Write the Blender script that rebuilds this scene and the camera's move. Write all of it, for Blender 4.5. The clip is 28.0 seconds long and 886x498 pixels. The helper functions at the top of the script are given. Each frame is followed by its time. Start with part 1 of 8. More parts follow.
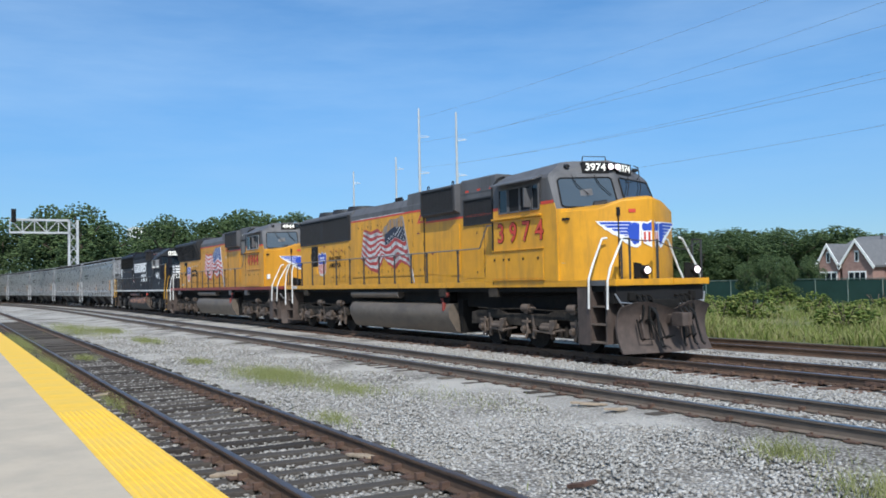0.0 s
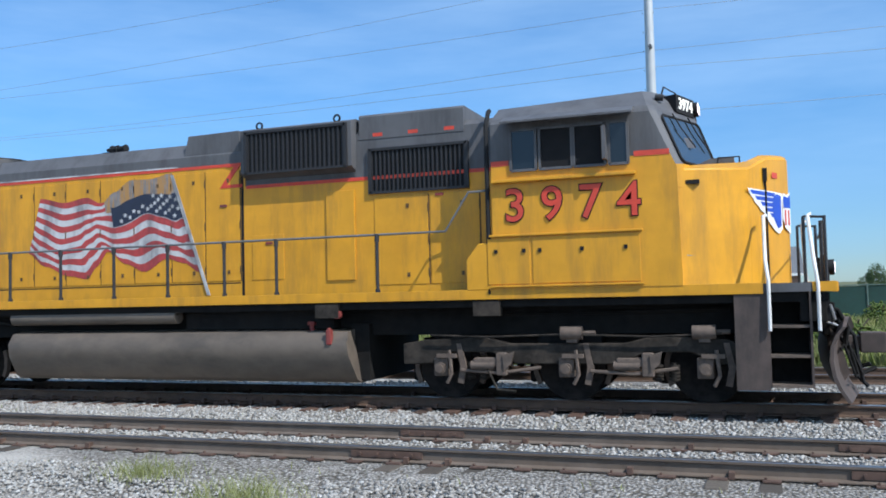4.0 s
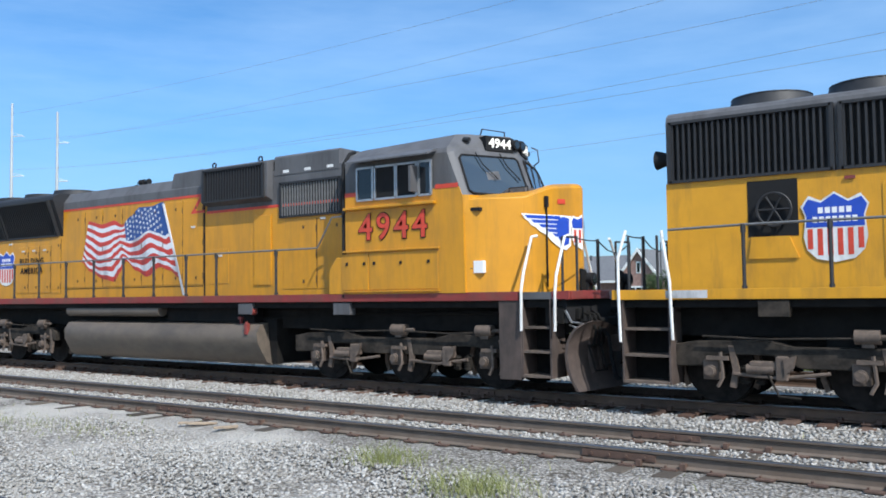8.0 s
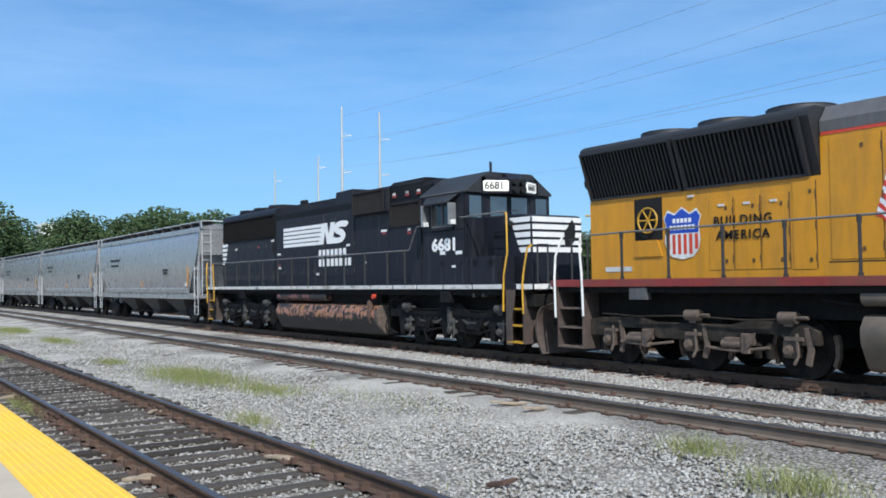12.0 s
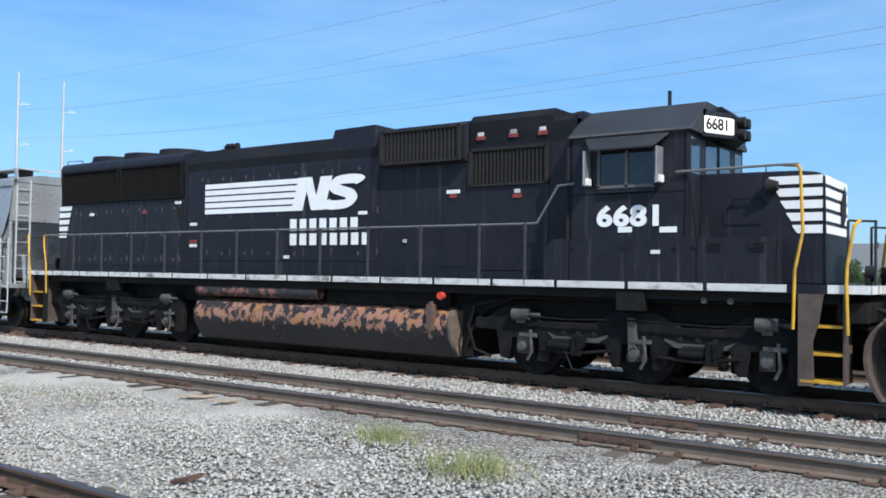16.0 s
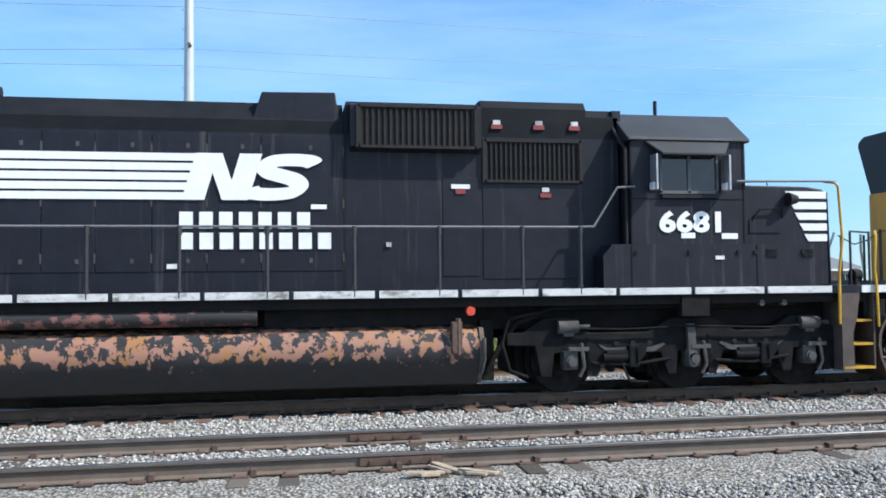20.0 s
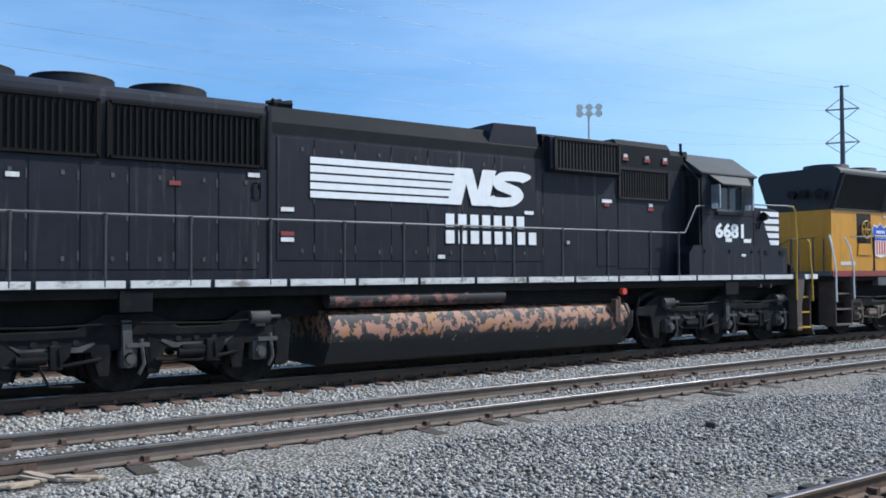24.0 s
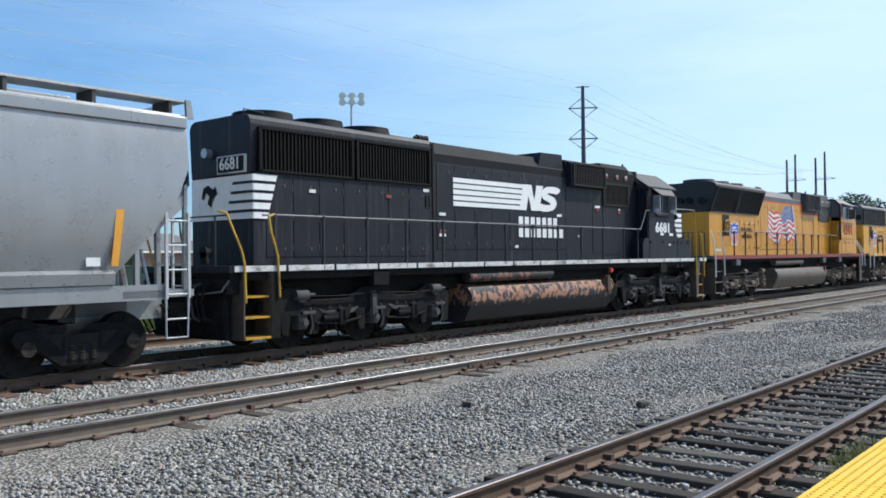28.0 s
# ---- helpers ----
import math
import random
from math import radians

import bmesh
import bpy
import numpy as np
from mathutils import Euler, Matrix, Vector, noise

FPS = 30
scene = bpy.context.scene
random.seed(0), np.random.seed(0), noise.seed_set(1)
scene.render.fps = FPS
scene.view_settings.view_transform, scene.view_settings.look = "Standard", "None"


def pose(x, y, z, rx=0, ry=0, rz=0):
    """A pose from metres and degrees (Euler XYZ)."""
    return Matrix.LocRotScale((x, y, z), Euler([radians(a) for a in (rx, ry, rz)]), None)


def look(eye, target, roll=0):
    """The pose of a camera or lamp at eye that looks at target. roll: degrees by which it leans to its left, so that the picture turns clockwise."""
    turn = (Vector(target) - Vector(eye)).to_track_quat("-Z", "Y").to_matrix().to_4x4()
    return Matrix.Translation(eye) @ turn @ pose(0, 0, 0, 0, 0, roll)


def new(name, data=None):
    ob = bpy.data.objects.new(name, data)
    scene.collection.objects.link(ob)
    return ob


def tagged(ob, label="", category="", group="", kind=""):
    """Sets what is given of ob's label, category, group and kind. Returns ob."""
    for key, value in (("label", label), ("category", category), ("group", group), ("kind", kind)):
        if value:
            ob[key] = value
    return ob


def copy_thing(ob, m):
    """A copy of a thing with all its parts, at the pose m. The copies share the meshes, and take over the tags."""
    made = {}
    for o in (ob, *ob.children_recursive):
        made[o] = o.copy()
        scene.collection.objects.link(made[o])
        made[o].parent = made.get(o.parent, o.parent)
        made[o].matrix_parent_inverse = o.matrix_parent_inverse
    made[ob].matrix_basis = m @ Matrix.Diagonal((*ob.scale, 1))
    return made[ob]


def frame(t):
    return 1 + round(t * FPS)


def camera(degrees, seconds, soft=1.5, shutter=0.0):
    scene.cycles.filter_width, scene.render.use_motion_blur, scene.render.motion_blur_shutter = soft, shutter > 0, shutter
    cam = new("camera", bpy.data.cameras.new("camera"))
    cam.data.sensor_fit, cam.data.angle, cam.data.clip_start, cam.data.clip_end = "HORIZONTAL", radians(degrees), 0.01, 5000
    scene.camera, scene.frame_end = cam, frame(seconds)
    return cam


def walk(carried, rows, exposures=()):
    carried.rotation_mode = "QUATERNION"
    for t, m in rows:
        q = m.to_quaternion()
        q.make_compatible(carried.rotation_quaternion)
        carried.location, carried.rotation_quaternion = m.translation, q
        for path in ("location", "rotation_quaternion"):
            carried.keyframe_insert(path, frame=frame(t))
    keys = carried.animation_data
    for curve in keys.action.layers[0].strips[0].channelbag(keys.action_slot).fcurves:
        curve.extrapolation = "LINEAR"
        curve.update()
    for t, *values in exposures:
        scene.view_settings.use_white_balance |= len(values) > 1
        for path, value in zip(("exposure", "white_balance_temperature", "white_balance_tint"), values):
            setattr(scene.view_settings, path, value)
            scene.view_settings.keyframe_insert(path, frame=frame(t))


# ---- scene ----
# Axes: x along the tracks to the right, y away from the platform, z above the top of rail.
EYE = 1.80
cam = camera(54.0, 28.0, soft=1.75)
# seconds, yaw, pitch, roll of the hand-held camera, which turns on the spot
VIEW = [
    (0, 60.24, 2.24, 1.10), (0.5, 59.18, 2.55, 1.40), (1, 55.96, 2.74, 1.41), (1.5, 51.53, 3.13, 1.25), (2, 45.96, 3.16, 1.60),
    (2.5, 40.90, 3.53, 0.62), (3, 33.16, 4.69, -0.05), (3.5, 27.72, 3.20, 0.75), (5.5, -2.34, 3.42, 0.32), (6, -2.28, 2.76, -1.51), (6.5, 1.47, 2.29, -0.12),
    (7, 10.63, 2.33, -0.31), (7.5, 23.32, 2.60, 1.50), (8, 35.20, 2.89, 0.77), (8.5, 45.40, 3.16, 0.24), (9, 53.10, 2.63, 1.25),
    (9.5, 48.76, 2.34, 0.42), (10, 48.45, 1.86, -0.85), (10.5, 51.09, 1.53, 0.49), (11, 53.81, 2.67, 1.09), (11.5, 55.47, 2.36, 0.85),
    (13.5, 50.09, 1.19, 0.14), (14, 47.10, 1.31, -0.18), (14.5, 43.30, 1.02, -0.85), (15, 40.75, 1.44, -0.67), (15.5, 38.15, 1.43, -0.48),
    (16, 35.35, 1.62, -0.86), (16.5, 31.62, 1.95, -0.99), (17, 26.84, 2.19, -0.39), (17.5, 21.80, 2.05, -0.48), (18, 15.48, 2.02, 0.19),
    (18.5, 9.84, 2.39, 0.05), (19, 3.09, 2.62, -1.01), (19.5, -4.24, 2.54, 0.68), (20, -10.10, 2.34, 0.58), (20.5, -12.01, 2.38, 0.73),
    (21, -11.10, 1.29, 0.42), (21.5, -11.99, 1.86, -0.36), (23.5, -31.32, 1.46, 0.35), (24, -34.90, 1.59, 0.32), (24.5, -38.20, 1.55, 0.20),
    (25, -40.75, 1.64, 0.36), (25.5, -42.40, 1.27, 0.46), (26, -43.71, 1.40, 0.19), (26.5, -45.48, 1.18, 0.55), (27, -47.72, 0.73, 0.71),
    (27.5, -49.06, 0.73, 0.78), (28, -50.42, 0.65, 0.72),
]
# the clip camera opens up on the black locomotive and its white balance warms
EXPOSURE = [(0, -0.08, 6150, 10), (1, -0.04, 6100, 10), (2, -0.35, 6050, 10), (3, -0.02, 5950, 10), (6, 0.18, 5900, 10), (7, 0.16, 6000, 10), (8, 0.20, 6100, 10), (9, -0.10, 6150, 10), (10, 0.0, 6150, 10), (11, -0.05, 6150, 10), (14, 0.24, 6200, 10), (15, 0.18, 6250, 10), (17, 0.45, 6200, 10), (18, 0.6, 6200, 10), (19, 0.54, 6120, 10), (20, 0.56, 6200, 10), (24, 0.14, 5980, 10), (26, 0.15, 6250, 10), (28, 0.15, 6400, 10)]
walk(cam, [(t, pose(0, 0, EYE, 90 + pitch, roll, yaw)) for t, yaw, pitch, roll in VIEW], EXPOSURE)

# ---- light ----
SUN_EL, SUN_DIR = 46.0, Vector((0.89, -0.45, 0))
world = bpy.data.worlds.new("sky")
scene.world = world
world.use_nodes = True
wn, wl = world.node_tree.nodes, world.node_tree.links
sky = wn.new("ShaderNodeTexSky")
sky.sky_type, sky.sun_disc = "NISHITA", False
sky.sun_elevation = radians(SUN_EL)
sky.sun_rotation = math.atan2(SUN_DIR.x, SUN_DIR.y)
sky.altitude, sky.air_density, sky.dust_density, sky.ozone_density = 300, 1.0, 0.15, 4.0
# thin cirrus: long pale streaks, thicker towards the sun and the horizon
geo = wn.new("ShaderNodeTexCoord")
mp = wn.new("ShaderNodeMapping")
mp.inputs["Scale"].default_value = (1.2, 1.2, 7.0)
mp.inputs["Rotation"].default_value = (radians(8), radians(-6), 0)
wl.new(geo.outputs["Generated"], mp.inputs["Vector"])
nz = wn.new("ShaderNodeTexNoise")
nz.inputs["Scale"].default_value, nz.inputs["Detail"].default_value, nz.inputs["Roughness"].default_value = 1.6, 6, 0.6
wl.new(mp.outputs[0], nz.inputs["Vector"])
rg = wn.new("ShaderNodeMapRange")
rg.inputs["From Min"].default_value, rg.inputs["From Max"].default_value, rg.inputs["To Max"].default_value = 0.18, 1.25, 0.80
wl.new(nz.outputs[0], rg.inputs["Value"])
hs = wn.new("ShaderNodeHueSaturation")
hs.inputs["Saturation"].default_value, hs.inputs["Value"].default_value = 1.3, 1.05
wl.new(sky.outputs[0], hs.inputs["Color"])
mx = wn.new("ShaderNodeMix")
mx.data_type = "RGBA"
# haze that whitens the sky on the sun's side
dt = wn.new("ShaderNodeVectorMath")
dt.operation = "DOT_PRODUCT"
wl.new(geo.outputs["Generated"], dt.inputs[0])
dt.inputs[1].default_value = SUN_DIR.normalized() * 0.82 + Vector((0, 0, 0.2))
hz = wn.new("ShaderNodeMapRange")
hz.interpolation_type = "SMOOTHSTEP"
hz.inputs["From Min"].default_value, hz.inputs["From Max"].default_value, hz.inputs["To Max"].default_value = 0.0, 0.85, 0.85
wl.new(dt.outputs["Value"], hz.inputs["Value"])
ad = wn.new("ShaderNodeMath")
ad.operation, ad.use_clamp = "ADD", True
wl.new(rg.outputs[0], ad.inputs[0])
wl.new(hz.outputs[0], ad.inputs[1])
wl.new(ad.outputs[0], mx.inputs[0])
wl.new(hs.outputs[0], mx.inputs[6])
mx.inputs[7].default_value = (4.9, 6.6, 8.4, 1)
# away from the sun the sky stays deep blue down to the skyline
sz = wn.new("ShaderNodeSeparateXYZ")
wl.new(geo.outputs["Generated"], sz.inputs[0])
low = wn.new("ShaderNodeMapRange")
low.interpolation_type = "SMOOTHSTEP"
low.inputs["From Min"].default_value, low.inputs["From Max"].default_value = 0.0, 0.26
low.inputs["To Min"].default_value, low.inputs["To Max"].default_value = 1.0, 0.0
wl.new(sz.outputs[2], low.inputs["Value"])
off = wn.new("ShaderNodeMapRange")
off.inputs["From Min"].default_value, off.inputs["From Max"].default_value = 0.0, 0.5
off.inputs["To Min"].default_value, off.inputs["To Max"].default_value = 1.0, 0.0
wl.new(hz.outputs[0], off.inputs["Value"])
both = wn.new("ShaderNodeMath")
both.operation = "MULTIPLY"
wl.new(low.outputs[0], both.inputs[0])
wl.new(off.outputs[0], both.inputs[1])
deep = wn.new("ShaderNodeMix")
deep.data_type, deep.blend_type = "RGBA", "MULTIPLY"
wl.new(both.outputs[0], deep.inputs[0])
wl.new(mx.outputs[2], deep.inputs[6])
deep.inputs[7].default_value = (0.50, 0.64, 0.78, 1)
wl.new(deep.outputs[2], wn["Background"].inputs["Color"])
wn["Background"].inputs["Strength"].default_value = 0.128
sun = new("sun", bpy.data.lights.new("sun", "SUN"))
sun.data.energy, sun.data.angle, sun.data.color = 4.45, radians(0.53), (1.0, 0.95, 0.87)
to_sun = SUN_DIR.normalized() * math.cos(radians(SUN_EL)) + Vector((0, 0, math.sin(radians(SUN_EL))))
sun.matrix_world = look(to_sun * 50, (0, 0, 0))

# ---- helpers of this scene ----
SHIFT = [0.0]
BEVELLED = [False]


def B():
    return bmesh.new()


def box(bm, x0, x1, y0, y1, z0, z1, bev=0.0):
    r = bmesh.ops.create_cube(bm, size=1, matrix=Matrix.LocRotScale(((x0 + x1) / 2, (y0 + y1) / 2, (z0 + z1) / 2), None, (abs(x1 - x0), abs(y1 - y0), abs(z1 - z0))))
    if bev:
        BEVELLED[0] = True
        es = list({e for v in r["verts"] for e in v.link_edges})
        bmesh.ops.bevel(bm, geom=es, offset=bev, segments=2, profile=0.5, affect="EDGES")
    return bm


def prism(bm, pts, axis, a0, a1, bev=0.0):
    """Extrude an outline along an axis. x: points (y, z); y: points (x, z); z: points (x, y)."""
    def at(p, a):
        return {"x": (a, p[0], p[1]), "y": (p[0], a, p[1]), "z": (p[0], p[1], a)}[axis]
    lo = [bm.verts.new(at(p, a0)) for p in pts]
    hi = [bm.verts.new(at(p, a1)) for p in pts]
    fs = [bm.faces.new(lo), bm.faces.new(hi[::-1])]
    n = len(pts)
    for i in range(n):
        fs.append(bm.faces.new((lo[i], hi[i], hi[(i + 1) % n], lo[(i + 1) % n])))
    bmesh.ops.recalc_face_normals(bm, faces=fs)
    if bev:
        BEVELLED[0] = True
        bmesh.ops.bevel(bm, geom=list({e for f in fs for e in f.edges}), offset=bev, segments=2, profile=0.5, affect="EDGES")
    return bm


def cyl(bm, p0, p1, r, seg=12, r2=None):
    p0, p1 = Vector(p0), Vector(p1)
    d = p1 - p0
    m = Matrix.Translation((p0 + p1) / 2) @ d.to_track_quat("Z", "Y").to_matrix().to_4x4()
    bmesh.ops.create_cone(bm, cap_ends=True, segments=seg, radius1=r, radius2=r if r2 is None else r2, depth=d.length, matrix=m)
    return bm


def tube(bm, pts, r, seg=6):
    """One bent round bar through the points."""
    pts = [Vector(p) for p in pts]
    rings = []
    side = None
    for i, p in enumerate(pts):
        d = Vector((0, 0, 0))
        if i:
            d += (p - pts[i - 1]).normalized()
        if i < len(pts) - 1:
            d += (pts[i + 1] - p).normalized()
        d.normalize()
        if side is None or abs(side.dot(d)) > 0.98:
            side = d.orthogonal().normalized()
        u = (side - d * side.dot(d)).normalized()
        side = u
        w = d.cross(u)
        rings.append([bm.verts.new(p + (u * math.cos(k * 2 * math.pi / seg) + w * math.sin(k * 2 * math.pi / seg)) * r) for k in range(seg)])
    for a, b in zip(rings, rings[1:]):
        for k in range(seg):
            bm.faces.new((a[k], a[(k + 1) % seg], b[(k + 1) % seg], b[k]))
    bm.faces.new(rings[0][::-1])
    bm.faces.new(rings[-1])
    return bm


def smooth(me, angle=40):
    me.shade_smooth()
    me.set_sharp_from_angle(angle=radians(angle))


def part(name, bm, material, parent=None, label="", soft=True, kind=""):
    if SHIFT[0]:
        bm.transform(Matrix.Translation((SHIFT[0], 0, 0)))
    me = bpy.data.meshes.new(name)
    bm.to_mesh(me)
    bm.free()
    me.materials.append(material)
    if soft:
        smooth(me)
    ob = new(name, me)
    if soft and BEVELLED[0]:
        ob.modifiers.new("even_faces", "WEIGHTED_NORMAL").keep_sharp = True
    BEVELLED[0] = False
    ob.parent = parent
    return tagged(ob, label, kind=kind)


def sheet(name, verts, faces, material, parent=None, label="", kind=""):
    me = bpy.data.meshes.new(name)
    me.from_pydata([(v[0] + SHIFT[0], v[1], v[2]) for v in verts], [], faces)
    me.materials.append(material)
    ob = new(name, me)
    ob.parent = parent
    return tagged(ob, label, kind=kind)


def plate(name, pts, y, thick, material, parent=None, label=""):
    """A flat shape of points (x, z) lying on a side wall, its outer face at y."""
    return part(name, prism(B(), pts, "y", y, y + thick), material, parent, label, soft=False)


def lettering(name, text, size, material, parent, m, label="", depth=0.004, bold=0.0, space=1.0):
    cu = bpy.data.curves.new(name, "FONT")
    cu.body, cu.size, cu.extrude, cu.offset = text, size, depth, bold
    cu.space_character = space
    cu.align_x, cu.align_y, cu.resolution_u = "CENTER", "CENTER", 4
    ob = bpy.data.objects.new(name, cu)
    me = bpy.data.meshes.new_from_object(ob)
    bpy.data.objects.remove(ob)
    place = Matrix.Translation((SHIFT[0], 0, 0)) @ m
    # one mesh for each character: loose pieces that overlap along the line belong together
    near = {}
    for ed in me.edges:
        a, b = ed.vertices
        near.setdefault(a, []).append(b)
        near.setdefault(b, []).append(a)
    mark, spans = {}, []
    for v in range(len(me.vertices)):
        if v in mark:
            continue
        todo, k = [v], len(spans)
        mark[v] = k
        lo = hi = me.vertices[v].co.x
        while todo:
            a = todo.pop()
            lo, hi = min(lo, me.vertices[a].co.x), max(hi, me.vertices[a].co.x)
            for b in near.get(a, ()):
                if b not in mark:
                    mark[b] = k
                    todo.append(b)
        spans.append((lo, hi, k))
    group, end, which = {}, -1e9, -1
    for lo, hi, k in sorted(spans):
        if lo > end - 0.004:
            which += 1
        end = max(end, hi)
        group[k] = which
    out = None
    for g in range(which + 1):
        ids = [v for v in range(len(me.vertices)) if group[mark[v]] == g]
        at = {v: i for i, v in enumerate(ids)}
        one = bpy.data.meshes.new("numeral" if text.isdigit() else "letter")
        one.from_pydata([place @ me.vertices[v].co for v in ids], [], [[at[v] for v in f.vertices] for f in me.polygons if f.vertices[0] in at])
        one.materials.append(material)
        out = new(one.name.split(".")[0], one)
        out.parent = parent
        tagged(out, label if g == 0 else "")
    bpy.data.meshes.remove(me)
    return out


def side_text(x, y, z, sx=1.0):
    """The pose of writing on the side that faces the platform."""
    return Matrix.Translation((x, y, z)) @ Matrix.Rotation(radians(90), 4, "X") @ Matrix.Diagonal((sx, 1, 1, 1))


# ---- materials ----
def material(name, col, rough=0.6, metal=0.0, var=0.15, scale=6.0, stain=None, amount=0.35, streak=(1, 1, 1), stain_scale=1.2, bump=0.1, bump_scale=60.0, edge=(0.45, 0.65), spec=None, coords="Object", hue=0.0):
    m = bpy.data.materials.new(name)
    m.use_nodes = True
    nt = m.node_tree
    n, l = nt.nodes, nt.links
    p = n["Principled BSDF"]
    tc = n.new("ShaderNodeTexCoord")
    src = tc.outputs[coords]

    def tex(sc, detail=4.0, stretch=(1, 1, 1), rgh=0.6):
        mp = n.new("ShaderNodeMapping")
        mp.inputs["Scale"].default_value = stretch
        l.new(src, mp.inputs["Vector"])
        t = n.new("ShaderNodeTexNoise")
        t.inputs["Scale"].default_value, t.inputs["Detail"].default_value, t.inputs["Roughness"].default_value = sc, detail, rgh
        l.new(mp.outputs[0], t.inputs["Vector"])
        return t.outputs[0]

    def ramp(s, a, b):
        r = n.new("ShaderNodeMapRange")
        r.inputs["From Min"].default_value, r.inputs["From Max"].default_value = a, b
        l.new(s, r.inputs["Value"])
        return r.outputs[0]

    def mix(f, a, b):
        x = n.new("ShaderNodeMix")
        x.data_type = "RGBA"
        for k, v in ((0, f), (6, a), (7, b)):
            if hasattr(v, "links"):
                l.new(v, x.inputs[k])
            else:
                x.inputs[k].default_value = v
        return x.outputs[2]
    lo = [max(0, c * (1 - var)) for c in col]
    hi = [min(1, c * (1 + var)) for c in col]
    grain = tex(scale)
    c = mix(ramp(grain, 0.3, 0.7), (*lo, 1), (*hi, 1))
    if hue:
        c = mix(ramp(tex(0.35, 2), 0.35, 0.65), c, (col[0] * (1 + hue), col[1], col[2] * (1 - hue), 1))
    if stain:
        s = ramp(tex(stain_scale, 6, streak, 0.7), edge[0], edge[1])
        k = n.new("ShaderNodeMath")
        k.operation, k.inputs[1].default_value = "MULTIPLY", amount
        l.new(s, k.inputs[0])
        c = mix(k.outputs[0], c, (*stain, 1))
    l.new(c, p.inputs["Base Color"])
    r = n.new("ShaderNodeMapRange")
    r.inputs["To Min"].default_value, r.inputs["To Max"].default_value = rough * 0.85, min(1, rough * 1.15)
    l.new(grain, r.inputs["Value"])
    l.new(r.outputs[0], p.inputs["Roughness"])
    p.inputs["Metallic"].default_value = metal
    if spec is not None:
        p.inputs["Specular IOR Level"].default_value = spec
    if bump:
        b = n.new("ShaderNodeBump")
        b.inputs["Strength"].default_value, b.inputs["Distance"].default_value = bump, 0.01
        l.new(tex(bump_scale, 3), b.inputs["Height"])
        l.new(b.outputs[0], p.inputs["Normal"])
    return m


def island_material(name, cols, rough=0.9, bump=0.3, bump_scale=80.0, random_from="island"):
    """Loose pieces, each in a colour of its own."""
    m = bpy.data.materials.new(name)
    m.use_nodes = True
    n, l = m.node_tree.nodes, m.node_tree.links
    p = n["Principled BSDF"]
    if random_from == "island":
        g = n.new("ShaderNodeNewGeometry").outputs["Random Per Island"]
    else:
        g = n.new("ShaderNodeObjectInfo").outputs["Random"]
    r = n.new("ShaderNodeValToRGB")
    r.color_ramp.elements.remove(r.color_ramp.elements[1])
    for i, c in enumerate(cols):
        e = r.color_ramp.elements[0] if i == 0 else r.color_ramp.elements.new(i / (len(cols) - 1))
        e.color = (*c, 1)
    l.new(g, r.inputs[0])
    tc = n.new("ShaderNodeTexCoord")
    t = n.new("ShaderNodeTexNoise")
    t.inputs["Scale"].default_value, t.inputs["Detail"].default_value = 25, 4
    l.new(tc.outputs["Object"], t.inputs["Vector"])
    x = n.new("ShaderNodeMix")
    x.data_type, x.blend_type = "RGBA", "MULTIPLY"
    x.inputs[0].default_value = 0.5
    l.new(r.outputs[0], x.inputs[6])
    l.new(t.outputs[0], x.inputs[7])
    l.new(x.outputs[2], p.inputs["Base Color"])
    p.inputs["Roughness"].default_value = rough
    p.inputs["Specular IOR Level"].default_value = 0.08
    if bump:
        b = n.new("ShaderNodeBump")
        b.inputs["Strength"].default_value, b.inputs["Distance"].default_value = bump, 0.01
        t2 = n.new("ShaderNodeTexNoise")
        t2.inputs["Scale"].default_value = bump_scale
        l.new(tc.outputs["Object"], t2.inputs["Vector"])
        l.new(t2.outputs[0], b.inputs["Height"])
        l.new(b.outputs[0], p.inputs["Normal"])
    return m


def glow(name, col, strength):
    m = bpy.data.materials.new(name)
    m.use_nodes = True
    p = m.node_tree.nodes["Principled BSDF"]
    p.inputs["Base Color"].default_value = (*col, 1)
    p.inputs["Emission Color"].default_value = (*col, 1)
    p.inputs["Emission Strength"].default_value = strength
    return m


GRIME = (0.10, 0.075, 0.05)
M_YELLOW = material("armour_yellow_paint", (0.67, 0.315, 0.012), 0.45, var=0.09, scale=2.2, stain=(0.28, 0.15, 0.03), amount=0.75, streak=(2.2, 2.2, 0.35), stain_scale=1.2, bump=0.06, bump_scale=9, edge=(0.48, 0.78))
M_YELLOW2 = material("deep_yellow_paint", (0.60, 0.268, 0.011), 0.42, var=0.06, scale=3, stain=(0.28, 0.15, 0.03), amount=0.75, streak=(2.2, 2.2, 0.3), stain_scale=1.3, bump=0.06, bump_scale=9, edge=(0.47, 0.78))
M_GREY = material("harbour_grey_paint", (0.108, 0.107, 0.112), 0.6, var=0.12, scale=2, stain=(0.05, 0.046, 0.045), amount=0.6, streak=(2, 2, 0.4), bump=0.06, bump_scale=12)
M_RED = material("signal_red_paint", (0.62, 0.06, 0.03), 0.5, var=0.1, scale=8, stain=GRIME, amount=0.25)
M_DKRED = material("dull_red_sill_paint", (0.24, 0.035, 0.03), 0.55, var=0.15, scale=5, stain=GRIME, amount=0.5)
M_WHITE = material("white_paint", (0.78, 0.78, 0.76), 0.5, var=0.05, scale=6, stain=(0.36, 0.33, 0.29), amount=0.5, streak=(2, 2, 0.5), stain_scale=2.0)
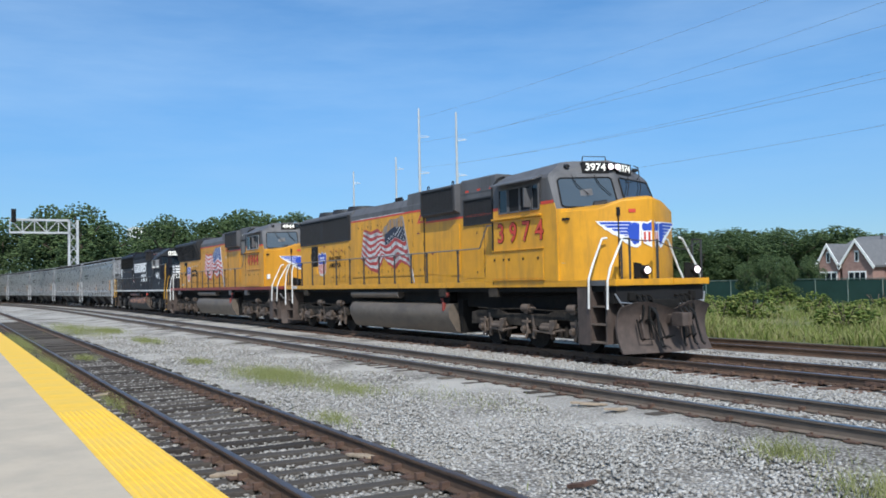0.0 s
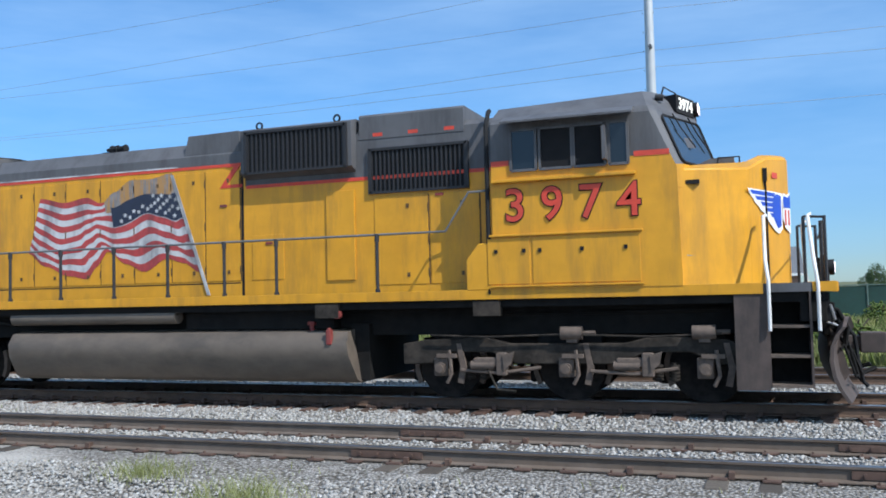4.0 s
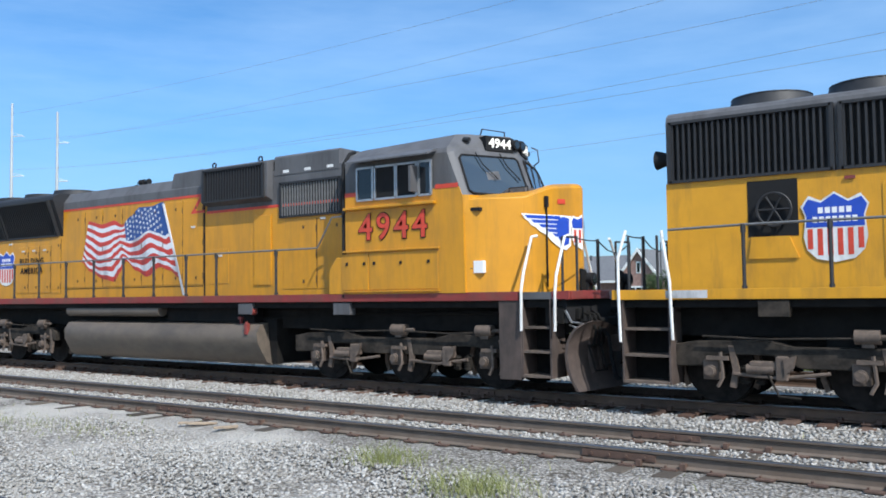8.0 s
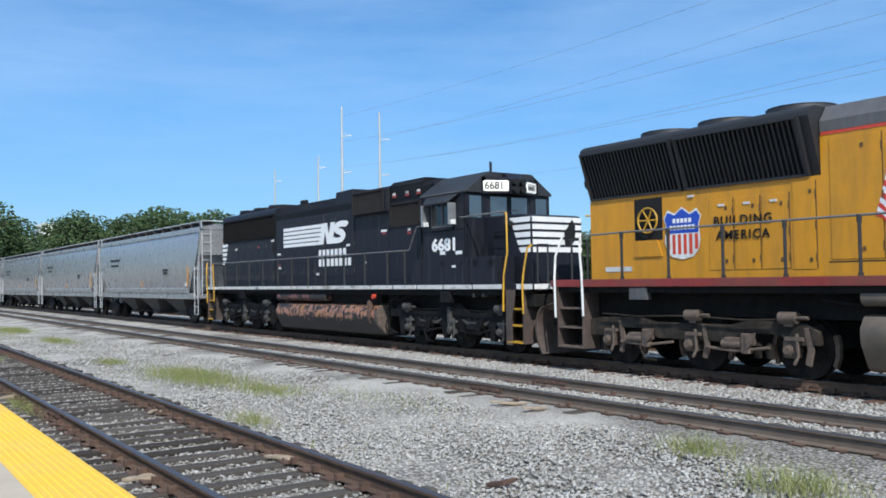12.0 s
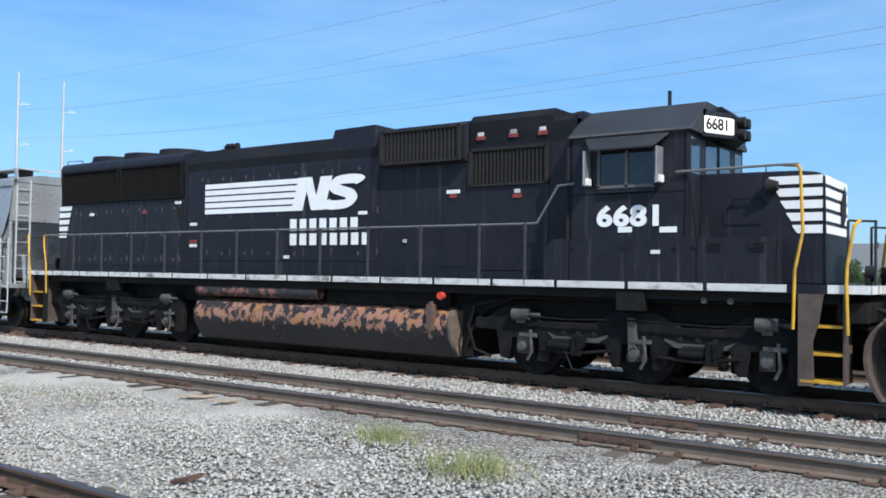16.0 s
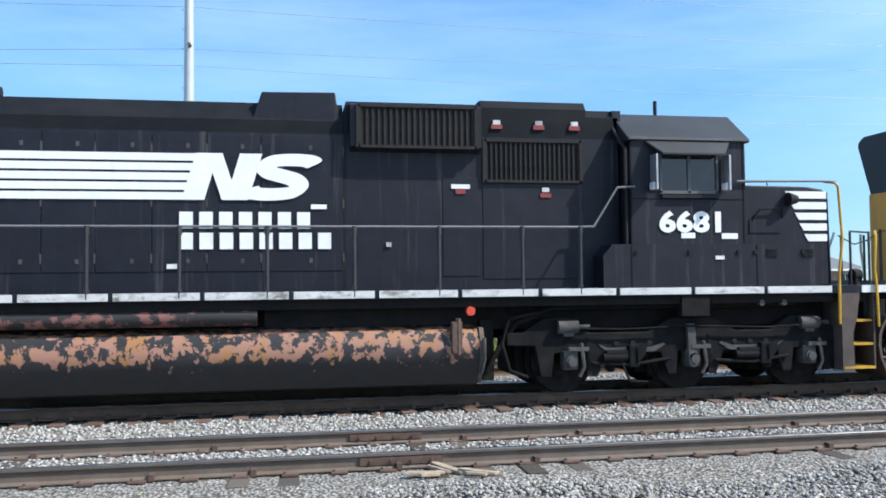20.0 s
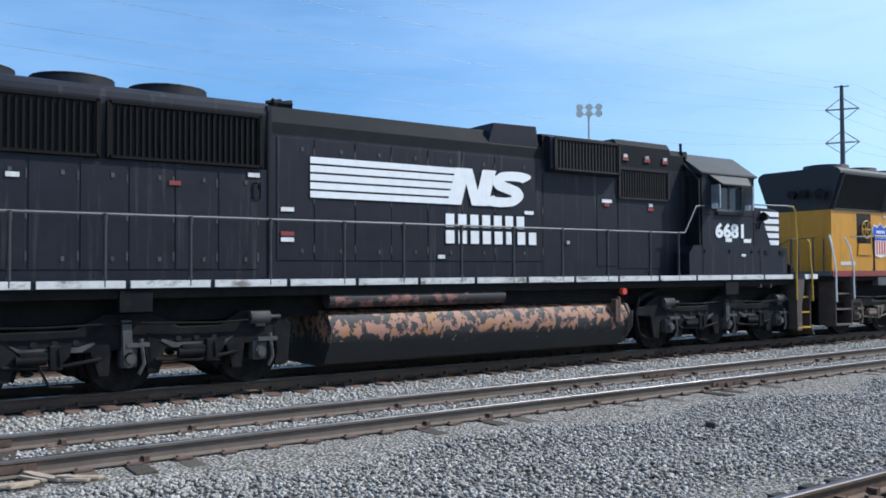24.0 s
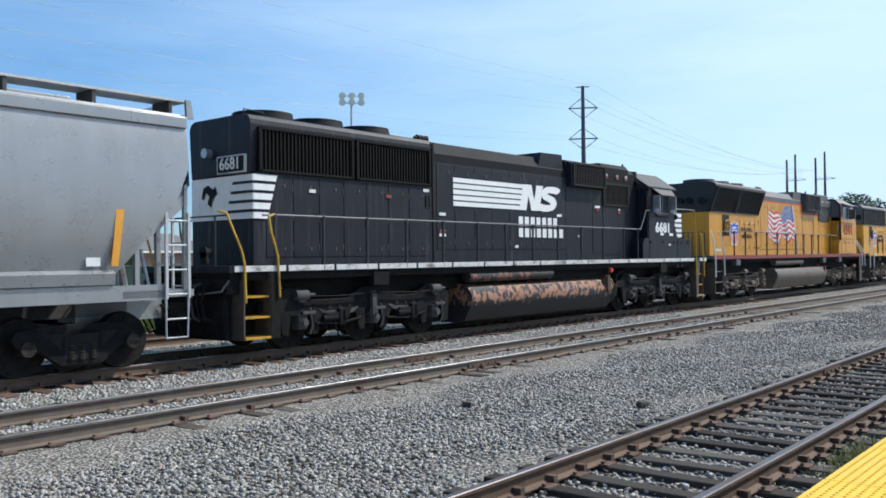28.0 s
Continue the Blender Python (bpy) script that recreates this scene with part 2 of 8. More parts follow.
M_PALE = material("faded_flag_white", (0.58, 0.57, 0.56), 0.6, var=0.1, scale=9, stain=(0.16, 0.16, 0.165), amount=0.8, streak=(1.4, 1, 0.4), stain_scale=1.3, edge=(0.46, 0.62))
M_PALER = material("faded_flag_red", (0.44, 0.06, 0.055), 0.6, var=0.15, scale=9, stain=(0.13, 0.035, 0.04), amount=0.75, streak=(1.4, 1, 0.4), stain_scale=1.3, edge=(0.46, 0.62))
M_FOLDW = material("flag_white_with_painted_folds", (0.74, 0.74, 0.76), 0.5, var=0.05, scale=5, stain=(0.30, 0.32, 0.36), amount=0.75, streak=(1.3, 1, 0.35), stain_scale=1.1, edge=(0.48, 0.60))
M_FOLDR = material("flag_red_with_painted_folds", (0.56, 0.05, 0.035), 0.5, var=0.08, scale=5, stain=(0.20, 0.03, 0.03), amount=0.75, streak=(1.3, 1, 0.35), stain_scale=1.1, edge=(0.48, 0.60))
M_FADED = material("flag_blue_worn_to_primer", (0.22, 0.20, 0.19), 0.7, var=0.25, scale=6, stain=(0.42, 0.22, 0.06), amount=0.85, streak=(4, 3, 0.35), stain_scale=2.6, edge=(0.47, 0.54))
M_NAVY = material("dull_flag_blue", (0.020, 0.027, 0.050), 0.6, var=0.15, scale=9)
M_BLUE = material("bright_flag_blue", (0.025, 0.075, 0.26), 0.5, var=0.1, scale=8)
M_WBLUE = material("emblem_blue", (0.02, 0.07, 0.45), 0.45, var=0.08, scale=8)
M_LATCH = material("grimy_yellow_latch", (0.11, 0.06, 0.02), 0.7, var=0.3, scale=9)
M_LOGO = material("bright_white_lettering_paint", (0.84, 0.84, 0.83), 0.5, var=0.04, scale=6, stain=(0.50, 0.48, 0.46), amount=0.3, streak=(3, 3, 0.4), stain_scale=2.2, edge=(0.55, 0.75))
M_SILLW = material("scuffed_white_sill_paint", (0.62, 0.61, 0.59), 0.6, var=0.1, scale=7, stain=(0.13, 0.11, 0.09), amount=0.85, streak=(1.2, 1, 2.5), stain_scale=2.4, edge=(0.52, 0.66))
M_BLACK = material("worn_black_paint", (0.0125, 0.0135, 0.021), 0.52, var=0.25, scale=3, spec=0.26, stain=(0.095, 0.090, 0.088), amount=0.62, streak=(7, 7, 0.28), stain_scale=1.2, bump=0.05, bump_scale=9, edge=(0.56, 0.74))
# frame steel darkened: the shade of the underside is put into its colour
M_FRAME = material("sooty_frame_steel", (0.015, 0.0145, 0.014), 0.8, spec=0.1, var=0.3, scale=6, stain=(0.025, 0.021, 0.018), amount=0.5)
M_TRUCK = material("dusty_truck_casting", (0.030, 0.026, 0.022), 0.8, var=0.35, scale=7, stain=(0.085, 0.068, 0.054), amount=0.65, stain_scale=3, bump=0.3, bump_scale=40, spec=0.15)
M_GEAR = material("dust_caked_brake_gear", (0.135, 0.100, 0.078), 0.85, var=0.3, scale=9, stain=(0.07, 0.056, 0.046), amount=0.6, stain_scale=4, bump=0.3, bump_scale=40)
M_GEARK = material("dusty_black_brake_gear", (0.095, 0.09, 0.086), 0.8, spec=0.2, var=0.35, scale=8, stain=(0.028, 0.026, 0.025), amount=0.75, stain_scale=4, bump=0.3, bump_scale=40)
M_PLOW = material("rust_brown_plow_steel", (0.085, 0.062, 0.052), 0.75, var=0.25, scale=5, stain=(0.035, 0.028, 0.025), amount=0.6, stain_scale=2.5, streak=(1, 1, 0.4), bump=0.2, bump_scale=30)
# wheel steel near black: shade under the train is in its colour
M_WHEEL = material("sooty_wheel_steel", (0.013, 0.012, 0.012), 0.75, spec=0.15, var=0.3, scale=6, stain=(0.05, 0.042, 0.036), amount=0.4, stain_scale=3)
M_TRUCKK = material("black_truck_casting", (0.0095, 0.0095, 0.0105), 0.75, spec=0.12, var=0.35, scale=7, stain=(0.028, 0.026, 0.024), amount=0.5, stain_scale=3, bump=0.3, bump_scale=40)
M_TANK = material("dusty_fuel_tank_paint", (0.145, 0.115, 0.088), 0.55, var=0.12, scale=4, stain=(0.06, 0.05, 0.042), amount=0.6, streak=(0.5, 1, 1), stain_scale=1.6, bump=0.08, bump_scale=14)
def flaking(name, rust, lo, hi):
    """Black paint that flakes off in sharp-edged patches, most of all on the upper shoulder of the tank."""
    m = material(name, (0.02, 0.019, 0.02), 0.6, var=0.25, scale=5, bump=0.15, bump_scale=20)
    n, l = m.node_tree.nodes, m.node_tree.links
    p = n["Principled BSDF"]
    base = p.inputs["Base Color"].links[0].from_socket
    tc = n.new("ShaderNodeTexCoord")

    def tex(sc, st):
        mp = n.new("ShaderNodeMapping")
        mp.inputs["Scale"].default_value = st
        l.new(tc.outputs["Object"], mp.inputs["Vector"])
        t = n.new("ShaderNodeTexNoise")
        t.inputs["Scale"].default_value, t.inputs["Detail"].default_value, t.inputs["Roughness"].default_value = sc, 7, 0.68
        l.new(mp.outputs[0], t.inputs["Vector"])
        return t.outputs[0]
    sep = n.new("ShaderNodeSeparateXYZ")
    l.new(tc.outputs["Object"], sep.inputs[0])
    h = n.new("ShaderNodeMapRange")
    for k, v in (("From Min", lo), ("From Max", hi), ("To Min", -0.24), ("To Max", 0.0)):
        h.inputs[k].default_value = v
    l.new(sep.outputs[2], h.inputs["Value"])
    s = n.new("ShaderNodeMath")
    s.operation = "ADD"
    l.new(tex(6.5, (0.9, 1, 0.7)), s.inputs[0])
    l.new(h.outputs[0], s.inputs[1])
    r = n.new("ShaderNodeMapRange")
    r.inputs["From Min"].default_value, r.inputs["From Max"].default_value = 0.497, 0.512
    l.new(s.outputs[0], r.inputs["Value"])
    two = n.new("ShaderNodeMix")
    two.data_type = "RGBA"
    two.inputs[6].default_value, two.inputs[7].default_value = (*rust, 1), (rust[0] * 1.02, rust[1] * 0.95, rust[2] * 0.50, 1)
    g = n.new("ShaderNodeMapRange")
    g.inputs["From Min"].default_value, g.inputs["From Max"].default_value = 0.50, 0.60
    l.new(tex(2.6, (1, 1, 0.6)), g.inputs["Value"])
    l.new(g.outputs[0], two.inputs[0])
    x = n.new("ShaderNodeMix")
    x.data_type = "RGBA"
    l.new(r.outputs[0], x.inputs[0])
    l.new(base, x.inputs[6])
    l.new(two.outputs[2], x.inputs[7])
    l.new(x.outputs[2], p.inputs["Base Color"])
    return m


M_RUSTTANK = flaking("flaking_black_paint_over_orange_rust", (0.34, 0.17, 0.115), 0.40, 0.72)
M_RUSTTUBE = material("flaking_paint_over_pink_rust", (0.025, 0.022, 0.022), 0.7, var=0.25, scale=5, stain=(0.24, 0.10, 0.08), amount=0.9, streak=(0.8, 1, 1), stain_scale=4.2, bump=0.15, bump_scale=20, edge=(0.51, 0.55))
M_LOUVRE = material("dark_louvre_metal", (0.02, 0.02, 0.022), 0.6, var=0.2, scale=10)
M_LOUVREB = material("brown_dusted_louvre_metal", (0.009, 0.0085, 0.008), 0.75, spec=0.15, var=0.25, scale=10)
M_SLATB = material("brown_slat_paint", (0.027, 0.0245, 0.0235), 0.7, spec=0.2, var=0.25, scale=10)
# near black for black parts, and for sheets that stand in for shade
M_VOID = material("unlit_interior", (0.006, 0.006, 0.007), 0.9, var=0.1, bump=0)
M_CHROME = material("bare_grey_steel", (0.45, 0.45, 0.46), 0.4, metal=0.7, var=0.15)
M_RAILING = material("dark_handrail_paint", (0.028, 0.028, 0.03), 0.55, var=0.2, scale=12)
M_HANDRAIL = material("worn_grey_handrail", (0.15, 0.15, 0.15), 0.5, var=0.2, scale=12)
M_SAFEY = material("safety_yellow_paint", (0.60, 0.33, 0.02), 0.5, var=0.1, scale=9, stain=GRIME, amount=0.6)
M_ORANGE = material("reflective_orange_strip", (0.75, 0.33, 0.03), 0.5, var=0.08, scale=9)
M_GLASS = bpy.data.materials.new("tinted_cab_glass")
M_GLASS.use_nodes = True
_p = M_GLASS.node_tree.nodes["Principled BSDF"]
_p.inputs["Base Color"].default_value = (0.012, 0.016, 0.02, 1)
_p.inputs["Roughness"].default_value = 0.05
_p.inputs["Specular IOR Level"].default_value = 0.6
M_WIND = bpy.data.materials.new("sky_reflecting_windshield")
M_WIND.use_nodes = True
_p = M_WIND.node_tree.nodes["Principled BSDF"]
_p.inputs["Base Color"].default_value = (0.02, 0.03, 0.04, 1)
_p.inputs["Roughness"].default_value = 0.06
_p.inputs["IOR"].default_value = 2.3
M_LAMP = glow("lit_headlight_lens", (1.0, 0.84, 0.86), 2.2)
M_BOARD = glow("lit_number_board", (0.9, 0.88, 0.8), 0.35)
M_HOPPER = material("grey_hopper_paint", (0.345, 0.347, 0.355), 0.28, metal=0.4, var=0.06, scale=2, stain=(0.30, 0.298, 0.295), amount=0.7, streak=(1.6, 1.6, 0.22), stain_scale=0.9, bump=0.05, bump_scale=10, edge=(0.42, 0.7))
M_ROOFB = material("sooty_black_hood_roof", (0.0115, 0.013, 0.0165), 0.7, spec=0.12, var=0.25, scale=3, stain=(0.022, 0.021, 0.021), amount=0.5, streak=(0.6, 2, 2))
M_ROOFK = material("sooty_cab_roof_paint", (0.032, 0.034, 0.038), 0.55, spec=0.3, var=0.15, scale=3, stain=(0.02, 0.02, 0.021), amount=0.5)
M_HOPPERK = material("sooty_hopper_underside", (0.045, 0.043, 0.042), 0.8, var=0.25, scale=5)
M_GALV = material("galvanised_walkway_steel", (0.50, 0.51, 0.52), 0.5, metal=0.2, var=0.12, scale=14)

# ---- ground, platform, tracks ----
PLAT = 0.32
TRACK_A, TRACK_B, TRACK_C, TRACK_D = 3.45, 10.18, 14.5, 18.9
LIFT = {TRACK_A: 0.0, TRACK_B: 0.0, TRACK_C: 0.03, TRACK_D: 0.03}


def bend(x):
    """How far the tracks swing towards the platform side beyond their straight stretch."""
    return -0.0007 * (x + 75) ** 2 if x < -75 else 0.0


def ballast_material():
    m = bpy.data.materials.new("grey_limestone_ballast")
    m.use_nodes = True
    n, l = m.node_tree.nodes, m.node_tree.links
    p = n["Principled BSDF"]
    tc = n.new("ShaderNodeTexCoord")

    def noise_at(sc, det=3.0):
        t = n.new("ShaderNodeTexNoise")
        t.inputs["Scale"].default_value, t.inputs["Detail"].default_value = sc, det
        l.new(tc.outputs["Object"], t.inputs["Vector"])
        return t.outputs[0]

    def ramp(s, stops):
        r = n.new("ShaderNodeValToRGB")
        e = r.color_ramp.elements
        e[0].position, e[0].color = stops[0][0], (*stops[0][1], 1)
        e[1].position, e[1].color = stops[-1][0], (*stops[-1][1], 1)
        for pos, c in stops[1:-1]:
            e.new(pos).color = (*c, 1)
        l.new(s, r.inputs[0])
        return r.outputs[0]

    def mix(f, a, b, mode="MIX"):
        x = n.new("ShaderNodeMix")
        x.data_type, x.blend_type = "RGBA", mode
        for k, v in ((0, f), (6, a), (7, b)):
            if hasattr(v, "links"):
                l.new(v, x.inputs[k])
            else:
                x.inputs[k].default_value = v
        return x.outputs[2]
    v = n.new("ShaderNodeTexVoronoi")
    v.inputs["Scale"].default_value = 24.0
    l.new(tc.outputs["Object"], v.inputs["Vector"])
    sep = n.new("ShaderNodeSeparateColor")
    l.new(v.outputs["Color"], sep.inputs[0])
    stone = ramp(sep.outputs[0], [(0.0, (0.23, 0.215, 0.195)), (0.35, (0.325, 0.305, 0.28)), (0.7, (0.395, 0.375, 0.345)), (1.0, (0.52, 0.495, 0.46))])
    # shade between the stones is painted in: colour darkens away from each centre
    gap_shade = ramp(v.outputs["Distance"], [(0.25, (1, 1, 1)), (0.75, (0.3, 0.28, 0.25))])
    c = mix(1.0, stone, gap_shade, "MULTIPLY")
    # trodden dust lies over the stones, most of all on the western part of the yard
    sx = n.new("ShaderNodeSeparateXYZ")
    l.new(tc.outputs["Object"], sx.inputs[0])
    wst = n.new("ShaderNodeMapRange")
    for k, val in (("From Min", -1.0), ("From Max", -9.0), ("To Min", -0.14), ("To Max", 0.14)):
        wst.inputs[k].default_value = val
    l.new(sx.outputs[0], wst.inputs["Value"])
    more = n.new("ShaderNodeMath")
    more.operation = "ADD"
    l.new(noise_at(0.45, 5), more.inputs[0])
    l.new(wst.outputs[0], more.inputs[1])
    dust = ramp(more.outputs[0], [(0.50, (0, 0, 0)), (0.70, (0.88, 0.88, 0.88))])
    c = mix(dust, c, mix(noise_at(40), (0.44, 0.41, 0.365, 1), (0.57, 0.535, 0.485, 1)))
    l.new(c, p.inputs["Base Color"])
    p.inputs["Roughness"].default_value = 0.95
    p.inputs["Specular IOR Level"].default_value = 0.08
    b = n.new("ShaderNodeBump")
    b.inputs["Strength"].default_value, b.inputs["Distance"].default_value, b.invert = 0.9, 0.04, True
    l.new(v.outputs["Distance"], b.inputs["Height"])
    l.new(b.outputs[0], p.inputs["Normal"])
    return m


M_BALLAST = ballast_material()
M_STONEP = island_material("dusty_pale_limestone_chips", [(0.36, 0.335, 0.30), (0.44, 0.42, 0.385), (0.50, 0.48, 0.445), (0.55, 0.53, 0.50), (0.68, 0.66, 0.63)], 0.9, 0.3, 60)
M_STONE = island_material("loose_limestone_chips", [(0.22, 0.20, 0.18), (0.325, 0.305, 0.275), (0.395, 0.375, 0.345), (0.465, 0.445, 0.415), (0.64, 0.61, 0.57)], 0.9, 0.3, 60)
M_FIELD = material("dry_meadow_soil", (0.11, 0.12, 0.045), 0.95, var=0.35, scale=0.6, stain=(0.19, 0.16, 0.08), amount=0.6, stain_scale=0.2, bump=0.6, bump_scale=8)
M_CONC = material("weathered_platform_concrete", (0.49, 0.415, 0.32), 0.85, var=0.06, scale=1.5, stain=(0.34, 0.30, 0.25), amount=0.5, stain_scale=0.7, spec=0.2, bump=0.15, bump_scale=120)
M_TACT = material("yellow_tactile_paving", (0.80, 0.49, 0.055), 0.75, spec=0.25, var=0.07, scale=5, stain=(0.66, 0.47, 0.14), amount=0.4, stain_scale=0.8, bump=0.05)
M_RAIL = material("rusty_rail_web", (0.115, 0.07, 0.045), 0.75, var=0.3, scale=5, stain=(0.06, 0.04, 0.03), amount=0.7, stain_scale=2, streak=(0.3, 1, 1), bump=0.3, bump_scale=50)
M_DUSTRAIL = material("dust_coated_rail_web", (0.14, 0.11, 0.088), 0.85, var=0.2, scale=5, stain=(0.11, 0.075, 0.05), amount=0.6, stain_scale=2, streak=(0.3, 1, 1), bump=0.3, bump_scale=50)
M_HEAD = material("worn_steel_rail_head", (0.30, 0.30, 0.31), 0.3, metal=0.9, var=0.15, scale=4, streak=(0.1, 4, 4), stain=(0.10, 0.08, 0.07), amount=0.5)
M_DULLHEAD = material("dull_rail_head", (0.10, 0.095, 0.10), 0.45, metal=0.5, var=0.2, scale=4, stain=(0.10, 0.06, 0.04), amount=0.6)
M_TIE = island_material("creosoted_timber_tie", [(0.050, 0.044, 0.040), (0.085, 0.074, 0.066), (0.15, 0.135, 0.12), (0.065, 0.055, 0.048)], 0.85, 0.6, 30, "object")
M_RUSTTIE = island_material("rust_stained_timber_tie", [(0.12, 0.075, 0.058), (0.17, 0.11, 0.085), (0.22, 0.15, 0.12), (0.10, 0.07, 0.055)], 0.9, 0.6, 30, "object")
M_PALETIE = island_material("dusty_grey_timber_tie", [(0.075, 0.064, 0.054), (0.12, 0.105, 0.09), (0.17, 0.145, 0.12), (0.09, 0.075, 0.063)], 0.9, 0.6, 30, "object")
M_PLATE = material("rusty_tie_plate", (0.112, 0.068, 0.050), 0.8, var=0.35, scale=12, stain=(0.07, 0.04, 0.03), amount=0.6)

# one sheet of ground to the horizon: ballast plain by the tracks
gx = [-2500, -900, -400, -200, -120, -90, -60] + [x for x in range(-45, 46, 3)] + [60, 90, 120, 200, 400, 900, 2500]
gy = [-900, -200, -30, -6, 0.0, 1.6, 2.2, 4.6, 5.4, 6.4, 7.4, 8.2, 8.8, 11.6, 12.2, 12.6, 13.1, 16.0, 16.7, 17.4, 20.5, 21.6, 23.0]
gv, gf = [], []
for x in gx:
    for y in gy:
        z = -0.19
        if 4.6 < y < 8.7:
            z = -0.20 + 0.05 * noise.noise((x * 0.35, y * 0.6, 0)) - 0.05
        if 2.1 < y < 4.7:
            z = -0.225
        if y > 20:
            z = -0.34
        gv.append((x, y + bend(x), z))
for i in range(len(gx) - 1):
    for j in range(len(gy) - 1):
        a = i * len(gy) + j
        gf.append((a, a + len(gy), a + len(gy) + 1, a + 1))
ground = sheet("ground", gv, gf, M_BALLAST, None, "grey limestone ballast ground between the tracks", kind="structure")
# meadow and far land behind the tracks, one sheet, rising gently to the wooded hill
fx = [-2500, -1200, -700, -450, -300, -200, -120, -80, -60] + list(range(-50, 51, 10)) + [60, 80, 120, 200, 300, 500, 900, 2500]
fy = [22.9, 24, 27, 31, 36, 42, 48, 54, 62, 75, 100, 140, 200, 300, 500, 1200, 3000]
fv, ff = [], []
for x in fx:
    for j, y in enumerate(fy):
        fv.append((x, y + bend(x) * (1 if y < 60 else 0.3), -0.345 + (0.08 * noise.noise((x * 0.1, y * 0.1, 3)) if 24 < y < 200 else 0) + (0.12 if 24 < y < 60 else 0)))
for i in range(len(fx) - 1):
    for j in range(len(fy) - 1):
        a = i * len(fy) + j
        ff.append((a, a + len(fy), a + len(fy) + 1, a + 1))
sheet("ground_meadow", fv, ff, M_FIELD, None, "weedy meadow soil beyond the tracks", kind="structure")

platform = tagged(new("platform"), "concrete station platform with a yellow tactile edge", "platform", kind="structure")
bm = B()
box(bm, -160, 160, -9, 1.16, -0.3, PLAT)
box(bm, -160, 160, 1.16, 1.74, -0.3, PLAT - 0.03)
part("slab", bm, M_CONC, platform, soft=False)
part("slab_edge", box(B(), -160, 160, 1.70, 1.735, PLAT - 0.16, PLAT - 0.034, 0.01), M_CONC, platform, "stained concrete nosing")

RAIL_OUT = [(-0.07, -0.172), (0.07, -0.172), (0.07, -0.160), (0.012, -0.140), (0.009, -0.045), (0.036, -0.034), (0.037, -0.008), (0.028, 0.0), (-0.028, 0.0), (-0.037, -0.008), (-0.036, -0.034), (-0.009, -0.045), (-0.012, -0.140), (-0.07, -0.160)]


def rail(parent, yc, z, head):
    xs = [-300, -240, -200, -170, -145, -125, -105, -95, -85, -75, -60, -40, 0, 40, 120, 300]
    vs, fs, mi = [], [], []
    k = len(RAIL_OUT)
    for x in xs:
        vs += [(x, yc + bend(x) + a, z + b) for a, b in RAIL_OUT]
    for i in range(len(xs) - 1):
        for j in range(k):
            a, b = i * k + j, i * k + (j + 1) % k
            fs.append((a, b, b + k, a + k))
            mi.append(1 if 6 <= j <= 8 else 0)
    ob = sheet("rail", vs, fs, M_DUSTRAIL if abs(yc - TRACK_B) < 1 else M_RAIL, parent)
    ob.data.materials.append(head)
    ob.data.polygons.foreach_set("material_index", mi)
    return ob


TRACKS = {}
for name, yc, head, lab in (("track_1", TRACK_A, M_DULLHEAD, "rusty platform track on dark timber ties"), ("track_2", TRACK_B, M_HEAD, "worn middle track bedded in pale ballast"), ("track_3", TRACK_C, M_HEAD, "main track that carries the train"), ("track_4", TRACK_D, M_DULLHEAD, "rusty far track beside the meadow")):
    t = tagged(new(name), lab, "railway track", kind="structure")
    TRACKS[yc] = t
    for s in (-0.7535, 0.7535):
        rail(t, yc + s, LIFT[yc], head)
# joint bars on the middle and platform tracks
for yc, xs in ((TRACK_B, (-12.2, -4.2, 1.2, 12.5, 24.0)), (TRACK_A, (-14.0, 4.9, 15.0)), (TRACK_C, (-9, 3.5, 16))):
    for i, x in enumerate(xs):
        for s in (-0.7535, 0.7535):
            bm = B()
            for q in (-1, 1):
                box(bm, x - 0.45, x + 0.45, yc + s + q * 0.012, yc + s + q * 0.034, LIFT[yc] - 0.13, LIFT[yc] - 0.05)
                for d in (-0.33, -0.11, 0.11, 0.33):
                    cyl(bm, (x + d, yc + s + q * 0.03, LIFT[yc] - 0.09), (x + d, yc + s + q * 0.058, LIFT[yc] - 0.09), 0.018, 6)
            part("joint_bar", bm, M_PLATE, TRACKS[yc], "rusty bolted joint bar")

# ---- rolling stock: x forward, the platform side is -y, z from the top of rail ----
WHEEL_R = 0.53


def run(t):
    """Where the front end of the leading locomotive's side sill is at t seconds."""
    return -15.95 + 4.12 * t - 0.03075 * t * t


WHEELSETS = []


def again(ob, dx=0.0, dy=0.0, dz=0.0):
    """A further piece of the same shape."""
    o = new(ob.name.split(".")[0], ob.data)
    if ob.modifiers:
        o.modifiers.new("even_faces", "WEIGHTED_NORMAL").keep_sharp = True
    o.parent = ob.parent
    o.location = ob.location + Vector((dx, dy, dz))
    return o



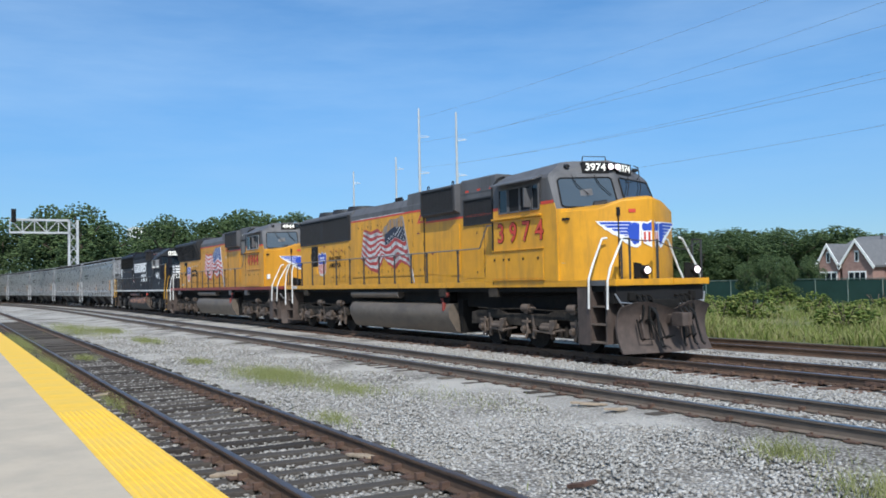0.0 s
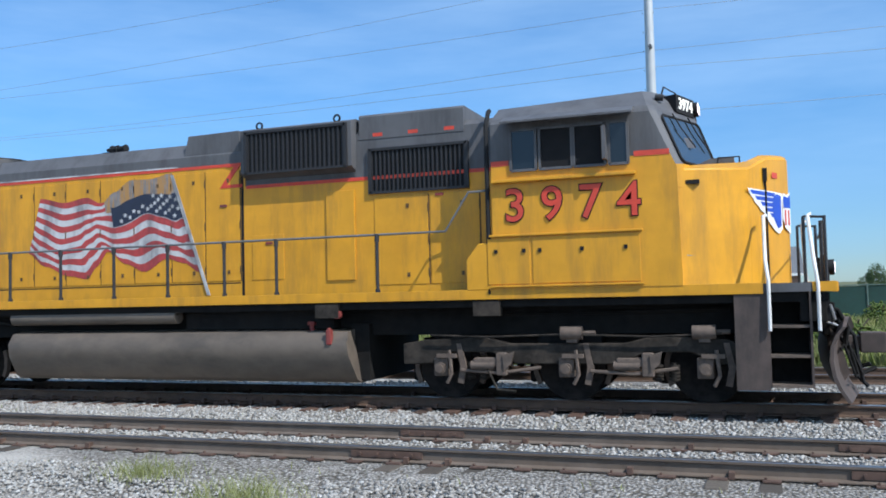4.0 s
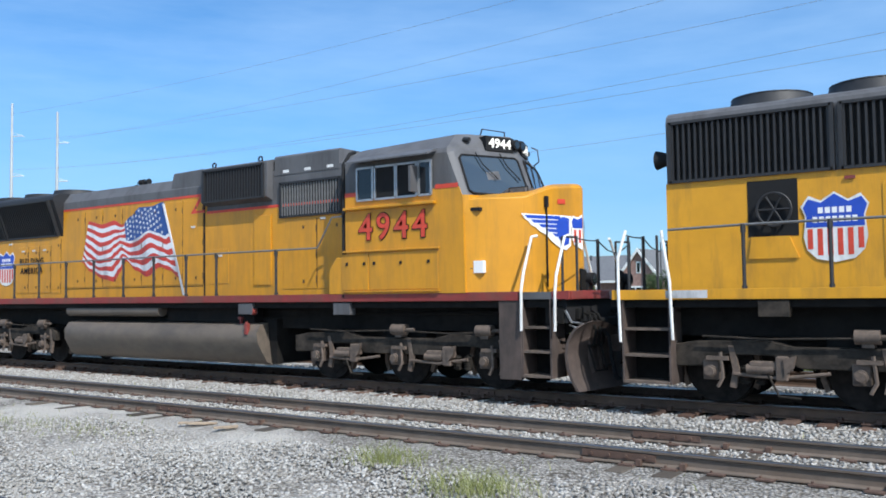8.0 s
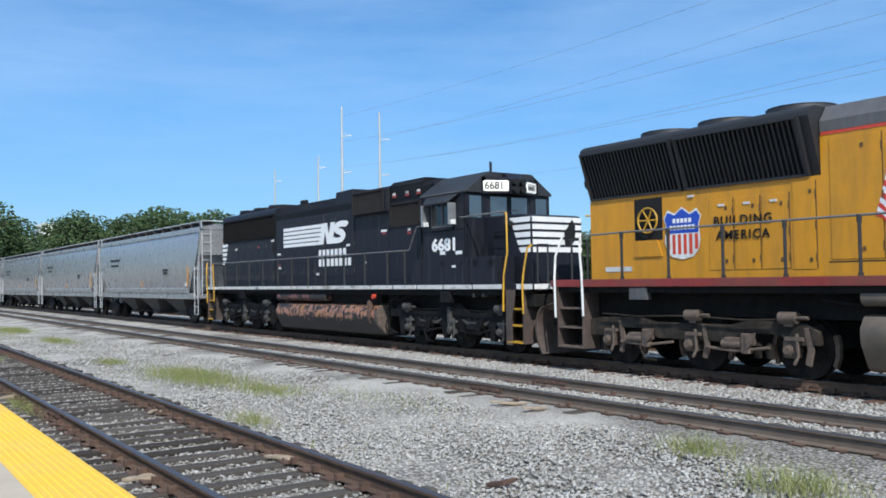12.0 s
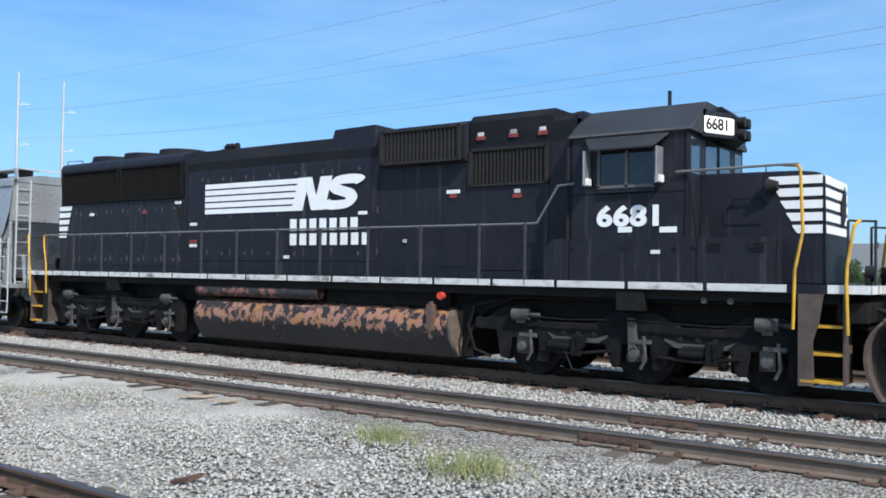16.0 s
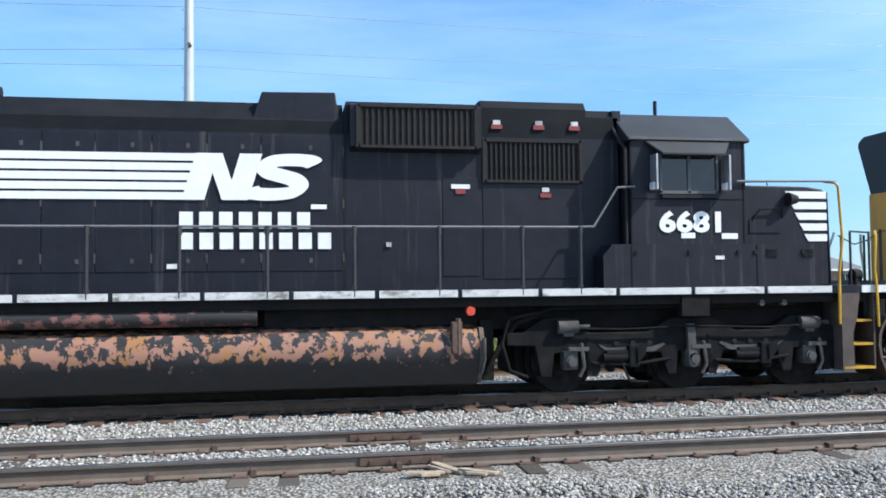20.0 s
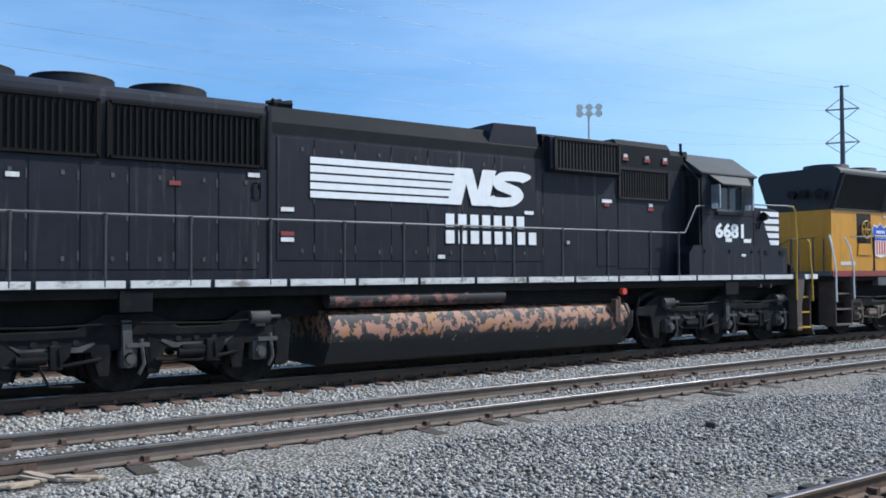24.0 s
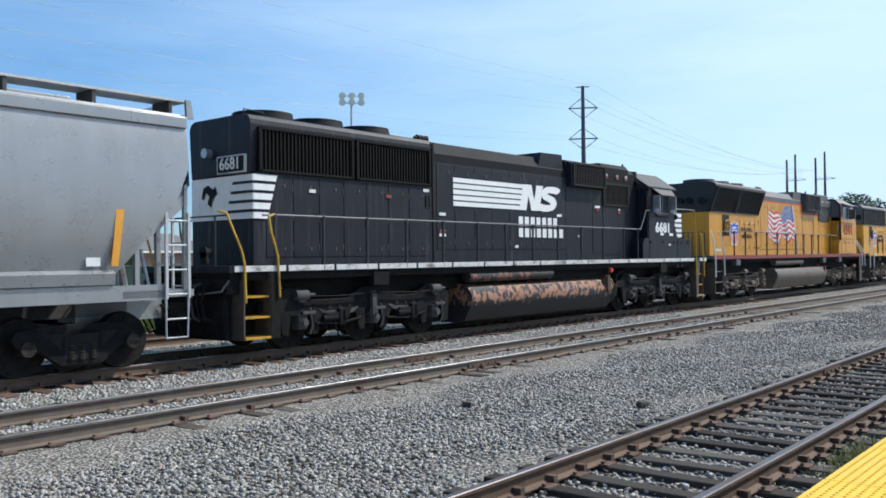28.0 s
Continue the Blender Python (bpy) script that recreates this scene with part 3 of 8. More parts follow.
def wheelset(parent, x, r=WHEEL_R, mat=None, shift=0.0):
    bm = B()
    for s in (-1, 1):
        cyl(bm, (0, s * 0.69, 0), (0, s * 0.80, 0), r, 28)
        cyl(bm, (0, s * 0.66, 0), (0, s * 0.69, 0), r + 0.028, 28)
        cyl(bm, (0, s * 0.80, 0), (0, s * 0.812, 0), r * 0.78, 20)
        cyl(bm, (0, s * 0.80, 0), (0, s * 0.93, 0), 0.13, 14)
        for k in range(6):
            a = k * math.pi / 3
            cyl(bm, (0.09 * math.cos(a), s * 0.93, 0.09 * math.sin(a)), (0.09 * math.cos(a), s * 0.945, 0.09 * math.sin(a)), 0.018, 6)
    cyl(bm, (0, -0.9, 0), (0, 0.9, 0), 0.09, 12)
    keep, SHIFT[0] = SHIFT[0], 0.0
    ob = part("wheelset", bm, M_WHEEL, parent, "worn steel wheel pair")
    SHIFT[0] = keep
    ob.location = (x + SHIFT[0], 0, r)
    WHEELSETS.append((ob, x + SHIFT[0], r))
    return ob


def loco_truck(parent, axles, mat, style):
    """Three-axle truck: side frames, journal boxes, springs, brake gear."""
    w = 1.10
    gear = M_GEAR if style == "radial" else M_GEARK
    rigging = M_GEAR if style == "radial" else M_TRUCKK
    x0, xm, x1 = axles[0], axles[1], axles[2]
    d = (x1 - x0) / 2
    for s in (-1, 1):
        y0, y1 = s * w * 0.98, s * w * 1.12
        bm = B()
        if style == "radial":
            out = [(-2.72, 0.58), (-2.72, 0.92), (-2.35, 0.98), (-1.3, 1.02), (-0.9, 0.92), (0.9, 0.92), (1.3, 1.02), (2.35, 0.98), (2.62, 0.86), (2.62, 0.62), (2.2, 0.60), (1.85, 0.78), (1.2, 0.78), (0.8, 0.60), (-0.8, 0.60), (-1.2, 0.78), (-1.85, 0.78), (-2.2, 0.60)]
        else:
            out = [(-3.1, 0.80), (-3.1, 1.0), (-2.85, 1.0), (-2.5, 1.22), (-2.0, 1.22), (-1.75, 0.98), (-0.75, 0.98), (-0.35, 1.2), (0.35, 1.2), (0.75, 0.98), (1.4, 0.98), (1.75, 1.2), (2.3, 1.2), (2.62, 0.95), (2.56, 0.30), (2.38, 0.28), (2.33, 0.66), (1.81, 0.66), (1.76, 0.28), (1.60, 0.28), (1.5, 0.64), (0.55, 0.64), (0.42, 0.28), (0.28, 0.28), (0.23, 0.66), (-0.23, 0.66), (-0.28, 0.28), (-0.42, 0.28), (-0.55, 0.64), (-1.5, 0.64), (-1.6, 0.28), (-1.76, 0.28), (-1.81, 0.66), (-2.33, 0.66), (-2.38, 0.28), (-2.56, 0.30), (-2.65, 0.78)]
        prism(bm, [(xm + a, b) for a, b in out], "y", min(y0, y1), max(y0, y1), 0.025)
        part("side_frame", bm, mat, parent)
        x = axles[0]
        bm = B()
        box(bm, x - 0.12, x + 0.12, s * w * 0.94, s * w * 1.16, 0.40, 0.70, 0.02)
        cyl(bm, (x, s * w * 1.14, 0.53), (x, s * w * 1.20, 0.53), 0.095, 14)
        cyl(bm, (x, s * w * 1.2, 0.53), (x, s * w * 1.24, 0.53), 0.07, 10)
        tube(bm, [(x + 0.16, s * w * 1.18, 0.82), (x + 0.2, s * w * 1.2, 0.45), (x + 0.12, s * w * 1.2, 0.30)], 0.03)
        box(bm, x - 0.05, x + 0.28, s * w * 1.15, s * w * 1.21, 0.70, 0.76)
        j = part("journal_box", bm, gear, parent, "dusty bolted journal box")
        again(j, axles[1] - x), again(j, axles[2] - x)
        xa, xb = x0 + d * 0.42, x1 - d * 0.48
        bm = B()
        box(bm, xa - 0.30, xa + 0.30, s * w * 1.06, s * w * 1.2, 0.56, 0.70, 0.03)
        cyl(bm, (xa - 0.34, s * w * 1.15, 0.58), (xa + 0.05, s * w * 1.15, 0.58), 0.075, 10)
        box(bm, xa + 0.08, xa + 0.26, s * w * 1.1, s * w * 1.22, 0.42, 0.78, 0.03)
        prism(bm, [(xa + 0.2, 0.74), (xa + 0.38, 0.80), (xa + 0.34, 0.62), (xa + 0.22, 0.5)], "y", s * w * 1.18, s * w * 1.24)
        again(part("brake_rigging", bm, rigging, parent), xb - xa)
        x = x0 - 0.02
        bm = B()
        cyl(bm, (x - 0.19, s * w * 1.14, 1.08), (x + 0.14, s * w * 1.14, 1.08), 0.105, 14)
        cyl(bm, (x + 0.14, s * w * 1.14, 1.08), (x + 0.34, s * w * 1.14, 1.08), 0.035, 8)
        box(bm, x - 0.1, x + 0.06, s * w * 1.0, s * w * 1.18, 0.93, 1.08)
        c = part("brake_cylinder", bm, gear, parent)
        if style == "radial":
            c.location.x = xm - x0 + 0.14
            again(c, x1 - xm - 0.10)
        else:
            again(c, x1 - x0 + 0.04)
        for xa in axles:
            for q in (-1, 1):
                pts = [(xa + q * 0.56 * math.cos(radians(g)), 0.53 + 0.56 * math.sin(radians(g))) for g in (-28, -10, 10, 24)]
                pts += [(xa + q * 0.64 * math.cos(radians(g)), 0.53 + 0.64 * math.sin(radians(g))) for g in (24, 10, -10, -28)]
                part("brake_shoe", prism(B(), pts if q > 0 else pts[::-1], "y", s * 0.76 - 0.05, s * 0.76 + 0.05), rigging, parent)
        for xa, xb in ((x0 + 0.35, xm - 0.4), (xm + 0.38, x1 - 0.38)):
            part("brake_rod", tube(B(), [(xa, s * w * 1.15, 0.50), ((xa + xb) / 2, s * w * 1.17, 0.46), (xb, s * w * 1.15, 0.55)], 0.028, 7), rigging, parent)
        for xa in axles:
            part("brake_hanger", prism(B(), [(xa + 0.26, 0.92), (xa + 0.34, 0.92), (xa + 0.42, 0.55), (xa + 0.36, 0.28), (xa + 0.27, 0.30), (xa + 0.32, 0.55)], "y", s * w * 1.10 - 0.03, s * w * 1.10 + 0.03), rigging, parent)
        bm = B()
        x = xm - d * 0.72 - 0.12
        for k in range(5):
            cyl(bm, (x, s * w * 1.02, 0.36 + k * 0.05), (x, s * w * 1.02, 0.39 + k * 0.05), 0.085, 10)
        cyl(bm, (x, s * w * 1.02, 0.34), (x, s * w * 1.02, 0.62), 0.05, 8)
        c = part("coil_spring", bm, mat, parent)
        for q in (0.24, d * 1.44, d * 1.44 + 0.24):
            again(c, q)
        if style != "radial":
            bm = B()
            prism(bm, [(xm - 0.12, 1.1), (xm + 0.02, 1.1), (xm + 0.05, 0.5), (xm - 0.10, 0.5)], "y", s * w * 1.12, s * w * 1.2, 0.015)
            cyl(bm, (xm - 0.03, s * w * 1.12, 0.48), (xm - 0.03, s * w * 1.22, 0.48), 0.08, 10)
            part("shock_absorber", bm, gear, parent)
            # lightening holes: black discs on the solid frame, their shade painted
            bm = B()
            for q in (-1.3, -1.02, -0.74, 0.74, 1.02, 1.3):
                cyl(bm, (xm + q, s * w * 1.11, 0.80), (xm + q, s * w * 1.136, 0.80), 0.045, 10)
            # lower flanges in a paler dusty grey, sunlight on them painted in
            for q in (-1, 1):
                part("flange", prism(B(), [(xm + q * a, b) for a, b in ((1.62, 0.80), (1.45, 0.735), (0.70, 0.735), (0.5, 0.80), (0.47, 0.77), (0.66, 0.66), (1.45, 0.66))], "y", s * w * 1.11, s * w * 1.13), M_GEARK, parent, "dusty lower flange of the side frame, painted pale as if lit")
            part("frame_hole", bm, M_VOID, parent, "black discs painted as the shade of lightening holes", kind="stuff")
        bm = B()
        tube(bm, [(xm - 2.2, s * w * 1.2, 1.06), (xm - 1.2, s * w * 1.2, 1.03), (xm, s * w * 1.2, 1.06), (xm + 1.3, s * w * 1.2, 1.02), (xm + 2.3, s * w * 1.2, 1.06)], 0.016)
        tube(bm, [(xm - 1.3, s * w * 1.18, 0.62), (xm - 1.1, s * w * 1.18, 0.20), (xm - 0.8, s * w * 1.18, 0.18)], 0.02)
        part("brake_pipe", bm, mat, parent)
    bm = B()
    box(bm, xm - 0.5, xm + 0.5, -0.95, 0.95, 0.6, 1.05)
    box(bm, xm - 2.6, xm + 2.6, -0.62, 0.62, 0.55, 0.98)
    part("truck_bolster", bm, M_FRAME, parent)
    for x in axles:
        part("traction_motor", box(B(), x - 0.75, x - 0.12, -0.62, 0.62, 0.25, 0.85, 0.05), M_FRAME, parent)
    for x in axles:
        wheelset(parent, x)


def snow_plow(parent, x, half, mat):
    """A hollow-curved blade whose two halves sweep back from the middle."""
    prof = [(0.15, 1.26), (0.06, 1.14), (-0.01, 0.96), (-0.03, 0.74), (0.0, 0.50), (0.07, 0.30), (0.16, 0.14), (0.18, 0.10)]
    vs, fs = [], []
    n = 16
    for back in (0, 1):
        for i in range(n + 1):
            y = -half + 2 * half * i / n
            q = abs(y) / half
            for dx, z in prof:
                top = 1.0 - 0.10 * max(0.0, q - 0.7) / 0.3 - 0.16 * max(0.0, 1.0 - q / 0.45)
                vs.append((x + dx + 0.22 * (1 - q) - 0.05 * back, y, 0.10 + (z - 0.10) * top))
    k = len(prof)
    o = (n + 1) * k
    for i in range(n):
        for j in range(k - 1):
            a = i * k + j
            fs.append((a, a + k, a + k + 1, a + 1))
            fs.append((o + a, o + a + 1, o + a + k + 1, o + a + k))
        a = i * k
        fs.append((a, o + a, o + a + k, a + k))
    for i in (0, n):
        for j in range(k - 1):
            a = i * k + j
            fs.append((a, a + 1, o + a + 1, o + a))
    ob = sheet("snow_plow", vs, fs, mat, parent, "dusty brown curved snow plow blade")
    smooth(ob.data, 50)
    return ob


def coupler(parent, x, way, mat):
    bm = B()
    box(bm, x, x + way * 0.5, -0.09, 0.09, 0.75, 0.95, 0.02)
    prism(bm, [(x + way * 0.45, -0.16), (x + way * 0.80, -0.17), (x + way * 0.86, -0.05), (x + way * 0.70, 0.02), (x + way * 0.82, 0.12), (x + way * 0.6, 0.18), (x + way * 0.45, 0.12)], "z", 0.70, 1.0, 0.02)
    part("coupler", bm, mat, parent, "rusty knuckle coupler")
    for y in (-0.55, -0.35, 0.38, 0.6):
        bm = tube(B(), [(x + way * 0.1, y, 1.0), (x + way * 0.3, y * 1.05, 0.75), (x + way * 0.42, y * 0.9, 0.42), (x + way * 0.62, y * 0.7, 0.5)], 0.025)
        part("air_hose", bm, M_FRAME, parent)


def handrails(parent, y, xs, top, sill, mat, ends=()):
    """Stanchions one by one, and the long rail over them."""
    for x in xs:
        bm = B()
        cyl(bm, (x, y, sill - 0.10), (x, y, top), 0.029, 8)
        box(bm, x - 0.035, x + 0.035, y - 0.02, y + 0.03, sill - 0.12, sill + 0.05)
        cyl(bm, (x, y, top - 0.12), (x, y, top + 0.01), 0.040, 8)
        part("stanchion", bm, mat, parent)
    pts = [(x, y, top) for x in xs]
    part("handrail", tube(B(), [*ends[:1], *pts, *ends[1:]] if ends else pts, 0.020, 8), M_HANDRAIL, parent)


def panel_door(parent, x0, x1, y, z0, z1, mat, latches=True, name="hood_door"):
    bm = B()
    box(bm, x0 + 0.012, x1 - 0.012, y - 0.012, y + 0.01, z0, z1, 0.006)
    door = part(name, bm, mat, parent)
    if latches:
        bm = B()
        for z in (z0 + 0.16, z1 - 0.18):
            box(bm, (x0 + x1) / 2 + 0.10, (x0 + x1) / 2 + 0.15, y - 0.022, y, z - 0.035, z + 0.035)
        for z in (z0 + 0.2, (z0 + z1) / 2, z1 - 0.22):
            box(bm, x1 - 0.015, x1 + 0.01, y - 0.02, y, z - 0.07, z + 0.07)
        # dark strip drawn in for the shade of the door gap
        if mat is not M_BLACK:
            box(bm, x1 - 0.011, x1 + 0.011, y - 0.005, y, z0, z1)
        part("latch", bm, M_GEARK if mat is M_BLACK else M_LATCH, door, "small dark latches and hinges, with drawn gap shade on yellow doors", kind="stuff")
    return door


def louvre_bank(parent, x0, x1, z0, z1, y, n, slat, flare=0.0, frame=None, name="radiator_grille", deep=0.10):
    """A recessed bank of upright slats on the platform side, leaning out at the top by flare."""
    # the black back sheet carries the shade behind the slats
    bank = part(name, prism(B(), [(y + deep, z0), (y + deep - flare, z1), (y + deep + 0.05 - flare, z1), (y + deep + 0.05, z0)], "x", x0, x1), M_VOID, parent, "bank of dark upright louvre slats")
    step = (x1 - x0) / n
    keep = None
    for i in range(n):
        if keep is None:
            bm = B()
            prism(bm, [(y + 0.01, z0 + 0.02), (y + 0.01 - flare, z1 - 0.02), (y + deep - flare, z1 - 0.02), (y + deep, z0 + 0.02)], "x", x0 + step * 0.27, x0 + step * 0.63)
            keep = part("slat", bm, slat, bank, soft=False)
        else:
            o = new("slat", keep.data)
            o.parent = bank
            o.location = (step * i, 0, 0)
    bm = B()
    for a, b in ((x0 - 0.03, x0 + 0.03), (x1 - 0.03, x1 + 0.03)):
        prism(bm, [(y - 0.012, z0 - 0.03), (y - 0.012 - flare, z1 + 0.03), (y + deep - flare, z1 + 0.03), (y + deep, z0 - 0.03)], "x", a, b)
    box(bm, x0, x1, y - 0.012, y + deep, z0 - 0.03, z0 + 0.015)
    box(bm, x0, x1, y - 0.012 - flare, y + deep - flare, z1 - 0.015, z1 + 0.03)
    part("frame", bm, frame or slat, bank)
    return bank


def fan(parent, x, z, mat, r=0.62):
    bm = B()
    cyl(bm, (x, 0, z - 0.12), (x, 0, z + 0.06), r + 0.06, 28, r)
    ob = part("cooling_fan", bm, mat, parent, "round roof fan housing with a wire guard")
    bm = B()
    for k in range(8):
        a = k * math.pi / 8
        tube(bm, [(x - r * math.cos(a), -r * math.sin(a), z + 0.07), (x + r * math.cos(a), r * math.sin(a), z + 0.07)], 0.012, 5)
    for q in (0.35, 0.7, 1.0):
        pts = [(x + r * q * math.cos(i * math.pi / 10), r * q * math.sin(i * math.pi / 10), z + 0.07) for i in range(21)]
        tube(bm, pts, 0.012, 5)
    part("fan_guard", bm, M_RAILING, ob, "wire guard", kind="stuff")


def horn_cluster(parent, x, z):
    bm = B()
    for i, (dx, w) in enumerate(((-0.2, 1), (0.0, 1), (0.2, -1))):
        cyl(bm, (x + dx, -0.12, z + 0.10), (x + dx + w * 0.28, -0.12, z + 0.10), 0.03, 8, 0.09)
    box(bm, x - 0.3, x + 0.3, -0.16, -0.08, z, z + 0.05)
    part("air_horn", bm, M_VOID, parent, "three-trumpet air horn")


def waving_flag(parent, x0, y, worn):
    """A flag painted on the hood: pale sheet, seven red stripes, canton, stars and staff."""
    pale, red, can = (M_PALE, M_PALER, M_FADED) if worn else (M_FOLDW, M_FOLDR, M_BLUE)
    y -= 0.016

    tops = ((0, 3.80), (0.2, 3.69), (0.36, 3.76), (0.48, 3.63), (0.58, 3.82), (0.70, 4.03), (0.84, 4.02), (1.0, 4.10))
    bots = ((0, 2.72), (0.1, 2.45), (0.25, 2.24), (0.36, 2.17), (0.42, 2.42), (0.48, 2.69), (0.59, 2.43), (0.69, 2.27), (0.82, 2.50), (0.91, 2.41), (1.0, 2.22))

    def through_knots(ks, u):
        for (a, p), (b, q) in zip(ks, ks[1:]):
            if u <= b:
                s = (u - a) / (b - a)
                return p + (q - p) * (0.5 - 0.5 * math.cos(math.pi * min(1.0, max(0.0, s))))
        return ks[-1][1]

    def at(u, v):
        us = min(1.0, max(0.0, u + 0.05 * math.sin(math.pi * v)))
        z = through_knots(tops, us) * (1 - v) + through_knots(bots, us) * v + 0.05 * math.sin(u * 17.0 + 3 * v) * math.sin(math.pi * v) * (u < 0.97)
        left, right = -13.48 - 0.30 * v, -10.33 + 0.62 * v
        return (x0 + left + (right - left) * u, z)

    def band(name, u0, u1, v0, v1, n, rows, mat, par, lift, label=""):
        vs, fs = [], []
        for j in range(rows + 1):
            for i in range(n + 1):
                x, z = at(u0 + (u1 - u0) * i / n, v0 + (v1 - v0) * j / rows)
                vs.append((x, y - lift, z))
        for j in range(rows):
            for i in range(n):
                a = j * (n + 1) + i
                fs.append((a, a + n + 1, a + n + 2, a + 1))
        return sheet(name, vs, fs, mat, par, label)
    f = band("painted_flag", 0, 1, 0, 1, 40, 13, pale, parent, 0, "waving striped flag painted on the hood, worn" if worn else "bright waving striped flag painted on the hood")
    for i in range(0, 13, 2):
        band("stripe", 0, 1, i / 13, (i + 1) / 13, 40, 1, red, f, 0.002)
    if worn:
        band("canton", 0.50, 1.0, 0.0, 0.27, 20, 6, M_FADED, f, 0.004, "canton worn down to grey and rusty primer")
        band("canton", 0.54, 1.0, 0.20, 0.45, 18, 6, M_NAVY, f, 0.005, "remaining dark blue of the canton")
        stars = [(0.60 + 0.058 * i + (0.029 if j % 2 else 0), 0.22 + 0.045 * j) for j in range(5) for i in range(7) if i > 3 or j > 2]
    else:
        band("canton", 0.5, 1.0, 0.0, 0.42, 20, 8, can, f, 0.004, "blue canton")
        stars = [(0.53 + 0.078 * i + (0.039 if j % 2 else 0), 0.04 + 0.043 * j) for j in range(9) for i in range(6 if j % 2 == 0 else 5)]
    for u, v in stars:
        x, z = at(u, v)
        vs = []
        for i in range(10):
            rr = 0.055 if i % 2 == 0 else 0.023
            a = math.pi / 2 + i * math.pi / 5
            vs.append((x + rr * math.cos(a), y - 0.008, z + rr * math.sin(a)))
        sheet("star", vs, [tuple(range(10))], pale, f)
    bm = B()
    prism(bm, [(x0 - 10.36, 4.06), (x0 - 10.29, 4.06), (x0 - 9.50, 1.80), (x0 - 9.57, 1.80)], "y", y - 0.012, y)
    part("flagstaff", bm, pale, f)


def shield(parent, x, y, z, w, h):
    """Striped shield emblem: plain shapes only."""
    y -= 0.018
    out = [(-0.5, 0.31), (-0.38, 0.46), (-0.20, 0.38), (0, 0.50), (0.20, 0.38), (0.38, 0.46), (0.5, 0.31), (0.44, 0.16), (0.45, 0.02), (0.47, -0.14), (0.42, -0.32), (0.28, -0.45), (0, -0.5), (-0.28, -0.45), (-0.42, -0.32), (-0.47, -0.14), (-0.45, 0.02), (-0.44, 0.16)]
    s = plate("shield_emblem", [(x + a * w, z + b * h) for a, b in out], y, 0.004, M_WHITE, parent, "striped shield emblem in red, white and blue")
    top = [(-0.47, 0.29), (-0.39, 0.41), (-0.20, 0.35), (0, 0.47), (0.20, 0.35), (0.39, 0.41), (0.47, 0.30), (0.42, 0.16), (0.43, 0.0), (-0.43, 0.0), (-0.42, 0.16)]
    plate("blue_field", [(x + a * w, z + b * h) for a, b in top], y - 0.003, 0.002, M_WBLUE, s)
    for i in range(6):
        a0 = -0.41 + i * 0.148
        plate("red_bar", [(x + a0 * w, z - 0.02 * h), (x + (a0 + 0.08) * w, z - 0.02 * h), (x + (a0 + 0.08) * w, z - (0.40 if abs(a0 + 0.04) < 0.3 else 0.31) * h), (x + a0 * w, z - (0.40 if abs(a0 + 0.04) < 0.3 else 0.31) * h)], y - 0.003, 0.002, M_RED, s)
    for zz, ww, n in ((0.24, 0.26, 5), (0.11, 0.34, 7)):
        for k in range(n):
            c = -ww + 2 * ww * (k + 0.5) / n
            q = ww / n * 0.72
            plate("white_bar", [(x + (c - q) * w, z + (zz - 0.042) * h), (x + (c + q) * w, z + (zz - 0.042) * h), (x + (c + q) * w, z + (zz + 0.042) * h), (x + (c - q) * w, z + (zz + 0.042) * h)], y - 0.006, 0.002, M_LOGO, s)


def ditch_light(parent, x, y, z, lit):
    bm = B()
    cyl(bm, (x - 0.14, y, z), (x, y, z), 0.115, 16)
    box(bm, x - 0.14, x - 0.07, y - 0.10, y + 0.10, z - 0.22, z + 0.02, 0.02)
    d = part("ditch_light", bm, M_VOID, parent)
    part("lens", cyl(B(), (x, y, z), (x + 0.012, y, z), 0.078, 16), M_LAMP if lit else M_GLASS, d)


def steps(parent, x0, x1, z0, z1, mat, treads, lean=0.0):
    """Corner stairwell: side plates and treads on both sides of the frame."""
    for s in (-1, 1):
        part("stair_side", box(B(), x0, x0 + 0.03, s * 0.97, s * 1.46, z0, z1), M_PLOW, parent)
        part("stair_side", box(B(), x1 - 0.03, x1, s * 0.97, s * 1.46, z0, z1), M_PLOW, parent)
        part("stair_back", box(B(), x0, x1, s * 0.93, s * 0.97, z0, z1), M_FRAME, parent)
        for k in range(treads):
            z = z0 + 0.03 + (z1 - z0 - 0.1) * k / treads
            part("tread", box(B(), x0 + 0.03, x1 - 0.03, s * 1.0, s * (1.48 - 0.03 * k), z - 0.02, z + 0.02), mat, parent)


def grab(parent, pts, mat, name="grab_iron", r=0.02):
    return part(name, tube(B(), pts, r, 8), mat, parent)


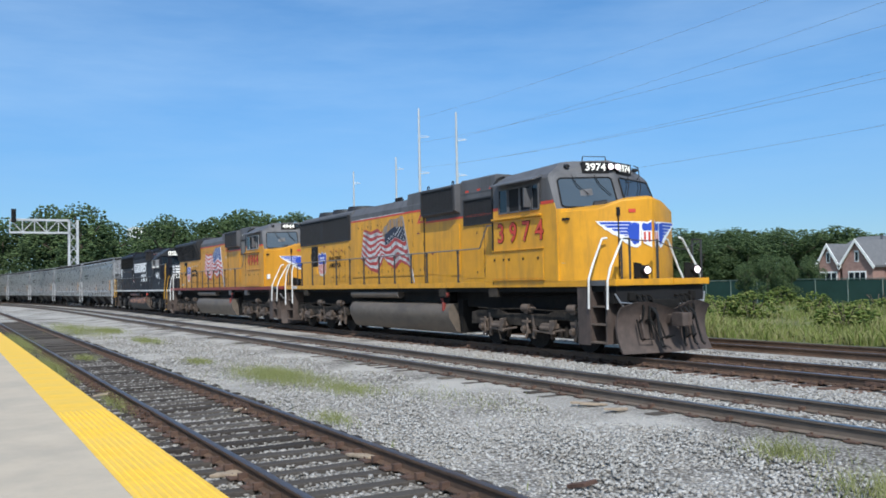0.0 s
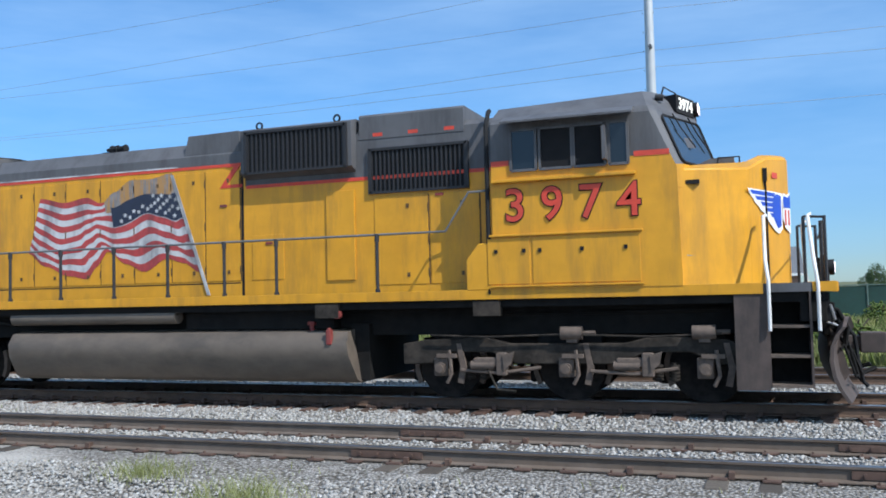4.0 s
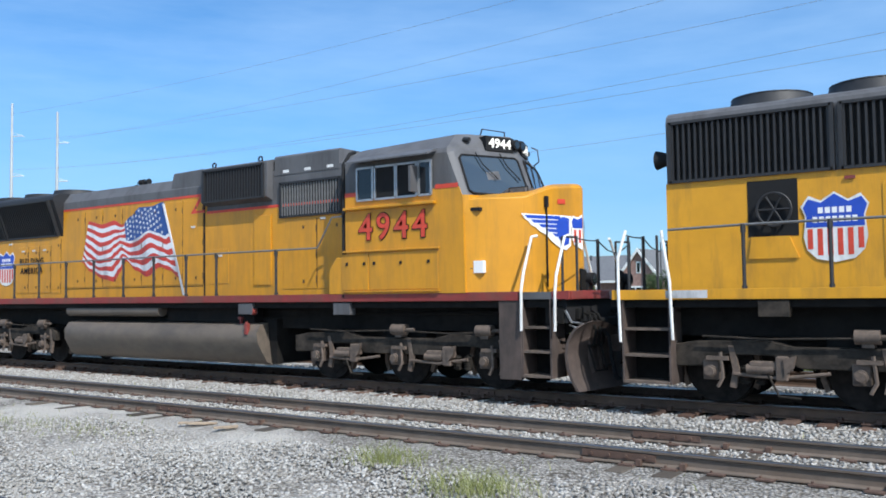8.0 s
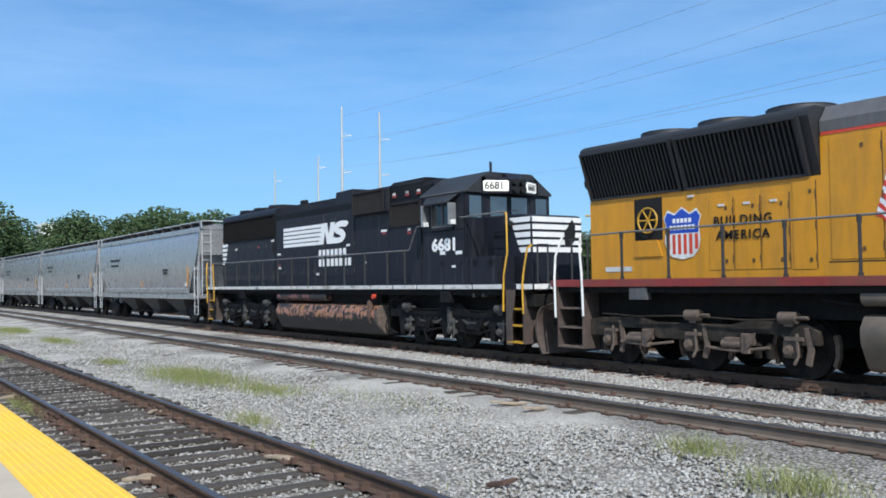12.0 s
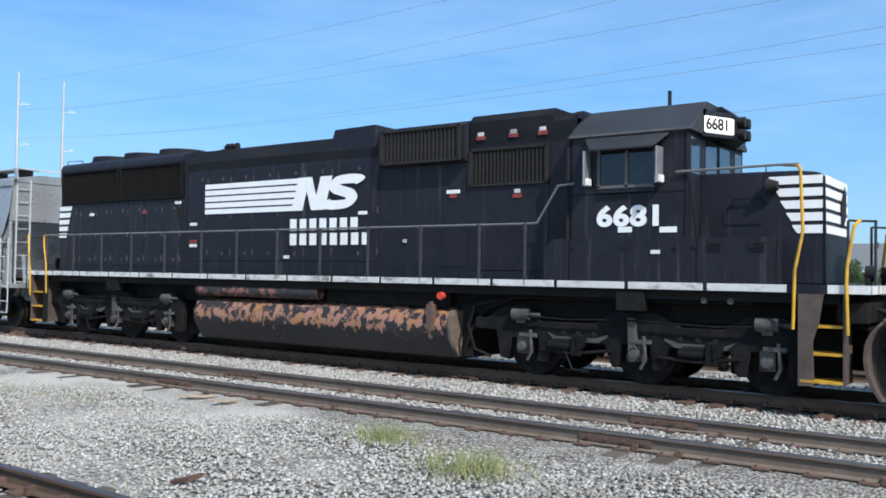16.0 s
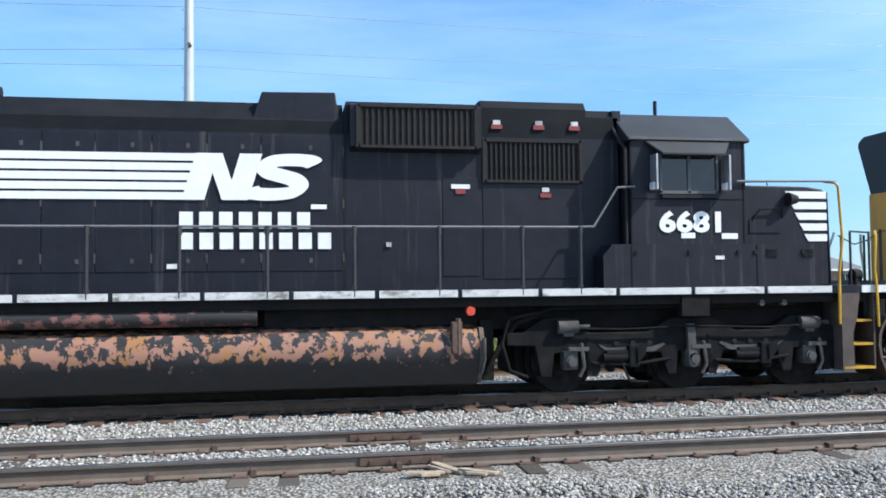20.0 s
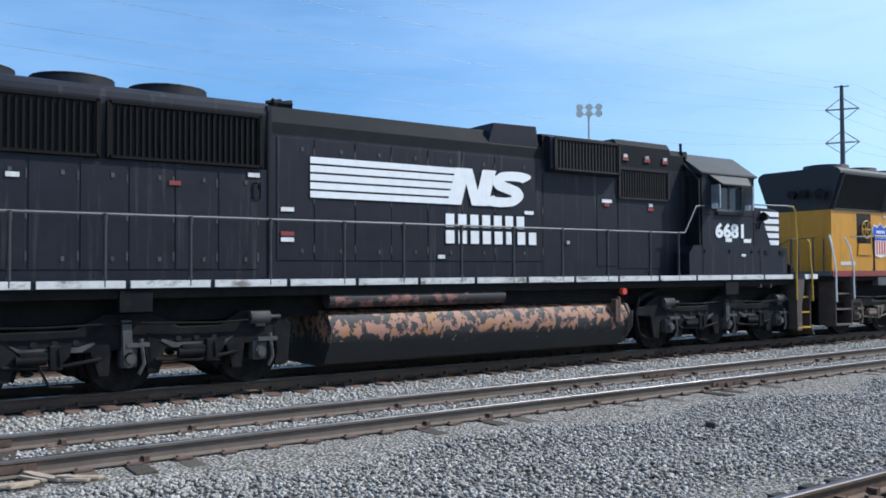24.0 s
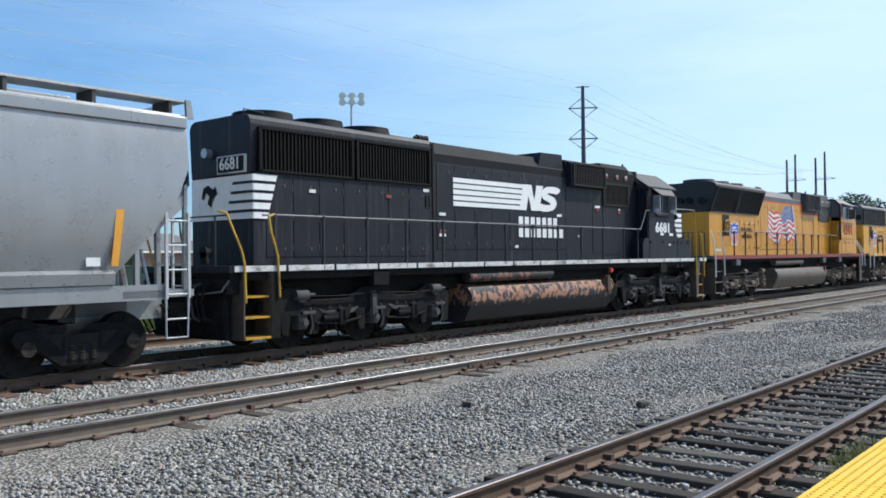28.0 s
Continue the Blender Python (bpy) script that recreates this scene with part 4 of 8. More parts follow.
def wide_cab_loco(number, sill_paint, paint, flared, lit, worn):
    """A six-axle road locomotive with a wide-nosed cab."""
    SHIFT[0] = 10.0
    e = new("locomotive")
    # frame and walkway
    bm = B()
    box(bm, -20.9, 0.75, -0.95, 0.95, 1.05, 1.62)
    box(bm, -20.95, 0.55, -1.40, 1.40, 1.50, 1.64)
    part("underframe", bm, M_FRAME, e)
    part("walkway", box(B(), -20.95, 0.87, -1.46, 1.46, 1.64, 1.765), M_GREY, e, "grey walkway deck")
    for s in (-1, 1):
        part("side_sill", box(B(), -20.9, -0.02, s * 1.46, s * 1.49, 1.62, 1.775, 0.006), sill_paint, e, "painted side sill stripe")
    for x0, x1, y0, y1 in ((0.62, 0.88, -1.47, -1.44), (0.62, 0.88, 1.44, 1.47)):
        part("side_sill", box(B(), x0, x1, y0, y1, 1.64, 1.775), sill_paint, e)
    # near-black colour stands for the shade between sill and plow
    part("end_plate", box(B(), 0.50, 0.84, -1.36, 1.36, 1.24, 1.62), M_VOID, e)
    part("anticlimber", box(B(), 0.87, 0.94, -1.47, 1.47, 1.63, 1.78, 0.01), sill_paint, e, "painted front anticlimber plate")
    for x in (-18.4, -6.9, -4.1):
        part("jacking_pad", box(B(), x - 0.22, x + 0.22, -1.47, -1.30, 1.36, 1.60, 0.01), M_TRUCK if worn else M_GREY, e)
    # long hood
    yh, seam = -1.0, 4.15
    part("hood", prism(B(), [(-20.13, 1.765), (-3.98, 1.765), (-3.98, 3.74), (-8.75, 3.74), (-8.75, seam), (-14.7, seam), (-14.7, 3.47), (-20.13, 3.47)], "y", -1.0, 1.0), paint, e, soft=False)
    for sec, a, b in (([(-1.0, seam), (1.0, seam), (1.0, 4.37), (0.8, 4.64), (-0.8, 4.64), (-1.0, 4.37)], -14.7, -8.75), ([(-1.0, 3.74), (1.0, 3.74), (1.0, 4.50), (0.85, 4.60), (-0.85, 4.60), (-1.0, 4.50)], -6.55, -3.98), ([(-0.98, 3.74), (0.98, 3.74), (0.98, 4.45), (0.85, 4.55), (-0.85, 4.55), (-0.98, 4.45)], -8.75, -6.55), ([(-1.01, 4.40), (1.01, 4.40), (1.01, 4.79), (0.97, 4.83), (-0.97, 4.83), (-1.01, 4.79)], -6.45, -4.55)):
        part("hood_roof", prism(B(), sec, "x", a, b), M_GREY, e, "dull grey hood roof", soft=False)
    bm = B()
    prism(bm, [(-10.12, 4.30), (-9.98, 4.77), (-8.88, 4.79), (-8.84, 4.30)], "y", -0.98, 0.98, 0.02)
    part("exhaust_housing", bm, M_GREY, e)
    bm = B()
    box(bm, -14.68, -9.1, yh - 0.008, yh, seam - 0.02, seam + 0.035)
    box(bm, -8.72, -4.0, yh - 0.008, yh, 3.70, 3.76)
    prism(bm, [(-9.12, seam + 0.035), (-8.80, seam + 0.035), (-9.12, 3.80), (-8.80, 3.80), (-8.80, 3.74), (-9.28, 3.74), (-8.97, seam - 0.03), (-9.12, seam - 0.03)], "y", yh - 0.020, yh)
    part("red_stripe", bm, M_RED, e, "thin red dividing stripe")
    # dynamic brake intake and air intake
    bm = B()
    prism(bm, [(-0.98, 3.86), (-1.18, 3.95), (-1.18, 4.72), (-0.98, 4.78), (-0.3, 4.80), (-0.3, 3.86)], "x", -8.72, -6.52)
    part("brake_intake_box", bm, M_GREY, e)
    louvre_bank(e, -8.60, -6.62, 3.95, 4.66, -1.215, 22, M_LOUVRE, name="brake_grille", deep=0.03)
    louvre_bank(e, -6.25, -4.50, 3.48, 4.20, -1.04, 22, M_LOUVRE if worn else M_HANDRAIL, frame=M_LOUVRE, name="intake_grille", deep=0.034)
    for x in (-6.1, -5.45, -4.8):
        part("sticker", box(B(), x - 0.09, x + 0.09, -1.012, -1.0, 4.44, 4.50), M_RED if worn else M_WHITE, e)
    # radiator end
    zr0, zr1, fl = 3.50, 4.43, 0.34 if flared else 0.0
    bm = B()
    prism(bm, [(-0.95, 3.47), (0.95, 3.47), (0.96 + fl, 4.46), (0.94 + fl, 4.54), (0.88 + fl, 4.60), (0.76 + fl, 4.645), (-0.76 - fl, 4.645), (-0.88 - fl, 4.60), (-0.94 - fl, 4.54), (-0.96 - fl, 4.46)], "x", -20.13, -14.72)
    part("radiator_housing", bm, M_GREY if not flared else M_LOUVRE, e, soft=False)
    for a, b in ((-20.05, -17.62), (-17.50, -14.92)):
        louvre_bank(e, a, b, zr0, zr1, -1.03, 26, M_LOUVRE, flare=fl, name="radiator_grille", deep=0.07)
    for x in (-18.7, -17.2, -15.65):
        fan(e, x, 4.77, M_LOUVRE)
    horn_cluster(e, -12.4, 4.74)
    # hood doors
    xs = [-14.55, -13.65, -12.85, -12.0, -11.2, -10.35, -9.6, -8.85]
    for a, b in zip(xs, xs[1:]):
        panel_door(e, a, b, yh, 2.05, 4.06, paint)
    for a, b in ((-17.0, -16.45), (-16.42, -15.88), (-15.85, -15.3)):
        panel_door(e, a, b, yh, 1.92, 3.24, paint)
    panel_door(e, -15.25, -14.8, yh, 1.9, 3.40, paint)
    part("access_door", box(B(), -7.10, -6.56, yh - 0.03, yh, 2.0, 3.55, 0.008), paint, e, "raised painted access door")
    panel_door(e, -8.62, -7.95, yh, 2.05, 2.85, paint, False)
    panel_door(e, -6.2, -5.2, yh, 1.9, 3.40, paint)
    panel_door(e, -5.18, -4.3, yh, 1.9, 3.40, paint)
    part("porthole", cyl(B(), (-14.98, yh - 0.01, 3.2), (-14.98, yh + 0.01, 3.2), 0.11, 16), M_VOID, e)
    # hand brake recess: a flat black sheet carries its shade
    part("recess", box(B(), -18.85, -18.12, yh - 0.006, yh + 0.02, 2.55, 3.40), M_VOID, e, "flat black sheet painted as the shaded hand brake recess")
    bm = B()
    tube(bm, [(-18.45 + 0.25 * math.cos(k * math.pi / 10), yh - 0.07, 2.95 + 0.25 * math.sin(k * math.pi / 10)) for k in range(21)], 0.02, 6)
    for k in range(6):
        a = k * math.pi / 3
        tube(bm, [(-18.45, yh - 0.05, 2.95), (-18.45 + 0.25 * math.cos(a), yh - 0.07, 2.95 + 0.25 * math.sin(a))], 0.016, 5)
    part("brake_wheel", bm, M_SAFEY if not worn else M_LOUVRE, e, "spoked hand brake wheel", kind="stuff")
    part("apron", prism(B(), [(-18.80, 2.55), (-18.25, 2.55), (-18.12, 2.22), (-18.85, 2.22)], "y", yh - 0.03, yh), paint, e)
    shield(e, -17.62, yh, 2.65, 0.92, 1.02)
    for i, word in enumerate(("BUILDING", "AMERICA")):
        lettering("slogan", word, 0.235, M_VOID, e, side_text(-16.25, yh - 0.028, 2.82 - 0.27 * i), "black slogan lettering", bold=0.004, space=1.22)
    waving_flag(e, 0.0, yh, worn)
    for x, z in ((-17.4, 3.35), (-16.7, 3.12), (-16.15, 3.12), (-15.6, 3.12), (-9.2, 3.42), (-6.8, 3.28), (-5.0, 3.38), (-8.25, 2.7)):
        part("sticker", box(B(), x - 0.07, x + 0.07, yh - 0.028, yh, z - 0.022, z + 0.022), M_DKRED if worn else M_PALE, e)
    part("data_plate", box(B(), -20.0, -19.35, yh - 0.495, yh - 0.49, 1.64, 1.76) if worn else box(B(), -19.7, -18.95, yh - 0.01, yh, 1.93, 2.03), M_PALE, e)
    part("hood_seam", box(B(), -8.83, -8.78, yh - 0.006, yh, 1.78, 4.62), M_VOID, e, "dark upright joint between hood sections")
    # shadow gap of the hood's base seam, drawn as a black strip
    part("base_seam", box(B(), -14.6, -8.86, yh - 0.004, yh, 2.0, 2.018), M_VOID, e)
    part("roof_walk_strip", box(B(), -14.6, -10.2, yh - 0.012, yh, seam + 0.035, seam + 0.06), M_PALE if worn else M_GREY, e, "paint-worn drip strip")
    for x in (-8.4, -6.85):
        part("lifting_eye", tube(B(), [(x + 0.06 * math.cos(k * math.pi / 5), -1.05, 4.81 + 0.06 * math.sin(k * math.pi / 5)) for k in range(11)], 0.018, 6), M_VOID, e)
    # rear end
    for y in (-0.25, 0.12):
        part("rear_headlight", cyl(B(), (-20.14, y, 3.95), (-20.30, y, 3.95), 0.12, 14), M_VOID, e)
    part("rear_bell", cyl(B(), (-20.35, -0.8, 3.9), (-20.12, -0.8, 3.9), 0.16, 14, 0.09), M_VOID, e)
    # cab
    behind = set(e.children_recursive)
    yc = 1.50
    bm = B()
    prism(bm, [(-3.95, 1.765), (-3.95, 3.70), (-1.22, 3.70), (-1.13, 3.50), (-1.10, 1.765)], "y", -yc, yc)
    part("cab_lower", bm, paint, e, soft=False)
    half = [[(-3.95, 1.495, 3.52), (-1.14, 1.485, 3.52), (-1.06, 1.42, 3.52), (-0.60, 0.05, 3.52)],
            [(-3.95, 1.49, 4.36), (-1.50, 1.46, 4.36), (-1.42, 1.37, 4.38), (-0.93, 0.05, 4.42)],
            [(-3.95, 1.44, 4.44), (-1.54, 1.40, 4.46), (-1.46, 1.28, 4.48), (-0.97, 0.05, 4.52)],
            [(-3.95, 1.02, 4.70), (-1.66, 0.98, 4.78), (-1.56, 0.82, 4.80), (-1.14, 0.05, 4.82)]]
    bm = B()
    rings = [[bm.verts.new((x, -y, z)) for x, y, z in h] + [bm.verts.new(p) for p in h[::-1]] for h in half]
    for lo, hi in zip(rings, rings[1:]):
        for k in range(8):
            bm.faces.new((lo[k], lo[(k + 1) % 8], hi[(k + 1) % 8], hi[k]))
    bm.faces.new(rings[0][::-1])
    bm.faces.new(rings[-1])
    bmesh.ops.recalc_face_normals(bm, faces=bm.faces)
    part("cab_roof", bm, M_GREY, e, "grey cab upper with sloped roof shoulders", soft=False)
    part("cab_brow", prism(B(), [(-1.7, -1.488), (-1.14, -1.487), (-1.04, -1.43), (-0.57, -0.05), (-0.57, 0.05), (-1.04, 1.43), (-1.14, 1.487), (-1.7, 1.488)], "z", 3.20, 3.54), paint, e, "painted corner under the windshield", soft=False)
    part("red_stripe", box(B(), -3.95, -3.66, -yc - 0.006, -yc, 3.69, 3.77), M_RED, e)
    part("red_stripe", box(B(), -1.74, -1.23, -yc - 0.006, -yc, 3.69, 3.77), M_RED, e)
    part("ledge", box(B(), -3.93, -1.72, -yc - 0.09, -yc, 3.42, 3.47, 0.01), paint, e)
    # side windows
    for x0, x1 in ((-3.62, -3.22), (-3.16, -2.66), (-2.63, -2.16), (-2.10, -1.82)):
        # the middle panes are black sheets for the shade inside open windows
        w = part("cab_window", box(B(), x0, x1, -yc - 0.012, -yc + 0.02, 3.62, 4.22), M_VOID if -3.2 < x0 < -2.2 else M_GLASS, e, "dark cab side window", soft=False)
        bm = B()
        for a, b, c, d in ((x0 - 0.02, x0 + 0.02, 3.60, 4.24), (x1 - 0.02, x1 + 0.02, 3.60, 4.24), (x0, x1, 3.58, 3.62), (x0, x1, 4.21, 4.25)):
            box(bm, a, b, -yc - 0.03, -yc + 0.0, c, d)
        part("window_frame", bm, M_CHROME if not worn else M_GREY, w)
    part("sun_visor", prism(B(), [(-yc + 0.04, 4.42), (-yc + 0.04, 4.46), (-yc - 0.24, 4.34), (-yc - 0.24, 4.31)], "x", -3.72, -1.72), M_GREY, e, "grey sun visor over the side windows")
    part("mirror", box(B(), -2.17, -2.12, -yc - 0.22, -yc - 0.03, 3.66, 4.15), M_GREY, e)
    # windshield: two raked panes, with wipers
    foot = [Vector((-1.06, -1.42, 3.52)), Vector((-0.60, -0.05, 3.52))]
    head = [Vector((-1.42, -1.37, 4.38)), Vector((-0.93, -0.05, 4.42))]
    out = Vector((0.94, -0.34, 0.0)) * 0.02
    for s in (1, -1):
        def on_glass(u, v, lift=1.0):
            p = foot[0].lerp(foot[1], u).lerp(head[0].lerp(head[1], u), v) + out * lift
            return (p.x, p.y * s, p.z)
        outline = [(0.03, 0.13), (0.08, 0.07), (0.92, 0.07), (0.96, 0.11), (0.96, 0.88), (0.92, 0.93), (0.10, 0.93), (0.05, 0.86)]
        w = sheet("windshield", [on_glass(u, v) for u, v in outline], [tuple(range(8))], M_WIND, e, "tinted windshield pane")
        part("seal", tube(B(), [on_glass(u, v) for u, v in outline + outline[:2]], 0.022, 5), M_VOID, w, "black rubber seal")
        part("wiper", tube(B(), [on_glass(0.30, 1.0, 3), on_glass(0.36, 0.72, 3), on_glass(0.52, 0.42, 3)], 0.011, 5), M_VOID, e)
        part("wiper", tube(B(), [on_glass(0.68, 1.0, 3), on_glass(0.74, 0.72, 3), on_glass(0.88, 0.42, 3)], 0.011, 5), M_VOID, e)
        part("marker_light", cyl(B(), (-1.46, -s * 1.0, 4.66), (-1.34, -s * 1.0, 4.64), 0.05, 10), M_LOUVRE, e)
    for s in (-1, 1):
        d = Vector((-0.22, s * 0.58))            # along the board, from its inner to its outer end
        nrm = Vector((d.y * s, -d.x * s)).normalized()
        p0 = Vector((-0.985, s * 0.12))
        q0, q1 = p0 + nrm * 0.03, p0 + d + nrm * 0.03
        nb = part("number_board", prism(B(), [tuple(p0 - nrm * 0.3), tuple(q0), tuple(q1), tuple(p0 + d - nrm * 0.3)], "z", 4.47, 4.75), M_VOID, e, "black number board beside the headlights")
        mid = (q0 + q1) / 2 + nrm * 0.006
        ang = math.atan2(nrm.x, -nrm.y)
        lettering("road_number", number, 0.25, M_BOARD, nb, Matrix.Translation((mid.x, mid.y, 4.61)) @ Matrix.Rotation(ang, 4, "Z") @ Matrix.Rotation(radians(90), 4, "X"), "small white number on the black board", bold=0.005)
    bm = B()
    for y in (-0.10, 0.10):
        cyl(bm, (-1.30, y, 4.63), (-0.90, y, 4.63), 0.10, 16)
    hl = part("headlight_housing", bm, M_VOID, e)
    for y in (-0.10, 0.10):
        part("lens", cyl(B(), (-0.90, y, 4.63), (-0.89, y, 4.63), 0.075, 16), M_LAMP if lit else M_GLASS, hl)
    grab(e, [(-1.42, -0.55, 4.78), (-1.38, -0.55, 4.92), (-1.25, 0.0, 4.93), (-1.28, 0.05, 4.80)], M_RAILING, r=0.014)
    grab(e, [(-1.12, 0.75, 4.72), (-1.0, 0.78, 4.66), (-0.98, 0.8, 4.42), (-1.1, 0.82, 4.36)], M_RAILING, r=0.014)
    # nose, tapering forward in plan
    wall = [(-1.20, 1.495, 3.46), (-1.06, 1.44, 3.47), (-0.16, 1.06, 3.47), (0.10, 0.57, 3.67), (0.41, 0.03, 3.72)]
    deck = [(-1.20, 1.20, 3.55), (-1.06, 1.15, 3.56), (-0.22, 0.80, 3.60), (0.01, 0.44, 3.75), (0.30, 0.03, 3.78)]
    n = len(wall)
    bm = B()
    rings = [[bm.verts.new((x, -y, 1.765)) for x, y, z in wall] + [bm.verts.new((x, y, 1.765)) for x, y, z in wall[::-1]]]
    rings += [[bm.verts.new((x, -y, z)) for x, y, z in h] + [bm.verts.new(p) for p in h[::-1]] for h in (wall, deck)]
    for lo, hi in zip(rings, rings[1:]):
        for k in range(2 * n):
            bm.faces.new((lo[k], lo[(k + 1) % (2 * n)], hi[(k + 1) % (2 * n)], hi[k]))
    for k in range(n - 1):
        bm.faces.new((rings[2][k], rings[2][k + 1], rings[2][2 * n - 2 - k], rings[2][2 * n - 1 - k]))
    bmesh.ops.recalc_face_normals(bm, faces=bm.faces)
    bmesh.ops.bevel(bm, geom=[ed for ed in bm.edges if ed.calc_face_angle(0) > 0.2], offset=0.025, segments=3, affect="EDGES")
    part("nose", bm, paint, e, "prow-shaped tapered nose")
    part("nose_top", prism(B(), [(-1.15, 3.52), (-0.70, 3.70), (-0.36, 3.70), (-0.36, 3.55)], "y", -0.70, 0.70), M_GREY, e)
    part("nose_handle", tube(B(), [(-0.60, -0.85, 3.56), (-0.58, -0.85, 3.68), (-0.28, -0.72, 3.70), (-0.28, -0.72, 3.58)], 0.014), M_VOID, e)
    # wings and small shield on the nose corner, as plain shapes following the tapered cheeks
    def on_nose(a, z, out=0.012):
        """A place on the near cheek: a runs from the front edge back along the chamfer."""
        p0, p1 = Vector((0.41, -0.03)), Vector((-0.16, -1.06))
        d = (p1 - p0)
        nrm = Vector((d.y, -d.x)).normalized()
        if nrm.y > 0:
            nrm = -nrm
        p = p0 + d.normalized() * a
        return (p.x + nrm.x * out, p.y + nrm.y * out, z)

    def wing(shape, mat, out, par, name, side, label=""):
        vs = [on_nose(a if a < 0.45 else 0.45 + (a - 0.45) * 1.18, z, out) for a, z in shape]
        return sheet(name, [(x, y * side, z) for x, y, z in vs], [tuple(range(len(shape)))], mat, par, label)
    feathers = [(3.115, 1.06), (3.035, 0.95), (2.955, 0.82), (2.875, 0.70), (2.795, 0.59)]
    crest = [(0.0, 3.19), (0.09, 3.13), (0.20, 3.16), (0.25, 3.06), (0.22, 2.92), (0.23, 2.78), (0.17, 2.62), (0.0, 2.53)]
    for side in (1, -1):
        big = [(0.22, 3.15), (0.42, 3.16), (1.11, 3.17), (1.05, 3.08), (0.99, 3.03), (0.95, 2.97), (0.86, 2.92), (0.81, 2.86), (0.73, 2.82), (0.67, 2.76), (0.58, 2.66), (0.46, 2.56), (0.34, 2.52), (0.24, 2.60)]
        wg = wing(big, M_LOGO, 0.012, e, "wing_emblem", side, "blue and white winged emblem on the nose" if side > 0 else "")
        for z, far_end in feathers:
            wing([(0.45, z + 0.028), (far_end, z + 0.032), (far_end - 0.05, z - 0.024), (0.45, z - 0.034)], M_WBLUE, 0.016, wg, "feather", side)
        wing([(0.27, 3.10), (0.38, 3.13), (0.48, 3.10), (0.53, 2.95), (0.49, 2.75), (0.39, 2.60), (0.28, 2.64)], M_WBLUE, 0.018, wg, "wing_root", side)
        front = wing(crest, M_LOGO, 0.020, e, "front_emblem", side, "striped shield folded over the nose edge" if side > 0 else "")
        wing([(0.0, 3.14), (0.09, 3.09), (0.19, 3.12), (0.22, 3.05), (0.20, 2.93), (0.0, 2.93)], M_WBLUE, 0.024, front, "blue_field", side)
        for q in (0.03, 0.13):
            wing([(q, 2.66), (q + 0.05, 2.66), (q + 0.05, 2.90), (q, 2.90)], M_RED, 0.024, front, "red_bar", side)
    wing([(0.34, 3.37), (0.49, 3.37), (0.49, 3.46), (0.34, 3.46)], M_RED, 0.008, e, "nose_mark", 1, "small red mark")
    if not worn:
        part("notice", box(B(), -0.98, -0.78, -1.415, -1.33, 2.12, 2.34), M_LOGO, e, "white notice on the cheek")
    part("coping", tube(B(), [(-1.04, -1.425, 2.20), (-0.62, -1.225, 2.20)], 0.012, 5), M_PALE if worn else M_LATCH, e, "scuffed ledge on the cheek")
    bm = B()
    tube(bm, [on_nose(0.73, 3.46, 0.02), on_nose(0.73, 1.85, 0.02)], 0.016)
    box(bm, *(on_nose(0.73, 3.4, 0.02)[0] + q for q in (-0.03, 0.03)), *(on_nose(0.73, 3.4, 0.02)[1] + q for q in (-0.03, 0.03)), 3.30, 3.50)
    part("nose_door_hinge", bm, M_VOID, e)
    # cab number and lower panels
    lettering("road_number", number, 0.72, M_VOID, e, side_text(-2.70 if worn else -2.75, -yc - 0.012, 3.04), "black outline of the cab number", bold=0.022, space=1.62 if worn else 1.22)
    lettering("road_number", number, 0.72, M_RED, e, side_text(-2.70 if worn else -2.75, -yc - 0.018, 3.04), "large red cab number", bold=0.006, space=1.62 if worn else 1.22)
    for a, b in ((-4.05, -3.35), (-3.33, -1.68)):
        panel_door(e, a, b, -yc, 1.85, 2.56, paint, False, "battery_box_door")
    bm = B()
    for x in (-3.9, -3.45, -3.2, -2.55, -1.9):
        box(bm, x - 0.025, x + 0.025, -yc - 0.028, -yc, 2.33, 2.39)
    part("latch", bm, M_VOID, e, kind="stuff")
    bm = B()
    prism(bm, [(-4.4, 1.765), (-4.4, 2.25), (-4.2, 2.5), (-3.95, 2.5), (-3.95, 1.765)], "y", -yc, -0.98, 0.02)
    part("battery_box", bm, paint, e)
    part("vent", box(B(), -1.03, -0.83, -1.425, -1.34, 3.24, 3.30), M_VOID, e)
    part("panel_ledge", box(B(), -4.0, -1.65, -yc - 0.045, -yc, 2.585, 2.62, 0.008), paint, e)
    part("panel_ledge", box(B(), -4.0, -1.65, -yc - 0.04, -yc, 1.80, 1.83, 0.008), paint, e)
    # front platform
    pw = snow_plow(e, 0.88, 1.38, M_PLOW)
    for y in (-0.78, -0.5, 0.52, 0.8):
        part("plow_rib", prism(B(), [(0.86, 1.10), (0.96, 1.0), (1.10, 0.45), (0.98, 0.3)], "y", y - 0.025, y + 0.025), M_PLOW, pw)
    part("end_beam", box(B(), 0.45, 0.80, -1.40, 1.40, 1.22, 1.52, 0.02), M_FRAME, e)
    for s in (-1, 1):
        part("anticlimber_strip", box(B(), 0.94, 0.955, s * 0.30, s * 1.40, 1.64, 1.765), M_YELLOW if worn else M_DKRED, e)
        part("mu_receptacle", box(B(), 0.80, 0.92, s * 0.95 - 0.09, s * 0.95 + 0.09, 1.28, 1.48, 0.02), M_FRAME, e)
        for k in range(3):
            y = s * (0.42 + 0.17 * k)
            part("mu_hose", tube(B(), [(0.80, y, 1.42), (0.98, y * 1.02, 1.36), (1.10, y * 1.03, 1.1), (1.06, y * 1.05, 0.86), (0.98, y * 1.1, 0.80)], 0.026, 7), M_FRAME, e)
